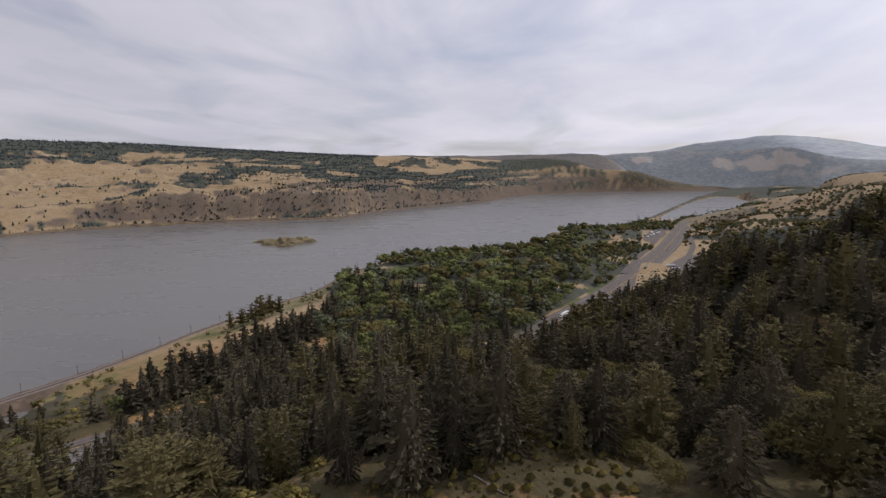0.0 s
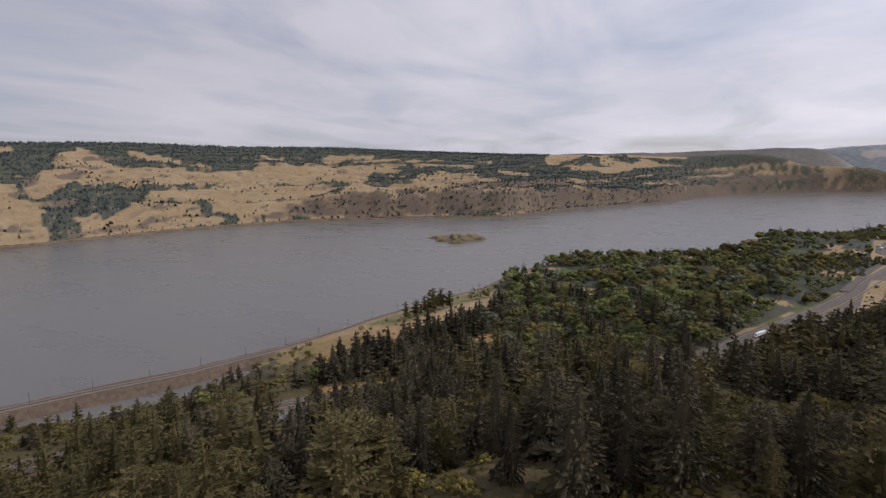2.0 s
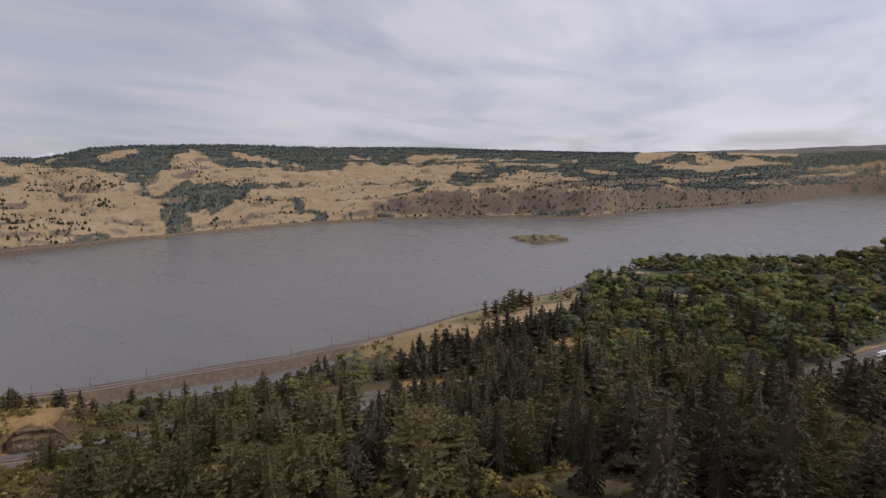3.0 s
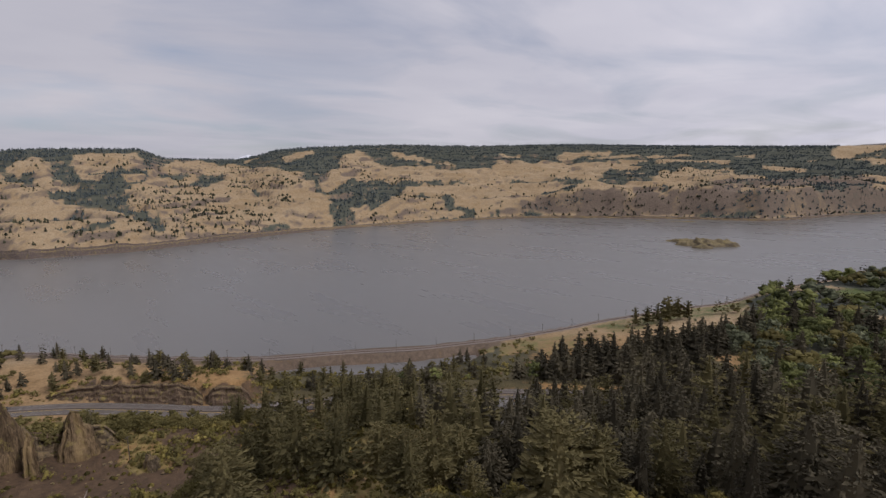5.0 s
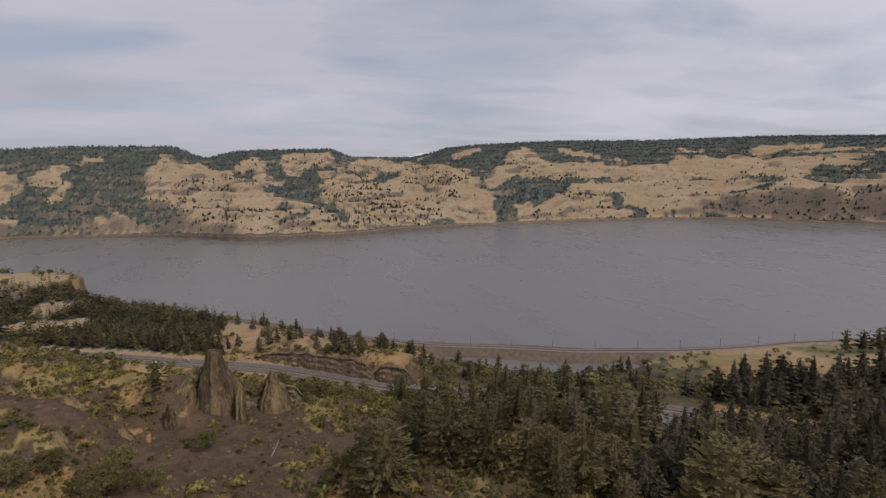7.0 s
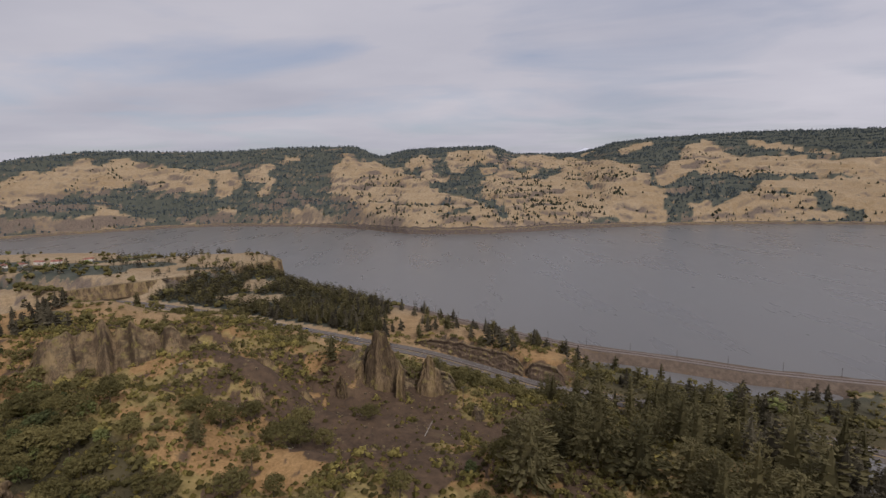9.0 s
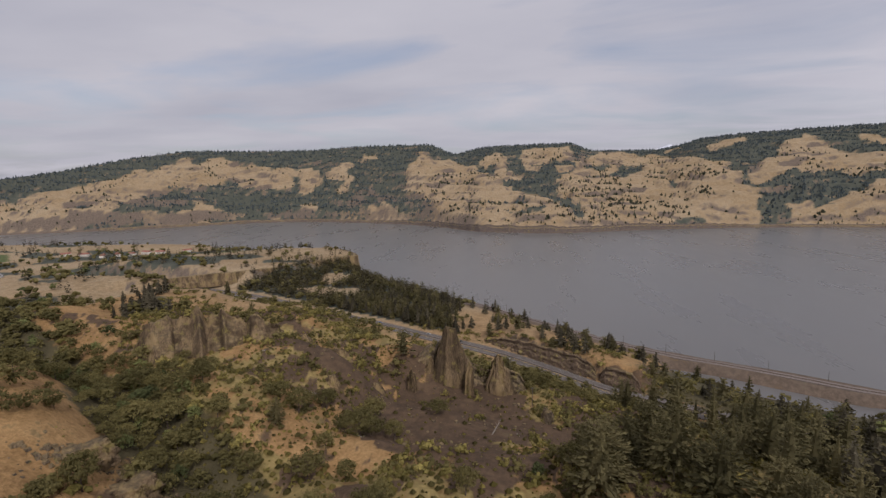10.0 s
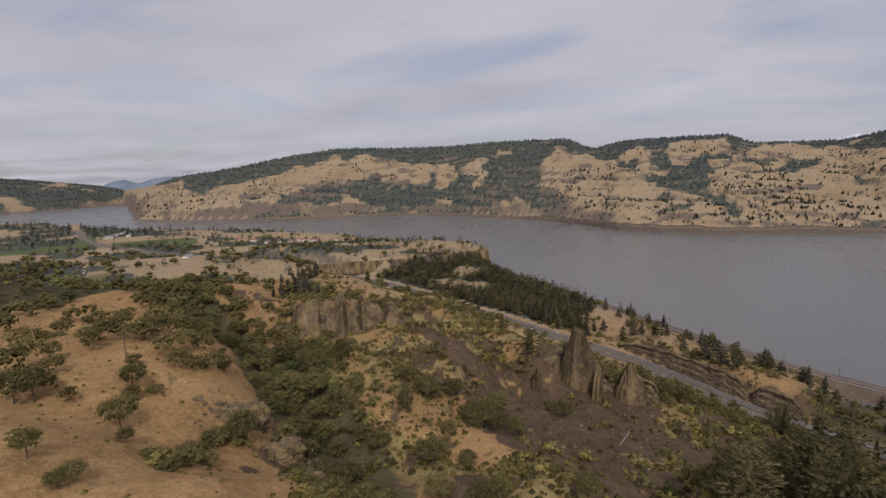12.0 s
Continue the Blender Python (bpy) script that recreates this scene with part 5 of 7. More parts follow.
# railway along the water
rail_range = lambda b: near_shore(b) - 24.0
rw = line_of(rail_range, lambda b: np.full(np.shape(b), 7.0), 12, 118, 6.0)
bed = tagged(ribbon("railway_bed", rw, -4.5, 4.5, 0.55, GRAVEL, None, 1.6), "brown gravel railway bank along the river", "railway", kind="structure")
for o in (-0.72, 0.72):
    ribbon("rail", rw, o - 0.06, o + 0.06, 0.85, STEEL, bed, 0.25)
rs = line_of(rail_range, lambda b: np.full(np.shape(b), 7.0), 12, 118, 2.4)
bm = bmesh.new()
for i in range(len(rs[0])):
    x, y, z, nx, ny = (float(q[i]) for q in rs[:5])
    c = [(x + nx * o + ny * w, y + ny * o - nx * w, z + h) for h in (0.5, 0.66) for o, w in ((-1.4, -0.3), (1.4, -0.3), (1.4, 0.3), (-1.4, 0.3))]
    v = [bm.verts.new(q) for q in c]
    for q in ((4, 5, 6, 7), (0, 1, 5, 4), (1, 2, 6, 5), (2, 3, 7, 6), (3, 0, 4, 7)):
        bm.faces.new([v[k] for k in q])
tagged(part("sleepers", bm, TIMBER, bed), kind="stuff")


def pole(high, arms):
    base = new("utility_pole")
    bm = bmesh.new()
    tube(bm, (0, 0, -0.8), (0, 0, high), 0.19, 0.12)
    part("post", bm, TIMBER, base)
    for k in range(arms):
        bm = bmesh.new()
        box(bm, -1.3, 1.3, -0.08, 0.08, high - 0.6 - k * 0.8, high - 0.42 - k * 0.8, 0.01)
        cross = part("crossarm", bm, TIMBER, base)
        for o in (-1.1, -0.5, 0.5, 1.1):
            bm = bmesh.new()
            tube(bm, (o, 0, high - 0.42 - k * 0.8), (o, 0, high - 0.2 - k * 0.8), 0.06, 0.04, 6)
            part("insulator", bm, CONCRETE, cross)
    return base


first = tagged(pole(8.6, 2), "dark wooden line pole beside the railway", "pole", "line poles along the railway")
rp = line_of(lambda b: near_shore(b) - 17.5, lambda b: 6.9 + 0 * b, 13, 104, 41.0)
for i in range(len(rp[0])):
    m = pose(rp[0][i], rp[1][i], float(ground_height(rp[0][i], rp[1][i])), 0, 0, math.degrees(math.atan2(rp[4][i], rp[3][i])))
    if i == 0:
        first.matrix_world = m
    else:
        copy_thing(first, m)
for i, (b, r, high) in enumerate(((145.0, 181, 11.0), (85.8, 252, 11.5), (140.6, 330, 11.0))):
    p = tagged(pole(high, 1), "brown wooden power pole on the dry hillside", "pole", "power poles")
    x, y = plan(b, r)
    p.matrix_world = pose(x, y, float(ground_height(x, y)), 0, 0, b + 40)


# ---- basalt: spires, crags, walls ----
def crag(name, b, r, wide, deep, high, turn, seed, label, flat_top=0.5, sink=5.0, lean=0.0, mat=None):
    """A craggy rock with fins, upright columns and ledges."""
    g = np.random.default_rng(seed)
    sides, levels = 72, 24
    ang = np.arange(sides) / sides * math.tau
    fins = sum(g.uniform(0.6, 1) / k * np.cos(k * ang + g.uniform(0, 6.28)) for k in (2, 3, 5, 7, 11))
    fins = (fins - fins.min()) / (fins.max() - fins.min())
    column = np.repeat(g.random(sides // 2), 2)
    verts, quads = [], []
    for k in range(levels + 1):
        u = k / levels
        body = (1 - u) ** 0.8 * (1 - flat_top) + flat_top
        step = 0.06 * (math.floor(5 * u + 0.5 * math.sin(9 * u)) - 5 * u)
        for i in range(sides):
            a = ang[i]
            lump = float(value_noise(np.array(3.2 * math.cos(a) + seed * 7.1 + 2.0 * u), np.array(3.2 * math.sin(a) + 4.5 * u + seed)) + 0.5 * value_noise(np.array(8 * math.cos(a) + 6 * u), np.array(8 * math.sin(a) + 11 * u + seed))) - 0.75
            q = (body - step) * (0.62 + 0.42 * fins[i] * (0.7 + 0.3 * u) + 0.22 * column[i] + 0.34 * lump) + g.uniform(-0.05, 0.05)
            top = u * high * (0.55 + 0.33 * fins[i] ** 1.5 + 0.16 * column[i])
            verts.append((math.cos(a) * wide * q + lean * u * high, math.sin(a) * deep * q, -sink + u * sink + top))
    for k in range(levels):
        for i in range(sides):
            j = (i + 1) % sides
            quads.append((k * sides + i, k * sides + j, (k + 1) * sides + j, (k + 1) * sides + i))
    last = levels * sides
    tops = np.array(verts[last:])
    mid = tops.mean(axis=0) + (0, 0, high * 0.08)
    inner = len(verts)
    for i in range(sides):
        verts.append(tuple(tops[i] * 0.45 + mid * 0.55 + (0, 0, g.uniform(-0.02, 0.05) * high)))
    for i in range(sides):
        j = (i + 1) % sides
        quads.append((last + i, last + j, inner + j, inner + i))
    for i in range(0, sides, 2):
        j, m = (i + 1) % sides, (i + 2) % sides
        quads.append((inner + i, inner + j, inner + m, len(verts)))
    verts.append(tuple(mid))
    me = sheet(name, verts, quads, mat or BASALT)
    x, y = plan(b, r)
    ob = tagged(new(name, me), label, "rock")
    ob.matrix_world = pose(x, y, float(ground_height(x, y)), 0, 0, turn)
    return ob


def ridged(g, s, size):
    """Sharp-edged noise from 0 to 1 along a line."""
    knots = np.arange(s[0] - 2 * size, s[-1] + 3 * size, size)
    knots = knots + g.uniform(-0.35, 0.35, len(knots)) * size
    return np.interp(s, knots, g.random(len(knots)))


def rock_comb(name, pts, label, seed, fin=6.0, lean=9.0, jag=3.5, mat=None):
    """A jagged comb of rock along plan points (bearing, range, foot, top) in falling order of bearing, with fins and gullies on the face that looks to the middle of the plan."""
    g = np.random.default_rng(seed)
    p = np.array([(*plan(b, r), z0, z1) for b, r, z0, z1 in pts], float)
    d = np.concatenate([[0], np.cumsum(np.hypot(np.diff(p[:, 0]), np.diff(p[:, 1])))])
    s = np.arange(0, d[-1], 0.65)
    x, y, z0, z1 = (np.interp(s, d, p[:, k]) for k in range(4))
    away = np.hypot(x, y)
    ox, oy = -x / away, -y / away
    rib = 0.6 * ridged(g, s, 9.0) + 0.4 * ridged(g, s, 4.2)
    rib = np.clip((rib - 0.25) / 0.5, 0, 1)
    ledge = ridged(g, s, 6.0)
    rise = np.clip((z1 - z0) / 18.0, 0.15, 1.2)
    z1 = z1 + rise * jag * (0.8 * ridged(g, s, 5.0) + 0.6 * ridged(g, s, 2.1) + 1.6 * rib - 1.6)
    column = 0.6 * np.repeat(g.random(len(s) // 3 + 1), 3)[:len(s)] + 0.4 * g.random(len(s))
    rows, levels = [], 22
    for k in range(levels + 1):
        u = k / levels
        crumble = ridged(g, s, 3.0) - 0.5
        out = lean * rise * (1 - u) ** 1.6 + fin * rise * (rib - 0.3) * (1.1 - u) ** 0.5 + 1.6 * column * (0.4 + 0.6 * (1 - u)) + 1.4 * crumble - 1.6 * (u > 0.30 + 0.3 * ledge) - 1.5 * (u > 0.62 + 0.25 * ledge)
        rows.append(np.stack([x + ox * out, y + oy * out, z0 - 3 + (z1 - z0 + 3) * u + 0.5 * crumble * (0 < k < levels)], -1))
    for back, fall in ((1.6, 0.12), (4.5, 0.35), (9.0, 0.72), (15.0, 1.1)):
        q = back * (0.7 + 0.6 * ridged(g, s, 4.0))
        rows.append(np.stack([x - ox * q, y - oy * q, z1 - fall * (z1 - z0) - 0.3 - 2.0 * (fall > 1)], -1))
    v = np.concatenate(rows)
    m = np.arange(len(v)).reshape(len(rows), len(s))
    q = np.stack([m[:-1, :-1], m[:-1, 1:], m[1:, 1:], m[1:, :-1]], -1).reshape(-1, 4)
    return tagged(new(name, sheet(name, v, q, mat or BASALT)), label, "rock")


def column_tower(name, r, foot, crest, deep, seed, label):
    """A solid tower of worn columns; crest gives (bearing, top) across it, at range r."""
    g = np.random.default_rng(seed)
    cb, cz = np.array(crest)[::-1].T
    fine_cb = np.linspace(cb[0] - 0.25, cb[-1] + 0.25, 300)
    line = np.interp(fine_cb, np.concatenate([[cb[0] - 0.25], cb, [cb[-1] + 0.25]]), np.concatenate([[foot - 4], cz, [foot - 4]]))
    line = line + 1.3 * (ridged(g, fine_cb, 0.3) - 0.5)
    top, n = float(line.max()) - 0.05, 60
    turn = np.linspace(0, math.tau, n, endpoint=False)
    column = np.repeat(g.random(n // 3), 3) + 0.35 * g.random(n)
    crack = np.where(np.arange(n) % 6 == 0, -1.0, 0.0)
    broken = np.repeat(g.uniform(0.25, 1.0, (2, n // 3)), 3, axis=1)
    rows, full = [], None
    for u in np.linspace(0, 1, 30):
        z = foot + (top - foot) * u
        on = fine_cb[line >= z]
        b0, b1 = on.min(), on.max()
        half = math.radians(b1 - b0) * r / 2
        full = full or half
        cx, cy = plan((b0 + b1) / 2, r)
        ax, ay = cy / r, -cx / r
        thick = deep * 0.5 * (0.35 + 0.65 * half / full)
        step = 0.5 * (g.random(n) - 0.5) + 1.0 * (column - 0.3) + crack - 0.8 * (u > broken[0]) - 0.7 * (u > broken[1])
        grow = np.minimum(1.0, half / 2.0) * step
        q = (half + grow) * np.sign(np.cos(turn)) * np.abs(np.cos(turn)) ** 0.65
        d = (thick + grow) * np.sign(np.sin(turn)) * np.abs(np.sin(turn)) ** 0.65
        rows.append(np.stack([cx + ax * q - ay * d, cy + ay * q + ax * d, z + 0.8 * (np.repeat(g.random(n // 3), 3) - 0.5) * (u < 1)], -1))
    rows.append(np.repeat(rows[-1].mean(0)[None], n, 0) + (0, 0, 0.3))
    v = np.concatenate(rows)
    m = np.arange(len(v)).reshape(len(rows), n)
    nxt = np.roll(m, -1, axis=1)
    q = np.stack([m[:-1], nxt[:-1], nxt[1:], m[1:]], -1).reshape(-1, 4)
    return tagged(new(name, sheet(name, v, q, WEATHERED)), label, "rock")


# crest of the spires above the scree, pinnacle by pinnacle
rock_comb("rock_ridge", [(99.6, 276, 66, 73), (98.4, 276, 64, 80), (97.4, 276, 62, 81), (97.0, 276, 60, 85), (95.9, 276, 59, 87), (95.0, 276, 58, 85), (94.7, 276, 58, 80), (94.4, 276, 58, 73), (93.6, 275, 58, 76), (92.9, 275, 58, 68), (91.6, 275, 58, 63), (90.9, 276, 57, 66), (90.6, 276, 57, 70), (89.9, 276, 57, 72), (89.2, 276, 57, 71), (88.5, 276, 57, 66), (87.6, 275, 56, 64), (86.4, 274, 55, 56)],
          "jagged brown basalt spires with lichen above a scree fan", 1, 10.0, 6.0, 4.0)
column_tower("rock_spire", 270, 52, [(97.7, 64), (97.2, 76), (96.7, 87), (96.5, 92), (95.6, 93), (94.7, 92), (94.5, 87), (94.2, 81), (93.7, 74), (93.4, 64)], 7.0, 3, "blocky brown basalt tower of broken columns with lichen")
column_tower("rock_spire", 262, 52, [(93.7, 68), (93.3, 75.5), (92.9, 72)], 3.2, 4, "slender dark basalt pinnacle before the spires")
column_tower("rock_spire", 270, 52, [(91.2, 60), (90.7, 68), (90.55, 75), (90.0, 77), (89.3, 76), (89.1, 70), (88.6, 67), (88.4, 60), (87.8, 56)], 6.0, 6, "leaning brown basalt tower with worn columns")
column_tower("rock_spire", 260, 54, [(100.7, 67), (100.3, 73), (99.8, 69)], 3.0, 5, "small lichen-covered basalt pinnacle on the scree")
column_tower("rock_spire", 272, 54, [(98.6, 66), (98.1, 74), (97.6, 76)], 4.0, 8, "low stub of broken basalt columns")
crag("rock_outcrop", 84.0, 238, 5.5, 4, 7, 0, 7, "low dark basalt outcrop among brush", 0.5, 4)
rock_comb("crag", [(129.4, 292, 87, 92), (128.2, 288, 87, 101), (126.9, 286, 87, 102), (125.6, 285, 88, 104), (124.4, 284, 88, 107), (122.8, 282, 88, 106), (121.0, 280, 88, 105), (119.4, 277, 88, 105), (118.4, 274, 88, 102), (116.6, 268, 88, 103), (115.2, 264, 88, 101), (113.4, 262, 86, 92), (111.5, 262, 84, 86)],
          "brown rocky crag with grassy ribs above brush", 31, 15.0, 12.0, 6.0, WEATHERED)
CRAG = "brown rocky crag with dry grass on its ledges"
for i, (b, r, wide, high) in enumerate(((112.5, 300, 9, 7), (108.6, 285, 8, 7), (104.4, 250, 6, 5), (109.5, 220, 5, 4))):
    crag("crag", b, r, wide * 1.35, wide * 0.9, high * 1.0, b - 20, 30 + i, CRAG, 0.2, 8, 0.0, WEATHERED)
for i, (b, r, wide, high) in enumerate(((134.6, 158, 8, 3.0), (131.0, 148, 8, 4.5), (129.4, 128, 7, 5.0), (128.6, 112, 6, 4.0))):
    crag("stone_ledge", b, r, wide, wide * 0.7, high, b, 60 + i, "weathered stony rim at the edge of the grass shelf", 0.72, 5, 0.0, WEATHERED)
crag("shore_mesa", -6.1, 1290, 36, 26, 12, 60, 70, "flat-topped dark rock knoll at the water's edge", 0.88, 8)


def rock_wall(name, pts, label, seed, rough=1.6, lean=3.0, mat=None):
    """A columned cliff along plan points (x, y, foot, top), facing the way to the right of its run."""
    g = np.random.default_rng(seed)
    p = np.array(pts, float)
    d = np.concatenate([[0], np.cumsum(np.hypot(np.diff(p[:, 0]), np.diff(p[:, 1])))])
    s = np.arange(0, d[-1], 1.15)
    x, y, z0, z1 = (np.interp(s, d, p[:, k]) for k in range(4))
    tx, ty = np.gradient(x), np.gradient(y)
    n = np.hypot(tx, ty)
    nx, ny = ty / n, -tx / n
    column = g.random(len(s)) * 0.7 + np.repeat(g.random(len(s) // 4 + 1), 4)[:len(s)] * 1.1 + 1.6 * np.interp(s, np.arange(0, d[-1] + 40, 17), g.random(len(np.arange(0, d[-1] + 40, 17))))
    z1 = z1 + 1.6 * np.interp(s, np.arange(0, d[-1] + 40, 9), g.random(len(np.arange(0, d[-1] + 40, 9)))) - 0.8
    rows, levels = [], 9
    for k in range(levels + 1):
        u = k / levels
        out = rough * column * (0.8 + 0.2 * g.random(len(s))) - lean * u - (1.1 if u > 0.55 else 0)
        rows.append(np.stack([x + nx * out, y + ny * out, z0 - 2 + (z1 - z0 + 2) * u + (0.25 * g.random(len(s)) if 0 < k < levels else 0)], -1))
    for back, drop in ((6.0, 0.5), (16.0, 2.5)):
        rows.append(np.stack([x - nx * (lean + back), y - ny * (lean + back), z1 - drop], -1))
    v = np.concatenate(rows)
    m = np.arange(len(v)).reshape(len(rows), len(s))
    q = np.stack([m[:-1, :-1], m[:-1, 1:], m[1:, 1:], m[1:, :-1]], -1).reshape(-1, 4)
    return tagged(new(name, sheet(name, v, q, mat or BASALT)), label, "cliff", kind="structure")


CUT = "dark brown basalt road cut topped with dry grass"
rock_comb("road_cut", [(91.6, 455, 21.5, 23), (90.2, 444, 21.5, 28), (88.6, 434, 21.5, 32), (86.4, 419, 21.5, 34), (84.4, 407, 21.5, 35), (82.6, 398, 21.5, 35), (80.6, 388, 21.5, 35), (79.4, 381, 21.5, 34), (78.7, 378, 21.5, 28)], CUT, 81, 3.0, 3.0, 1.5, CUT_ROCK)
rock_comb("road_cut", [(78.4, 377, 21.5, 26), (77.8, 374, 21.5, 33), (76.4, 370, 21.5, 35), (74.9, 366, 21.5, 35), (74.2, 364, 21.5, 30), (73.8, 362, 21.5, 22.5)], CUT, 82, 3.0, 3.0, 1.5, CUT_ROCK)
rim_b = np.array([127, 124, 121, 118, 114.3, 110.3, 108.3, 107, 106.3])
rim_r = np.array([745, 755, 768, 785, 812, 868, 905, 920, 924])
rim = [(*plan(b, r - 3), float(np.interp(b, [106, 109, 127], [4, 16, 38])), float(np.interp(b, [106, 112, 120, 128], [36, 40, 46, 50]))) for b, r in zip(rim_b, rim_r)]
tip = [(*plan(b, r), 0.0, 36.0) for b, r in ((106.0, 930), (106.2, 950), (106.8, 985), (108.0, 1030), (109.5, 1075))]
rock_wall("terrace_cliff", rim[::-1] and [(q[0], q[1], q[2], q[3]) for q in rim] + tip, "brown basalt cliff that ends the grassy terrace at the river", 83, 2.2, 4.0, WEATHERED)


# ---- buildings ----
def house(w, d, h, rise, wall_mat, roof_mat, label, name="house"):
    base = tagged(new(name), label, "house")
    bm = bmesh.new()
    box(bm, -w / 2, w / 2, -d / 2, d / 2, -1.0, h)
    wall = part("wall", bm, wall_mat, base)
    bm = bmesh.new()
    o = 0.5
    pts = [(-w / 2 - o, -d / 2 - o, h - 0.1), (w / 2 + o, -d / 2 - o, h - 0.1), (w / 2 + o, d / 2 + o, h - 0.1), (-w / 2 - o, d / 2 + o, h - 0.1), (-w / 2 - o, 0, h + rise), (w / 2 + o, 0, h + rise)]
    v = [bm.verts.new(p) for p in pts]
    for q in ((0, 1, 5, 4), (2, 3, 4, 5), (1, 2, 5), (3, 0, 4), (3, 2, 1, 0)):
        bm.faces.new([v[k] for k in q])
    roof = part("roof", bm, roof_mat, base)
    bm = bmesh.new()
    box(bm, w * 0.2, w * 0.2 + 0.7, 0.4, 1.1, h, h + rise + 0.6)
    part("chimney", bm, CONCRETE, roof)
    for side in (-1, 1):
        for k in range(max(2, int(w / 3.5))):
            x = -w / 2 + (k + 0.5) * w / max(2, int(w / 3.5))
            bm = bmesh.new()
            y = side * (d / 2 + 0.02)
            box(bm, x - 0.6, x + 0.6, min(y, y + side * 0.06), max(y, y + side * 0.06), 1.0, 2.1)
            part("window", bm, CAR_GLASS, wall)
    bm = bmesh.new()
    box(bm, w * 0.1, w * 0.1 + 1.0, -d / 2 - 0.08, -d / 2 - 0.01, 0, 2.05)
    part("door", bm, TIMBER, wall)
    return base


def stand(ob, b, r, turn, lift=0.0, z=None):
    x, y = plan(b, r)
    ob.matrix_world = pose(x, y, (float(ground_height(x, y)) if z is None else z) + lift, 0, 0, turn)
    return ob


for b, r, turn, w, d, wm, rm, label in (
        (44.6, 300, 20, 15, 9, CREAM_WALL, ROOF, "cream house with a grey roof among firs"), (46.6, 296, 60, 12, 8, WHITE_PAINT, ROOF, "white house with a grey roof under tall firs"),
        (42.3, 330, -10, 10, 7, CREAM_WALL, ROOF, "small cream outbuilding beside a clearing"), (45.6, 268, 35, 11, 7, WHITE_PAINT, ROOF, "white cottage half hidden by firs"),
        (-4.6, 690, 30, 12, 8, WHITE_PAINT, ROOF, "white house among green trees on the flats"), (-3.2, 655, 80, 11, 7, WHITE_PAINT, ROOF, "white house with grey roof near the highway"),
        (-5.6, 640, 10, 13, 6, CREAM_WALL, WHITE_PAINT, "pale trailer home among green trees"), (-1.8, 705, 50, 10, 7, CREAM_WALL, ROOF, "cream house among green trees on the flats"),
        (138.6, 905, 20, 18, 9, WHITE_PAINT, ROOF, "long white farm building on dry grass"), (147.5, 900, 60, 14, 9, CREAM_WALL, ROOF, "cream farmhouse beside dark trees"),
        (-20.9, 905, 40, 16, 9, WHITE_PAINT, ROOF, "white rest area building beside parked cars"), (-21.6, 850, 10, 12, 8, CREAM_WALL, ROOF, "cream house behind the rest area")):
    stand(house(w, d, 3.2, 2.4, wm, rm, label), b, r, turn)
for i, (b, r) in enumerate(((130.8, 1300), (129.6, 1310), (128.4, 1305), (127.2, 1315), (126.0, 1300), (132.2, 1330), (123.6, 1290), (133.6, 1340), (145.2, 1600), (144.6, 1650), (144.0, 1700), (143.5, 1620))):
    stand(house(18, 10, 5.5, 3.0, CREAM_WALL, RED_ROOF if i < 8 else ROOF, "brown-roofed town house near the river" if i < 8 else "grey-roofed town house beside the highway"), b, r, 30 + 17 * i)


# ---- vehicles ----
def wheel_at(parent, x, y, q):
    bm = bmesh.new()
    tube(bm, (x, y - 0.14, q), (x, y + 0.14, q), q, q, 12)
    tyre = part("wheel", bm, TYRE, parent)
    bm = bmesh.new()
    s = 0.16 if y > 0 else -0.16
    tube(bm, (x, y + min(0, s), q), (x, y + max(0, s), q), q * 0.5, q * 0.5, 10)
    part("rim", bm, CHROME, tyre)


def car(colour, label, tall=1.45):
    base = tagged(new("car"), label, "car")
    bm = bmesh.new()
    box(bm, -2.25, 2.25, -0.9, 0.9, 0.32, 0.88, 0.12)
    part("body", bm, PAINTS[colour], base)
    bm = bmesh.new()
    box(bm, -1.5, 1.1, -0.8, 0.8, 0.88, tall, 0.06, 0.18)
    cabin = part("cabin", bm, CAR_GLASS, base)
    bm = bmesh.new()
    box(bm, -1.15, 0.75, -0.6, 0.6, tall - 0.01, tall + 0.05, 0.02)
    part("roof", bm, PAINTS[colour], cabin)
    for x in (-1.4, 1.4):
        for y in (-0.82, 0.82):
            wheel_at(base, x, y, 0.33)
    return base


def lorry(cab, box_mat, label, length=14.5):
    base = tagged(new("lorry"), label, "truck")
    bm = bmesh.new()
    box(bm, -length, -0.6, -1.28, 1.28, 1.15, 4.0, 0.05)
    part("trailer", bm, box_mat, base)
    bm = bmesh.new()
    box(bm, 0.2, 2.4, -1.2, 1.2, 0.7, 3.7, 0.15, 0.08)
    cabin = part("cab", bm, PAINTS[cab], base)
    bm = bmesh.new()
    box(bm, 2.36, 2.44, -1.0, 1.0, 2.1, 3.0)
    part("windscreen", bm, CAR_GLASS, cabin)
    bm = bmesh.new()
    box(bm, 2.4, 4.0, -1.0, 1.0, 0.7, 1.9, 0.15)
    part("bonnet", bm, PAINTS[cab], cabin)
    bm = bmesh.new()
    box(bm, -length, 3.8, -0.5, 0.5, 0.75, 1.15)
    part("chassis", bm, TYRE, base)
    for x in (3.1, -0.4, -1.5, -length + 1.2, -length + 2.4):
        for y in (-1.1, 1.1):
            wheel_at(base, x, y, 0.5)
    return base


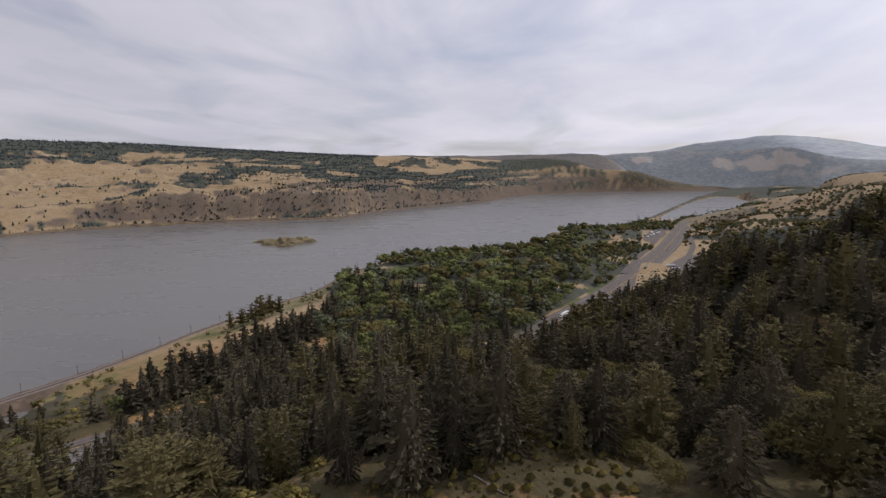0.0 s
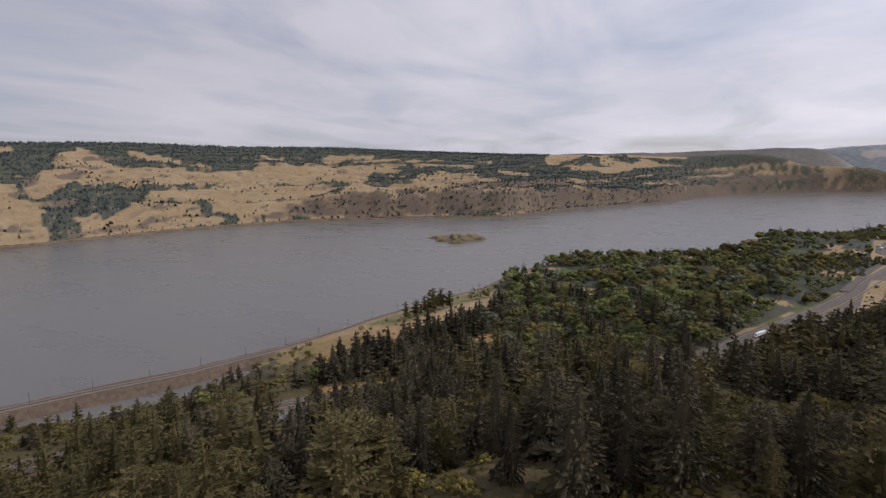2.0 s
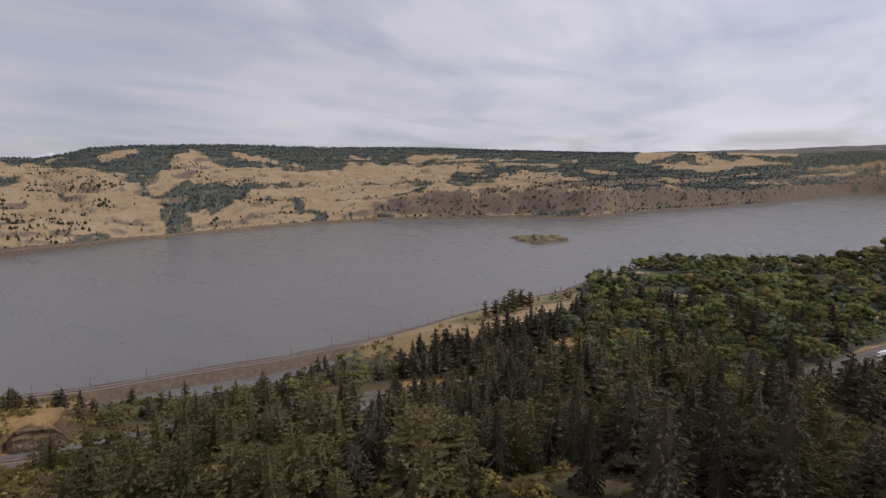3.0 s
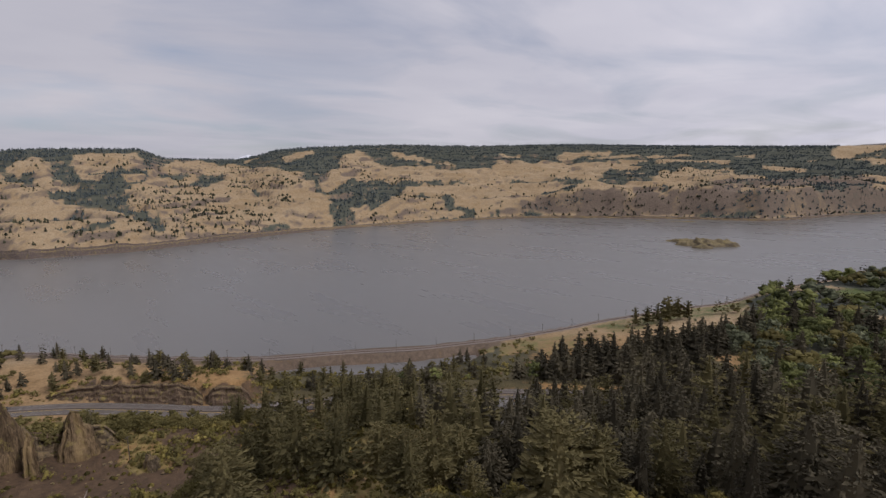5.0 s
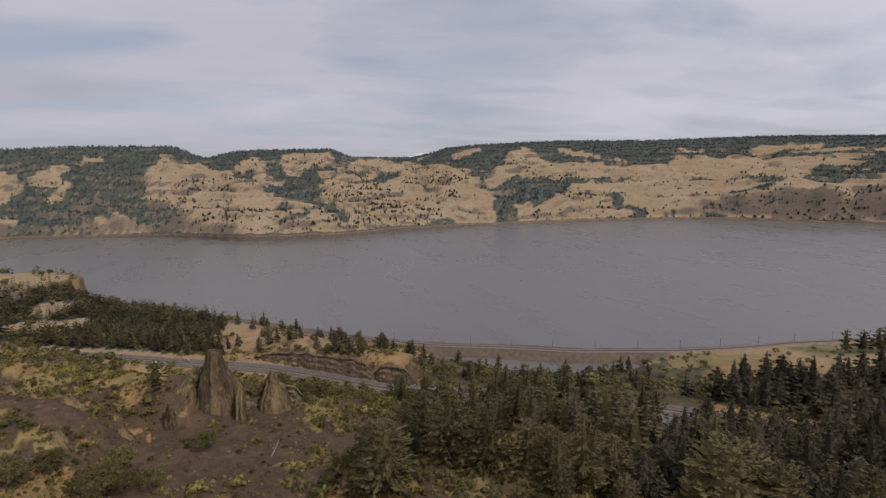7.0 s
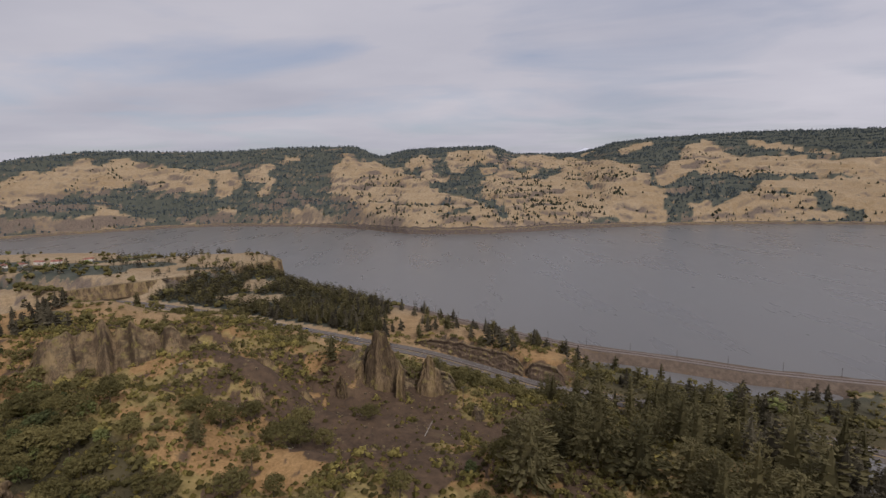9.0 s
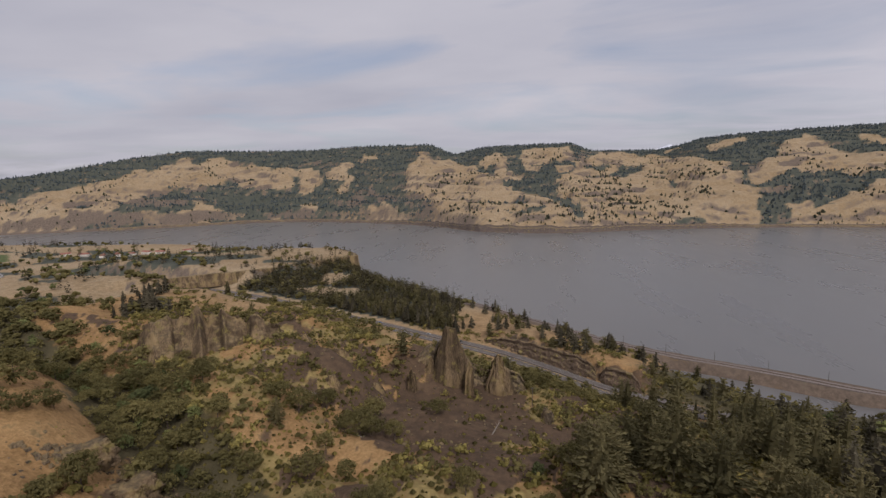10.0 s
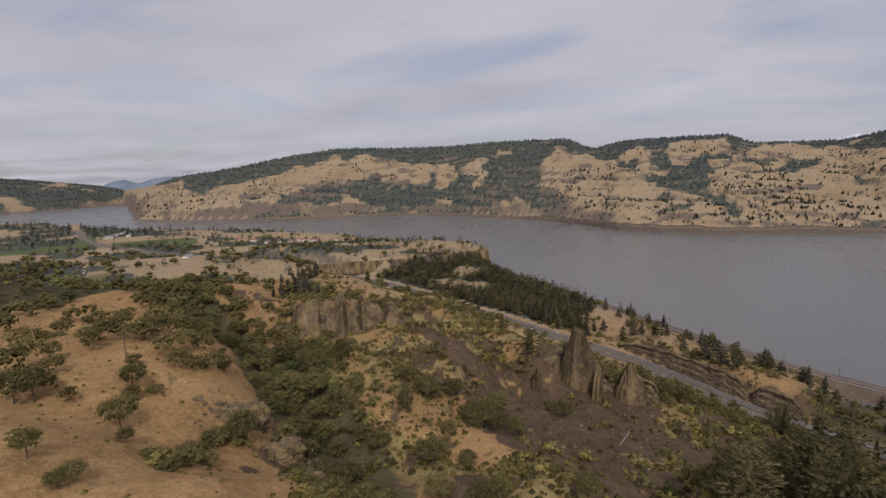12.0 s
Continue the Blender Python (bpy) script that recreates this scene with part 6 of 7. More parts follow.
def on_road(ob, b, off, forward=True):
    q = 0.02
    p0, p1 = np.array(plan(b - q, float(highway_range(b - q)))), np.array(plan(b + q, float(highway_range(b + q))))
    t = (p1 - p0) / np.linalg.norm(p1 - p0)
    c = np.array(plan(b, float(highway_range(b)))) + np.array((-t[1], t[0])) * off
    turn = math.degrees(math.atan2(t[1], t[0])) + (0 if forward else 180)
    ob.matrix_world = pose(c[0], c[1], float(highway_level(b)) + 0.36, 0, 0, turn)


on_road(lorry("white", PAINTS["white"], "white semi truck driving on the highway"), -7.3, -5.0)
on_road(lorry("green", PAINTS["green"], "dark green truck driving on the highway", 9), -15.2, 5.0, False)
for b, off, col, fw in ((-13.0, 8.5, "white", False), (-16.5, -5, "silver", True), (-16.9, -8.5, "white", True), (-17.2, 5, "black", False), (-18.1, 8.5, "red", False), (-18.6, -5, "white", True), (-11.2, 5, "silver", False),
                        (100.6, 5.2, "white", True), (98.6, -5.2, "silver", False), (106.8, 5.2, "white", True), (104.2, -5.0, "blue", False), (88.4, 5, "silver", True), (94.8, -5, "black", False), (146.2, 5, "white", True)):
    on_road(car(col, col + " car driving on the highway"), b, off, fw)
for i, (b, r, turn) in enumerate(((-18.3, 870, 10), (-18.7, 840, 8), (-15.6, 1250, 60), (-15.9, 1275, 62), (-16.2, 1300, 60), (-16.5, 1325, 61), (-16.7, 1350, 60), (-15.4, 1290, 55), (-16.0, 1345, 58))):
    stand(lorry("white" if i % 3 else "silver", PAINTS["white"] if i % 2 == 0 else PAINTS["silver"], "white semi truck parked in the rest area", 13 if i < 2 else 11), b, r, turn, 0, 24.47)
for i, (b, r) in enumerate(((-19.9, 960), (-20.1, 940), (-20.2, 920), (-20.3, 900), (-20.4, 880), (-20.4, 860), (-20.4, 840), (-19.3, 800), (-19.7, 812), (-16.6, 1400), (-16.9, 1410), (-15.2, 1225))):
    col = ("white", "silver", "black", "red", "blue")[i % 5]
    stand(car(col, col + " car parked in the rest area"), b, r, 100 + 3 * i, 0, 24.47)
for i, (b, r) in enumerate(((44.0, 318), (44.5, 316), (43.4, 322), (46.0, 312))):
    col = ("white", "silver", "white", "blue")[i]
    stand(car(col, col + " car parked beside the houses"), b, r, 30 * i + 12, 0.05)


# fallen and dead trunks
def fallen(length, thick, seed):
    g = np.random.default_rng(seed)
    base = tagged(new("fallen_log"), "bleached fallen tree trunk on bare ground", "log", "fallen logs")
    bm = bmesh.new()
    tube(bm, (0, 0, thick), (length, 0, thick * 0.8), thick, thick * 0.4, 7)
    trunk = part("trunk", bm, DEADWOOD, base)
    for k in range(5):
        x = length * (0.35 + 0.13 * k)
        bm = bmesh.new()
        tube(bm, (x, 0, thick), (x + 1.0, g.uniform(-1.6, 1.6), thick + g.uniform(0.2, 1.2)), 0.07, 0.02, 5)
        part("branch", bm, DEADWOOD, base)
    return base


for i, (b, r, turn, length) in enumerate(((3.4, 106, -40, 9), (9.0, 108, 20, 8), (14.5, 104, 15, 10), (26, 103, 5, 11), (33, 105, 170, 9), (107.0, 176, 60, 9), (90.5, 200, 165, 14), (87.5, 208, 20, 8), (117, 245, 120, 9), (113, 210, 80, 8), (60, 112, 20, 8))):
    stand(fallen(length, 0.28, i), b, r, turn)


# ---- trees ----
def pad(root, tip, half, thick, rng):
    """A bough's pad of foliage: a flat eight-sided lump from root to tip."""
    root, tip = np.array(root, float), np.array(tip, float)
    way = tip - root
    side = np.cross(way, (0, 0, 1.0))
    side = side / (np.linalg.norm(side) + 1e-6) * half
    mid = root + way * rng.uniform(0.5, 0.7)
    left, right = mid + side * rng.uniform(0.8, 1.2), mid - side * rng.uniform(0.8, 1.2)
    left[2] -= thick * rng.uniform(0, 0.6)
    right[2] -= thick * rng.uniform(0, 0.6)
    top, foot = mid + (0, 0, thick * rng.uniform(0.7, 1.3)), mid - (0, 0, thick * 0.8)
    return [[root, left, tip, top], [root, top, tip, right], [root, foot, tip, left], [root, right, tip, foot]]


def conifer_arrays(rng, wide=0.25, low=0.1, boughs=40, tufts=4, leaf=0.04, blunt=0.8, droop=0.2, fat=0.42, split=1):
    """A conifer crown of unit height: pads of foliage on boughs round a stem, uneven in length, with loose tufts."""
    quads = []
    lop, bias = rng.uniform(0, 6.28), rng.uniform(0.05, 0.22)
    for k in range(boughs):
        u = ((k + rng.uniform(0.0, 1.0)) / boughs) ** 1.1
        a = k * 2.39996 + rng.uniform(-0.5, 0.5)
        reach = wide * max(0.10, (1 - u) ** blunt) * (0.66 + 0.34 * min(1, u * 6)) * (1 + bias * math.cos(a - lop)) * rng.choice((0.72, 0.9, 1.0, 1.08, 1.2))
        out, side = np.array((math.cos(a), math.sin(a), 0)), np.array((-math.sin(a), math.cos(a), 0))
        h = low + (0.96 - low) * u
        fall = (droop - 0.5 * u + rng.uniform(-0.12, 0.12)) * reach
        tip = out * reach + (0, 0, h - fall)
        root = out * reach * 0.12 + (0, 0, h + 0.05 * wide)
        if split == 1:
            quads += pad(root, tip, reach * fat * rng.uniform(0.8, 1.25), (0.16 + 0.10 * rng.random()) * max(reach, 0.4 * wide), rng)
        else:
            for i in range(split):
                f0 = 0.1 + 0.62 * i / (split - 1)
                f1 = min(1.08, f0 + rng.uniform(0.34, 0.5))
                sway = side * reach * rng.normal(0, 0.16) * (0.5 + f0)
                quads += pad(root + (tip - root) * f0 + sway * 0.4, root + (tip - root) * f1 + sway + (0, 0, rng.normal(0, 0.04) * reach), reach * fat * rng.uniform(0.6, 1.0), (0.07 + 0.05 * rng.random()) * max(reach, 0.4 * wide), rng)
        for j in range(tufts):
            f = rng.uniform(0.45, 1.08)
            p = root + (tip - root) * f + side * reach * rng.normal(0, 0.3) * min(1, 1.3 - f) + (0, 0, rng.uniform(-0.05, 0.14) * reach)
            way = out * rng.uniform(0.5, 1.0) + side * rng.normal(0, 0.6) + np.array((0, 0, rng.uniform(-0.4, 0.5)))
            way = way / np.linalg.norm(way)
            t = np.cross(way, (0, 0, 1.0)) + rng.normal(0, 0.3, 3)
            t = t / (np.linalg.norm(t) + 1e-6)
            z = leaf * rng.uniform(0.65, 1.35)
            quads.append([p - way * z, p - t * z * 0.5, p + way * z, p + t * z * 0.5])
    return np.array(quads, float)


def core_arrays(rng, wide, low, sides=6):
    """The shaded middle of a crown, which closes it."""
    quads = []
    rings = [(low, 0.3), (low + 0.12, 0.8), (0.6, 0.5), (0.96, 0.03)]
    for (h0, w0), (h1, w1) in zip(rings, rings[1:]):
        for j in range(sides):
            a0, a1 = math.tau * j / sides, math.tau * (j + 1) / sides
            quads.append([(math.cos(a0) * w0 * wide, math.sin(a0) * w0 * wide, h0), (math.cos(a1) * w0 * wide, math.sin(a1) * w0 * wide, h0),
                          (math.cos(a1) * w1 * wide, math.sin(a1) * w1 * wide, h1), (math.cos(a0) * w1 * wide, math.sin(a0) * w1 * wide, h1)])
    return np.array(quads, float)


def broad_arrays(rng, lumps=9, leaves=8, leaf=0.05, wide=0.42, low=0.25, sides=5, full=0.9):
    """A broad-leaved crown of unit height: overlapping rounded leaf masses over a dome, with loose sprays."""
    quads = []
    for k in range(lumps):
        a = k * 2.39996 + rng.uniform(-0.4, 0.4)
        u = (k + 0.5) / lumps
        q = wide * 0.66 * math.sqrt(max(0.02, 1 - (1.9 * u - 0.8) ** 2)) * rng.uniform(0.75, 1.12)
        size = wide * rng.uniform(0.75, 1.2) * min(0.62, 1.05 / math.sqrt(lumps) + 0.10)
        c = np.array((math.cos(a) * q, math.sin(a) * q, low + size * 0.6 + (0.94 - low - 1.3 * size) * u ** 0.8 + rng.uniform(-0.04, 0.04)))
        z = size * full
        top, foot = c + (rng.normal(0, 0.2) * z, rng.normal(0, 0.2) * z, z * rng.uniform(0.7, 0.95)), c - (0, 0, z * 0.8)
        ring = [c + z * np.array((math.cos(m), math.sin(m), rng.uniform(-0.35, 0.3))) * rng.uniform(0.8, 1.15) for m in np.arange(sides) * math.tau / sides + rng.uniform(0, 1)]
        brow = [p * 0.55 + top * 0.45 + (p - c) * 0.28 + (0, 0, 0.12 * z) for p in ring]
        for i in range(sides):
            j = (i + 1) % sides
            quads.append([top, brow[i], (brow[i] + brow[j]) * 0.5 * 1.0, brow[j]])
            quads.append([brow[i], ring[i], ring[j], brow[j]])
            if i % 2 == 0:
                quads.append([ring[i], foot, ring[(i + 2) % sides], ring[j]])
        for j in range(leaves):
            d = rng.normal(0, 1, 3)
            d[2] = abs(d[2]) - 0.3
            d /= np.linalg.norm(d) + 1e-6
            p = c + d * size * rng.uniform(0.85, 1.12) * (1, 1, 0.85)
            t = np.cross(d, rng.normal(0, 1, 3))
            t /= np.linalg.norm(t) + 1e-6
            s = np.cross(d, t)
            w = leaf * rng.uniform(0.7, 1.35)
            t, s = t + d * rng.uniform(-0.5, 0.5), s + d * rng.uniform(-0.5, 0.5)
            quads.append([p - t * w, p - s * w * 0.8, p + t * w, p + s * w * 0.8])
    return np.array(quads, float)


def far_fir_arrays(rng):
    quads = []
    for h0, h1, w in ((0.02, 1.0, 0.25),):
        for j in range(4):
            a0, a1 = math.tau * j / 4, math.tau * (j + 1) / 4
            k0, k1 = w * rng.uniform(0.8, 1.2), w * rng.uniform(0.8, 1.2)
            quads.append([(math.cos(a0) * k0, math.sin(a0) * k0, h0), (math.cos(a1) * k1, math.sin(a1) * k1, h0), (0.01, 0.01, h1), (-0.01, 0, h1)])
    return np.array(quads, float)


def far_bush_arrays(rng):
    ring = [(math.cos(a) * rng.uniform(0.4, 0.62), math.sin(a) * rng.uniform(0.4, 0.62), rng.uniform(0.25, 0.5)) for a in (0.2, 1.3, 2.6, 3.7, 5.1)]
    top, foot = (0.05, 0, 1.0), (0, 0, -0.1)
    return np.array([[top, ring[i], foot, ring[(i + 1) % 5]] for i in range(5)], float)


def trunk_mesh(name, rng, high, thick, limbs=0, mat=None):
    """A tapered trunk with limbs, in metres."""
    bm = bmesh.new()

    def limb(p0, p1, w0, w1, sides=6):
        p0, p1 = Vector(p0), Vector(p1)
        q = (p1 - p0).to_track_quat("Z", "Y")
        rings = []
        for p, w in ((p0, w0), ((p0 + p1) / 2 + Vector(rng.normal(0, w0 * 0.4, 3)), (w0 + w1) * 0.52), (p1, w1)):
            rings.append([bm.verts.new(p + q @ Vector((math.cos(math.tau * i / sides) * w, math.sin(math.tau * i / sides) * w, 0))) for i in range(sides)])
        for lo, up in zip(rings, rings[1:]):
            for i in range(sides):
                bm.faces.new((lo[i], lo[(i + 1) % sides], up[(i + 1) % sides], up[i]))
        bm.faces.new(rings[-1])

    limb((0, 0, -0.6), (0, 0, high), thick, thick * 0.25)
    for k in range(limbs):
        a, h = rng.uniform(0, math.tau), high * rng.uniform(0.35, 0.85)
        reach = high * rng.uniform(0.25, 0.5)
        limb((0, 0, h), (math.cos(a) * reach, math.sin(a) * reach, h + reach * rng.uniform(0.2, 0.8)), thick * 0.4, thick * 0.08, 5)
    me = bpy.data.meshes.new(name)
    bm.to_mesh(me)
    bm.free()
    me.materials.append(mat or BARK)
    return me


def quad_mesh(name, quads, mat, tint=None):
    v = quads.reshape(-1, 3)
    me = sheet(name, v, np.arange(len(v)).reshape(-1, 4), mat)
    at = me.attributes.new("tint", "FLOAT", "POINT")
    at.data.foreach_set("value", np.full(len(v), 0.0, np.float32) if tint is None else np.asarray(tint, np.float32))
    return me


rng = np.random.default_rng(11)
KINDS = {}    # kind: material, near crowns, trunk meshes, mid crowns, height range, label


def species(kind, mat, near, mid, trunk, label):
    KINDS[kind] = dict(mat=mat, near=[quad_mesh("crown", q, mat) for q in near], mid=mid, trunk=trunk, label=label)


def joined(*arrays):
    return np.concatenate(arrays)


FIR_FORMS = ((0.32, 0.05, 0.72), (0.38, 0.08, 0.62), (0.29, 0.04, 0.78), (0.35, 0.1, 0.56), (0.41, 0.06, 0.66))
PINE_FORMS = ((0.32, 0.10, 0.46), (0.38, 0.14, 0.42), (0.29, 0.06, 0.54), (0.35, 0.16, 0.40), (0.40, 0.08, 0.48))
species("fir_tree", CONIFER,
        [joined(conifer_arrays(rng, w, l, 120, 7, 0.016, bl, 0.32, 0.115, 3), core_arrays(rng, w * 0.5, l, 6)) for w, l, bl in FIR_FORMS],
        ([joined(conifer_arrays(rng, w, l, 54, 3, 0.026, bl, 0.30, 0.22, 2), core_arrays(rng, w * 0.5, l, 5)) for w, l, bl in FIR_FORMS],
         [joined(conifer_arrays(rng, w, l, 32, 1, 0.042, bl, 0.28, 0.38), core_arrays(rng, w * 0.5, l, 4)) for w, l, bl in FIR_FORMS],
         [conifer_arrays(rng, w, l, 17, 0, 0.05, bl, 0.28, 0.48) for w, l, bl in FIR_FORMS[:3]]),
        [trunk_mesh("trunk", rng, 0.9 * 20, 0.30) for _ in range(2)], "dark green dense fir on the forested slope")
species("pine_tree", PINE,
        [joined(conifer_arrays(rng, w, l, 104, 8, 0.017, bl, 0.02, 0.125, 3), core_arrays(rng, w * 0.45, l + 0.05, 6)) for w, l, bl in PINE_FORMS],
        ([joined(conifer_arrays(rng, w, l, 46, 2, 0.026, bl, 0.02, 0.27, 2), core_arrays(rng, w * 0.45, l + 0.05, 5)) for w, l, bl in PINE_FORMS],
         [joined(conifer_arrays(rng, w, l, 28, 1, 0.042, bl, 0.02, 0.38), core_arrays(rng, w * 0.45, l, 4)) for w, l, bl in PINE_FORMS],
         [conifer_arrays(rng, w, l, 16, 0, 0.05, bl, 0.02, 0.48) for w, l, bl in PINE_FORMS[:3]]),
        [trunk_mesh("trunk", rng, 0.92 * 20, 0.28) for _ in range(2)], "olive green open-crowned pine on the dry slope")
species("oak_tree", OAK,
        [broad_arrays(rng, 30, 38, 0.026, w, 0.30, 5, 0.45) for w in (0.62, 0.74, 0.56, 0.68)],
        ([broad_arrays(rng, 13, 19, 0.042, w, 0.2, 4, 0.5) for w in (0.54, 0.64, 0.58, 0.48)],
         [broad_arrays(rng, 9, 6, 0.055, w, 0.18, 4, 0.7) for w in (0.52, 0.62, 0.56, 0.48)],
         [broad_arrays(rng, 4, 0, 0.1, w, 0.15, 4, 1.0) for w in (0.52, 0.60, 0.64)]),
        [trunk_mesh("trunk", rng, 5.0, 0.22, 5) for _ in range(3)], "low spreading oak with dull green leaves")
species("maple_tree", MAPLE,
        [broad_arrays(rng, 26, 30, 0.021, w, 0.16, 5, 0.8) for w in (0.42, 0.48, 0.45)],
        ([broad_arrays(rng, 13, 19, 0.042, w, 0.12, 4, 0.55) for w in (0.44, 0.52, 0.48)],
         [broad_arrays(rng, 11, 9, 0.05, w, 0.1, 4, 0.65) for w in (0.48, 0.58, 0.52, 0.44)],
         [broad_arrays(rng, 6, 4, 0.09, w, 0.1, 4, 0.8) for w in (0.50, 0.60, 0.45)]),
        [trunk_mesh("trunk", rng, 6.5, 0.22, 5) for _ in range(2)], "rounded bright green broad-leaved tree")
species("willow_tree", WILLOW, [broad_arrays(rng, 22, 30, 0.022, 0.45, 0.15, 5, 0.8)], ([broad_arrays(rng, 14, 9, 0.034, 0.48, 0.12, 5, 0.85)], [broad_arrays(rng, 10, 9, 0.05, w, 0.1, 4, 0.65) for w in (0.48, 0.55)], [broad_arrays(rng, 6, 1, 0.07, 0.52, 0.1, 4, 1.0)]),
        [trunk_mesh("trunk", rng, 6.0, 0.22, 5)], "pale grey-green willow among darker trees")

STUFF = {k: [] for k in KINDS}
placed = {k: 0 for k in KINDS}
LABELS = {"fir_tree": "firs of the slope", "pine_tree": "pines of the slope", "oak_tree": "oaks of the dry slope", "maple_tree": "broad-leaved trees of the slope", "willow_tree": "willows"}


def plant(kind, x, y, z, high, spin, near):
    spec = KINDS[kind]
    if not near or placed[kind] >= 72:
        STUFF[kind].append((x, y, z, high, spin))
        return
    i = placed[kind]
    placed[kind] += 1
    base = new(kind)
    base.empty_display_size = 1
    tagged(base, spec["label"], "tree", LABELS[kind])
    base.matrix_world = pose(x, y, z, 0, 0, math.degrees(spin))
    wide = 1 + 0.18 * math.sin(i * 2.399)
    t = new("trunk", spec["trunk"][i % len(spec["trunk"])])
    c = new("crown", spec["near"][i % len(spec["near"])])
    for ob in (t, c):
        ob.parent = base
    k = high / 20.0 if kind in ("fir_tree", "pine_tree") else high / 9.0
    t.scale = (k, k, k)
    c.scale = (high * wide, high * wide, high)


def scatter(step, b0, b1, r0, r1, seed):
    """Jittered points of a square grid within a sector of the plan."""
    g = np.random.default_rng(seed)
    xs, ys = np.meshgrid(np.arange(-r1, r1, step), np.arange(-r1, r1, step))
    x, y = (xs + g.uniform(-0.45, 0.45, xs.shape) * step).ravel(), (ys + g.uniform(-0.45, 0.45, xs.shape) * step).ravel()
    b, r = polar(x, y)
    keep = (b > b0) & (b < b1) & (r > r0) & (r < r1)
    return x[keep], y[keep], b[keep], r[keep], g


# tall trees, near bank
for step, r0, r1, seed in ((12.2, 84, 330, 3), (12.4, 330, 640, 4), (16.0, 640, 1150, 5), (20.0, 1150, 2700, 6)):
    x, y, b, r, g = scatter(step, -42, 156, r0, r1, seed)
    dens = forest_density(x, y, b, r) * smooth(86, 94, r)
    ok = (g.random(len(x)) < 0.95 * dens) & (r < near_shore(b) - 14)
    # lone trees on open ground
    lone = (~ok) & (g.random(len(x)) < np.interp(b, [-40, 40, 50, 76, 84, 118, 122, 156], [0.05, 0.05, 0.22, 0.24, 0.34, 0.34, 0.12, 0.03]) * np.where((b > 133) & (r < 300), 0, 1) * smooth(-0.25, 0.2, fbm(x, y, 60, 3))) & (r < near_shore(b) - 26) & (clear_of_works(b, r) > 0.9)
    pick = np.nonzero(ok | lone)[0]
    pick = pick[np.argsort(r[pick])]
    x, y, b, r, lone = x[pick], y[pick], b[pick], r[pick], lone[pick]
    z, off = ground_height(x, y), highway_offset(b, r)
    mixn, mix2, u, hh, spin = fbm(x + 50, y, 55, 3), fbm(x - 950, y + 60, 38, 3), g.random(len(x)), g.random(len(x)), g.random(len(x)) * math.tau
    for i in range(len(x)):
        if z[i] < 1.5:
            continue
        over = float(off[i])
        slope_side = over < 0 and b[i] < 80 and r[i] < 760
        if slope_side:
            kind = "oak_tree" if mixn[i] > 0.72 or ((b[i] + 10) / 7) ** 2 + ((r[i] - 240) / 28) ** 2 < 1 - 0.6 * u[i] else ("pine_tree" if b[i] > 70 or (b[i] > 20 and mix2[i] + (b[i] - 42) / 26 > 0.12) or u[i] < 0.3 else "fir_tree")
        elif 42 < b[i] < 60 and over > 0:
            kind = "fir_tree" if u[i] < 0.45 else "pine_tree" if u[i] < 0.6 else "oak_tree" if u[i] < 0.85 else "maple_tree"
        elif b[i] < 60 and over > 0:
            fir_here = smooth(13, 8, abs(b[i] - 31)) * smooth(260, 170, over) + 0.8 * smooth(0.45, 0.55, mixn[i]) + 0.24 + 0.5 * smooth(70, 40, near_shore(b[i]) - r[i]) * (b[i] > 12)
            if b[i] < -9:
                fir_here *= 0.4
            kind = "fir_tree" if u[i] < 0.82 * fir_here else ("maple_tree" if mix2[i] > -0.12 else ("oak_tree" if u[i] < 0.7 else "willow_tree"))
        elif b[i] >= 60 and 0 < over < 320 and b[i] < 122:
            kind = "fir_tree" if u[i] < 0.45 else "pine_tree" if u[i] < 0.75 else "oak_tree"
        elif abs(b[i] - 127.5) < 3 and 370 < r[i] < 520:
            kind = "fir_tree"
        elif b[i] < -9:
            kind = "oak_tree" if u[i] < 0.9 else "fir_tree"
        elif r[i] > 600:
            kind = "fir_tree" if u[i] < (0.95 if r[i] > 1360 and b[i] > 134 else 0.28) else "oak_tree" if u[i] < 0.8 else "maple_tree"
        else:
            kind = "oak_tree" if u[i] < 0.82 else ("pine_tree" if u[i] < 0.92 else "maple_tree")
        if kind in ("fir_tree", "pine_tree"):
            high = 14 + 17 * hh[i]
            if b[i] > 78 or (over > 0 and b[i] > 42):
                high *= 0.6
            if over > 250 and b[i] < 40:
                high *= 0.85
        else:
            high = 5 + 6.5 * hh[i] if (b[i] > 70 or (over > 0 and b[i] > 42)) else 10 + 12 * hh[i]
            if slope_side:
                high = 6 + 5 * hh[i]
            if b[i] < -9 and r[i] > 640:
                high *= 0.6
        if b[i] > 131 and r[i] < 420 and kind != "oak_tree":
            kind, high = "oak_tree", 4 + 4 * hh[i]
        # low growth along the railway
        if 19 < b[i] < 47 and over > 0 and r[i] > stand_edge(b[i]) + 4:
            kind, high = ("oak_tree" if u[i] < 0.85 else "willow_tree"), 2.5 + 4.5 * hh[i] ** 2
        elif 4 < b[i] <= 19 and near_shore(b[i]) - r[i] < 80:
            kind, high = ("oak_tree" if u[i] < 0.5 else "maple_tree"), 5 + 6 * hh[i]
        elif 46 < b[i] < 76 and over > 0 and near_shore(b[i]) - r[i] < 125:
            kind, high = (("oak_tree", 5 + 4 * hh[i]) if u[i] < 0.4 else ("fir_tree" if u[i] < 0.7 else "pine_tree", 8 + 8 * hh[i]))
        elif 19 < b[i] < 42 and over > 0:
            high = min(high, 25)
        plant(kind, x[i], y[i], z[i] - 0.15, high, spin[i], r[i] < 230)


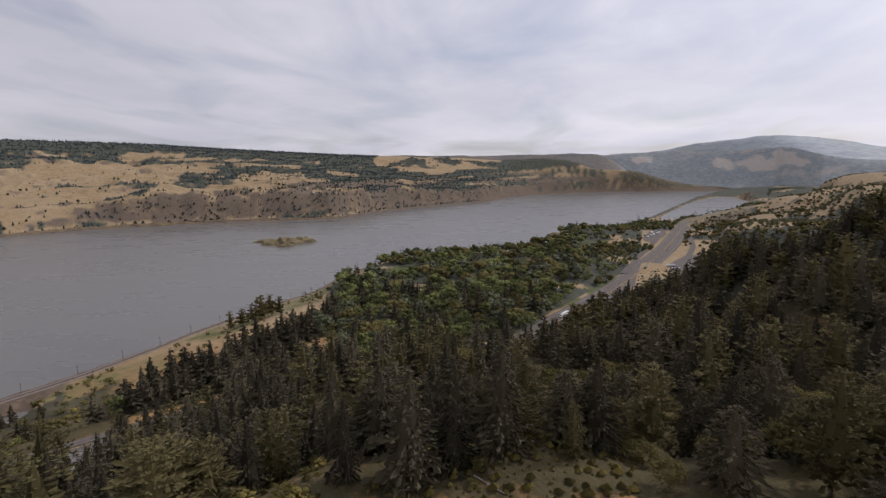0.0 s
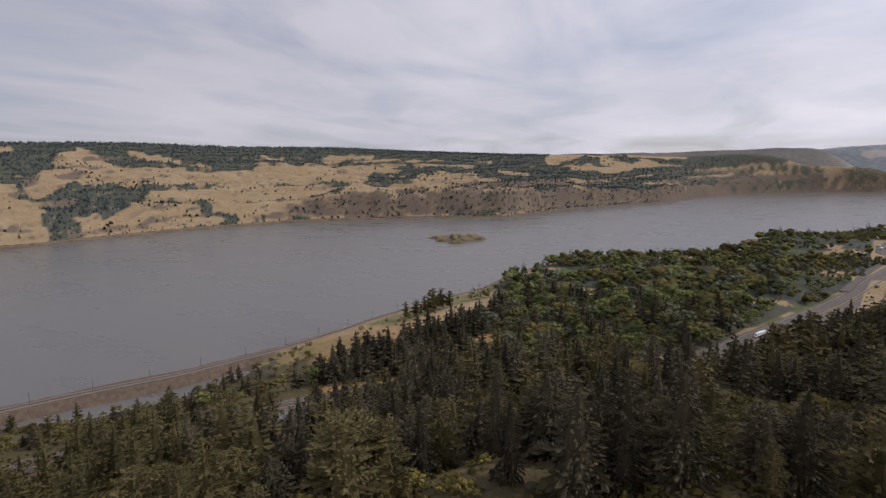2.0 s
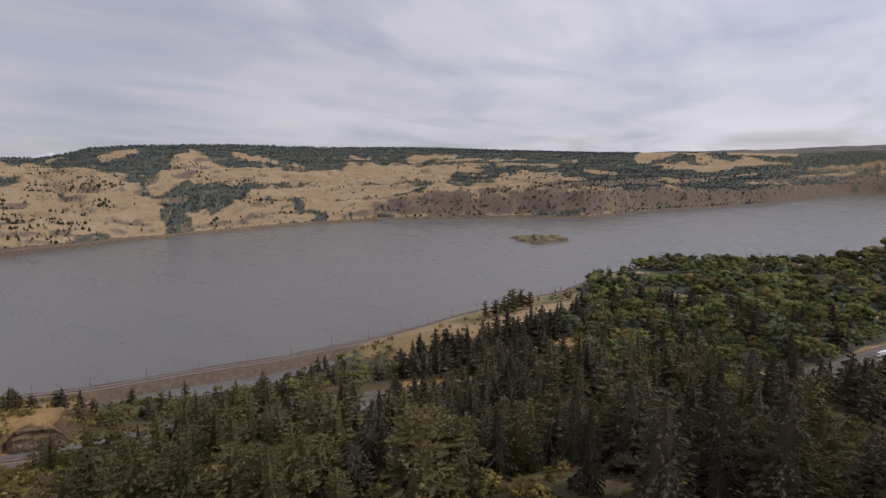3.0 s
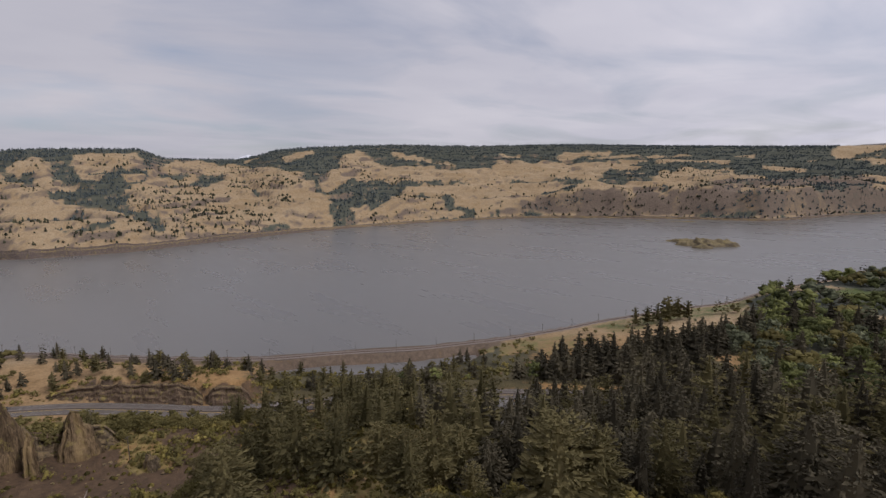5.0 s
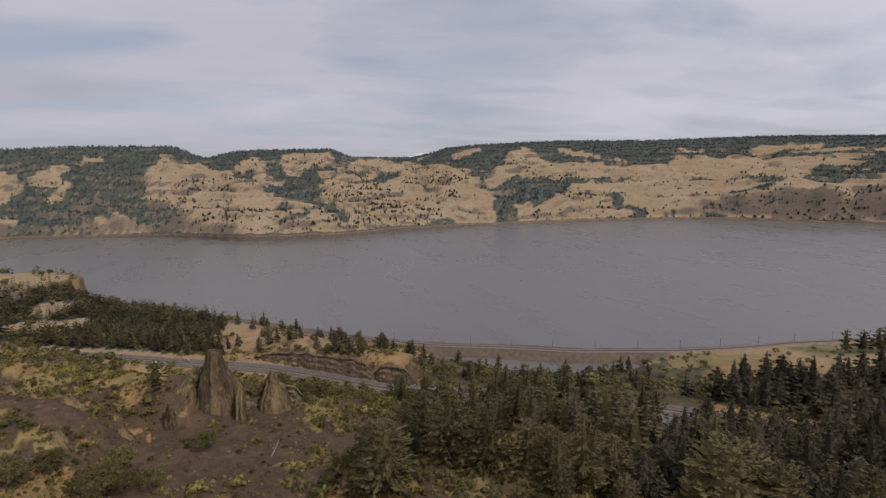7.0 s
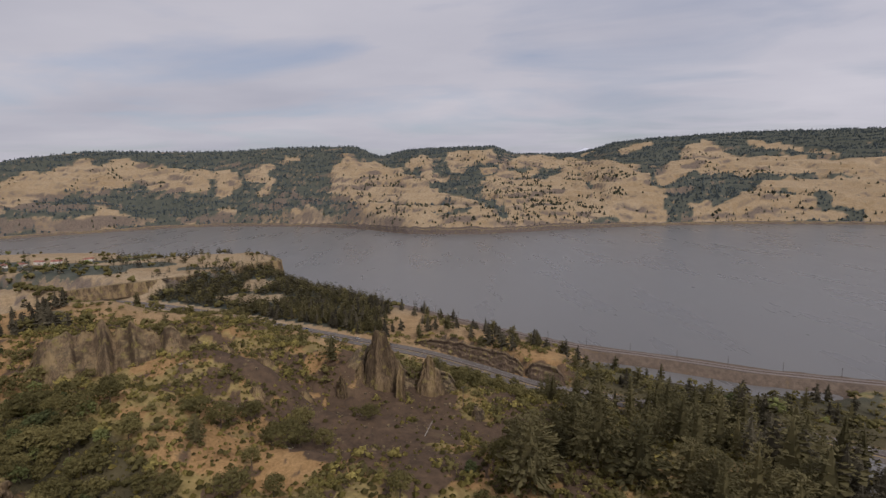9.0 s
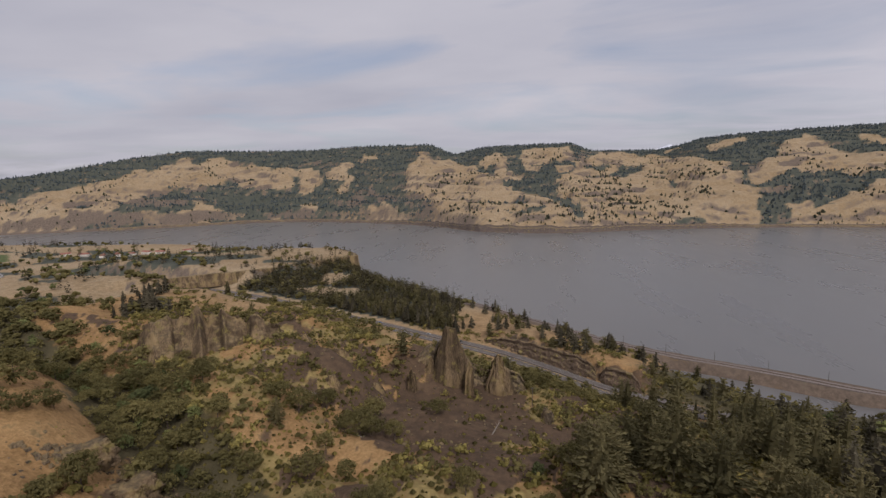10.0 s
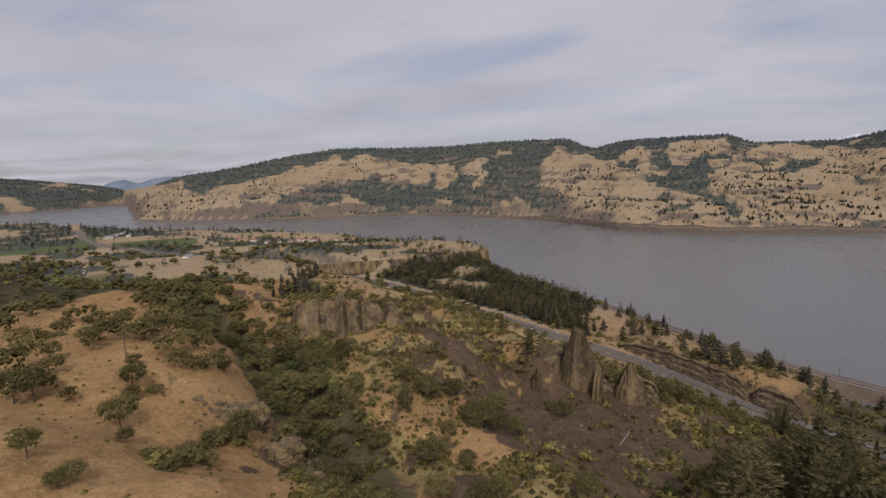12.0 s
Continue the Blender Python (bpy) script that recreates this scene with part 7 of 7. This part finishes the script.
# single oaks of the grass shelf
SHELF_OAKS = ((153.7, 111, 6.5), (150.6, 103, 4.5), (151.9, 102, 4), (146.2, 144, 9), (145.9, 132, 4), (144.7, 163, 8), (144.9, 157, 5), (142.8, 160, 3.5), (152.5, 164, 11), (153.9, 166, 10), (151.4, 168, 6), (150.0, 160, 5), (150.8, 179, 7), (152.2, 191, 10), (154.0, 189, 10), (150.6, 196, 7),
              (148.0, 205, 8), (146.4, 208, 9), (144.6, 205, 7), (143, 209, 8), (149.4, 230, 8), (152.4, 228, 9), (147, 236, 9), (144.8, 240, 8), (140.2, 240, 7), (141.5, 260, 7), (146, 270, 8), (150, 262, 9), (153, 274, 9), (148.4, 290, 8), (143.6, 290, 9), (151, 310, 9), (146, 318, 8), (153.5, 352, 12), (148.8, 359, 10), (150.1, 341, 8), (144.2, 355, 8), (143.2, 374, 10), (147.4, 368, 9), (150.4, 397, 10), (150.3, 416, 8), (153.1, 388, 8), (147.6, 199, 8), (143.3, 200, 9), (141.7, 184, 8), (140.3, 174, 7), (138.8, 172, 6), (137.2, 176, 7), (144.3, 176, 5), (139.6, 190, 8), (141.8, 203, 9), (137.8, 192, 8), (145.1, 219, 9), (139.5, 210, 9), (136.0, 182, 6))
for i, (b, r, high) in enumerate(SHELF_OAKS):
    x, y = plan(b, r)
    plant("oak_tree", x, y, float(ground_height(x, y)) - 0.15, high, 2.4 * i, r < 230)


# tall lone pines on the grass beside the railway
for i, (b, r, high) in enumerate(((30.4, 560, 22), (29.2, 566, 21), (28.2, 574, 23), (27.2, 588, 29), (26.3, 596, 27), (25.3, 600, 22), (22.6, 640, 18), (21.8, 640, 22), (21.0, 648, 17))):
    x, y = plan(b, r)
    plant("pine_tree", x, y, float(ground_height(x, y)) - 0.15, high, 2.4 * i, False)

# oak thicket in the draw
x, y, b, r, g = scatter(6.0, 118, 146, 96, 470, 9)
k = (g.random(len(x)) < 0.85 * np.exp(-(draw_line(b, r) / np.interp(r, [100, 150, 200, 250], [8, 15, 22, 26])) ** 4)) & (clear_of_works(b, r) > 0.5)
x, y = x[k], y[k]
z, u, hh = ground_height(x, y), g.random(len(x)), g.random(len(x))
for i in range(len(x)):
    plant("maple_tree" if u[i] > 0.86 else "oak_tree", x[i], y[i], z[i] - 0.15, 3.5 + 4.5 * hh[i], 6.28 * u[i], False)


# closer stand of young conifers below the western cliff, and brushy oaks above the highway
x, y, b, r, g = scatter(6.8, 64, 129, 260, 960, 8)
dens = np.maximum(0.9 * west_wood(x, y, b, r), 0.75 * smooth(66, 72, b) * smooth(-11, -16, highway_offset(b, r)) * smooth(-110, -50, highway_offset(b, r)) * smooth(-0.4, 0.0, fbm(x, y, 40, 4)))
k = g.random(len(x)) < dens
x, y, b, r = x[k], y[k], b[k], r[k]
z, off, u, hh = ground_height(x, y), highway_offset(b, r), g.random(len(x)), g.random(len(x))
for i in range(len(x)):
    if z[i] > 1.5:
        kind = "oak_tree" if off[i] < 0 or u[i] > 0.82 else ("fir_tree" if u[i] < 0.28 else "pine_tree")
        plant(kind, x[i], y[i], z[i] - 0.15, (4 + 4 * hh[i] + 2 * (b[i] < 90)) if kind == "oak_tree" else 9 + 8 * hh[i], 6.28 * u[i], False)


def stuff_mesh(name, rows, templates, mat, seed, label, category="trees"):
    """Many trees as one joined mesh."""
    if len(rows) == 0:
        return None
    rows = np.array(rows, float)
    g = np.random.default_rng(seed)
    which = g.integers(0, len(templates), len(rows))
    tint = g.random(len(rows))
    vs, ts = [], []
    for k, q in enumerate(templates):
        sel = rows[which == k]
        if not len(sel):
            continue
        v = q.reshape(-1, 3)
        c, s = np.cos(sel[:, 4])[:, None], np.sin(sel[:, 4])[:, None]
        wide = (sel[:, 3] * (0.85 + 0.3 * tint[which == k]))[:, None]
        px = (v[None, :, 0] * c - v[None, :, 1] * s) * wide + sel[:, 0:1]
        py = (v[None, :, 0] * s + v[None, :, 1] * c) * wide + sel[:, 1:2]
        pz = v[None, :, 2] * sel[:, 3:4] + sel[:, 2:3]
        vs.append(np.stack([px, py, pz], -1).reshape(-1, 3))
        ts.append(np.repeat(tint[which == k], len(v)))
    me = quad_mesh(name, np.concatenate(vs).reshape(-1, 4, 3), mat, np.concatenate(ts))
    return tagged(new(name, me), label, category, kind="stuff")


for kind, label in (("fir_tree", "dense dark fir forest along the valley"), ("pine_tree", "olive green pine wood on the dry slope"), ("oak_tree", "dull green oak woods and thickets"),
                    ("maple_tree", "bright green broad-leaved trees on the flats"), ("willow_tree", "pale grey-green willows among the trees")):
    rows = np.array(STUFF[kind], float)
    away = np.hypot(rows[:, 0], rows[:, 1])
    for tier, (r0, r1) in enumerate(((0, 330), (330, 620), (620, 9999))):
        stuff_mesh(kind.split("_")[0] + "_wood", rows[(away >= r0) & (away < r1)], KINDS[kind]["mid"][tier], KINDS[kind]["mat"], 21 + tier, label)

# low scrub on the dry slopes
x, y, b, r, g = scatter(4.1, -16, 156, 78, 520, 31)
d = np.where(b < 129, 0.66, 0.07) * smooth(-0.35, 0.2, fbm(x, y, 30, 4)) * (1 - 0.9 * talus(x, y, b, r)) * clear_of_works(b, r) * np.where(b < 80, np.maximum(np.maximum(smooth(40, 58, b), 0.45 * smooth(150, 130, r)), 0.5 * smooth(18, 24, highway_offset(b, r)) * smooth(140, 60, near_shore(b) - r + 60 * (b > 44))), 1)
k = (g.random(len(x)) < d) & (r < np.where(b < 78, 700, highway_range(b) + 120))
x, y, hh = x[k], y[k], g.random(k.sum())
z = ground_height(x, y)
dull = g.random(len(x)) < 0.55
shrubs = [broad_arrays(rng, 4, 7, 0.11, w, 0.0, 4, 0.62) for w in (0.7, 0.85, 0.6)]
# a hedge of brush across the shelf
hb, hr = np.interp(np.linspace(0, 3, 34), range(4), (144.3, 142.2, 139.2, 136.2)), np.interp(np.linspace(0, 3, 34), range(4), (124, 117, 134, 148))
hx, hy = plan(hb + g.normal(0, 0.5, 34), hr + g.normal(0, 2.2, 34))
x, y, z = np.append(x, hx), np.append(y, hy), np.append(z, ground_height(hx, hy))
hh, dull = np.append(hh, g.uniform(0.3, 1, 34)), np.append(dull, g.random(34) < 0.9)
rows = np.stack([x, y, z - 0.3, 1.5 + 3.4 * hh ** 1.8, hh * 6], -1)
away = np.hypot(rows[:, 0], rows[:, 1])
close = np.argsort(away)[:290]
green = [quad_mesh("shrub", broad_arrays(rng, 9, 18, 0.055, w, 0.0, 4, 0.6), OAK) for w in (0.7, 0.85, 0.6)]
straw = [quad_mesh("shrub", broad_arrays(rng, 9, 18, 0.055, w, 0.0, 4, 0.6), DRY_SHRUB) for w in (0.7, 0.8)]
for i in close:
    kind = green[i % 3] if dull[i] else straw[i % 2]
    ob = tagged(new("shrub", kind), "dull olive oak shrub on the rocky slope" if dull[i] else "yellowish dry shrub on the rocky slope", "shrub", "shrubs of the rocky slope")
    ob.matrix_world = pose(*rows[i, :3], 0, 0, math.degrees(rows[i, 4])) @ Matrix.Diagonal((rows[i, 3] * 1.1, rows[i, 3] * 1.1, rows[i, 3], 1))
keep = np.ones(len(rows), bool)
keep[close] = False
rows, dull = rows[keep], dull[keep]
stuff_mesh("shrubs", rows[dull], shrubs, OAK, 5, "low oak scrub and brush on dry ground", "shrubs")
stuff_mesh("dry_shrubs", rows[~dull], shrubs, DRY_SHRUB, 6, "yellowish dry brush on the rocky slope", "shrubs")

# tufts and low brush between the shrubs
x, y, b, r, g = scatter(2.5, -16, 156, 78, 400, 33)
d = np.where(b < 130, 1.0, 0.22) * smooth(-0.7, -0.1, fbm(x - 60, y, 22, 4)) * clear_of_works(b, r) * (1 - 0.85 * talus(x, y, b, r))
k = (g.random(len(x)) < d) & (r < highway_range(b) - 16) & ((b > 44) | (r < 150))
x, y, hh = x[k], y[k], g.random(k.sum())
shelf_side = polar(x, y)[0] > 130
dull = (g.random(len(x)) < 0.42) & ~shelf_side
rows = np.stack([x, y, ground_height(x, y) - 0.15, (0.5 + 1.5 * hh ** 2) * np.where(shelf_side, 0.5, 1), hh * 6], -1)
tufts = [far_bush_arrays(rng) * (1.5, 1.5, 1) for _ in range(6)]
stuff_mesh("low_brush", rows[dull], tufts, OAK, 7, "knee-high olive brush on the rocky slope", "shrubs")
stuff_mesh("dry_tussocks", rows[~dull], tufts, DRY_SHRUB, 8, "yellow dry tussocks on the rocky slope", "grass")

# loose stones along the rim of the grass shelf and over the scree
g = np.random.default_rng(37)
rim_s = np.linspace(0, 7, 330)
sb, sr = np.interp(rim_s, range(8), (138.9, 136.0, 135.3, 132.4, 129.6, 128.0, 127.4, 128.6)), np.interp(rim_s, range(8), (153, 159, 153, 157, 156, 151, 138, 112))
sx, sy = plan(sb + g.normal(0, 0.9, 330), sr + g.normal(0, 3.2, 330))
x, y, b, r, g = scatter(4.6, 76, 114, 140, 300, 38)
k = g.random(len(x)) < 0.5 * talus(x, y, b, r)
x, y = np.append(sx, x[k]), np.append(sy, y[k])
big = g.random(len(x))
stones = []
for _ in range(5):
    v = [np.array((px, py, pz)) * rng.uniform(0.7, 1.15, 3) for px, py, pz in ((-1, -1, 0), (1, -1, 0), (1, 1, 0), (-1, 1, 0), (-0.6, -0.7, 1), (0.7, -0.5, 0.9), (0.5, 0.7, 1), (-0.7, 0.6, 0.8))]
    stones.append(np.array([[v[i] for i in f] for f in ((0, 1, 5, 4), (1, 2, 6, 5), (2, 3, 7, 6), (3, 0, 4, 7), (4, 5, 6, 7))]))
stuff_mesh("loose_stones", np.stack([x, y, ground_height(x, y) - 0.2, 0.3 + 0.8 * big ** 2.2, big * 40], -1), stones, BASALT, 39, "angular brown basalt stones on the scree and rim", "stones")

# scrub over the rolling ground east of the slope
x, y, b, r, g = scatter(11.0, -44, -9, 560, 3900, 61)
k = (g.random(len(x)) < 0.7 * smooth(-0.3, 0.12, fbm(x, y, 200, 5, 0.6)) * clear_of_works(b, r)) & (r < near_shore(b) - 20)
x, y, hh = x[k], y[k], g.random(k.sum())
stuff_mesh("hill_brush", np.stack([x, y, ground_height(x, y) - 0.3, 3.5 + 4.0 * hh, hh * 6], -1), [far_bush_arrays(rng) * (1.5, 1.5, 1) for _ in range(5)], HAZED_BRUSH, 62, "low dull green oak brush on rolling ground", "shrubs")

# woods and scattered trees of the far hills
g = np.random.default_rng(41)
b, r = g.uniform(-24, 160, 215000), np.sqrt(g.uniform(1540 ** 2, 5700 ** 2, 215000))
x, y = plan(b, r)
ok = (is_north(b, r) & (r > far_shore(b) + 14) & (r < ridge_range(b) + 40) & (b > -24))
x, y, b, r = x[ok], y[ok], b[ok], r[ok]
w, s = north_wood(x, y, b, r), north_share(b, r)
clump = smooth(-0.15, 0.25, fbm(x, y, 120, 4))
q = ground_height(x, y) / 30.0 + 1.4 * fbm(x, y, 420, 4)
q = q - np.floor(q)
shelf = smooth(0.22, 0.32, q) * smooth(0.58, 0.48, q)
open_share = np.interp(b, [30, 50, 60, 80, 98, 112, 140], [0.75, 0.45, 1.1, 1.3, 0.8, 1.2, 0.6]) * (0.04 + 0.62 * clump ** 2 + 0.8 * shelf * clump) * smooth(1.1, 0.2, s)
open_share = np.maximum(open_share, 1.1 * smooth(40, 36, b) * smooth(0.20, 0.10, s) * (0.15 + clump))
open_share = np.maximum(open_share, 0.35 * strokes(b, hill_slope(b, r), ROCK_FACES))
open_share = np.maximum(open_share, 1.0 * strokes(b, hill_slope(b, r), LEDGES, 0.1, 0.5))
open_share = open_share * (1 - 0.8 * strokes(b, hill_slope(b, r), MEADOWS_PASTURE))
k = g.random(len(x)) < np.maximum(0.85 * w, open_share) * np.interp(b, [-14, -6, 4], [0.5, 0.7, 1])
x, y, w, b = x[k], y[k], w[k], b[k]
z = ground_height(x, y)
hh = g.random(len(x))
fir = g.random(len(x)) < 0.45
rows = np.stack([x, y, z - 0.4, np.where(w > 0.5, 7 + 7 * hh, 4.5 + 12 * hh ** 2) * np.interp(b, [-12, 6], [0.55, 1]), hh * 6], -1)
in_wood = w > 0.5
bushes = [far_bush_arrays(rng) for _ in range(4)]
cones = [far_fir_arrays(rng) for _ in range(4)]
low = rows * (1, 1, 1, 0.75, 1)
stuff_mesh("far_firs", rows[fir & in_wood], cones, HAZED_SCRUB, 51, "dark haze-tinted fir woods on the far hills")
stuff_mesh("far_scrub", low[~fir & in_wood], bushes, HAZED_SCRUB, 52, "dark haze-tinted woods of round trees on the far hills")
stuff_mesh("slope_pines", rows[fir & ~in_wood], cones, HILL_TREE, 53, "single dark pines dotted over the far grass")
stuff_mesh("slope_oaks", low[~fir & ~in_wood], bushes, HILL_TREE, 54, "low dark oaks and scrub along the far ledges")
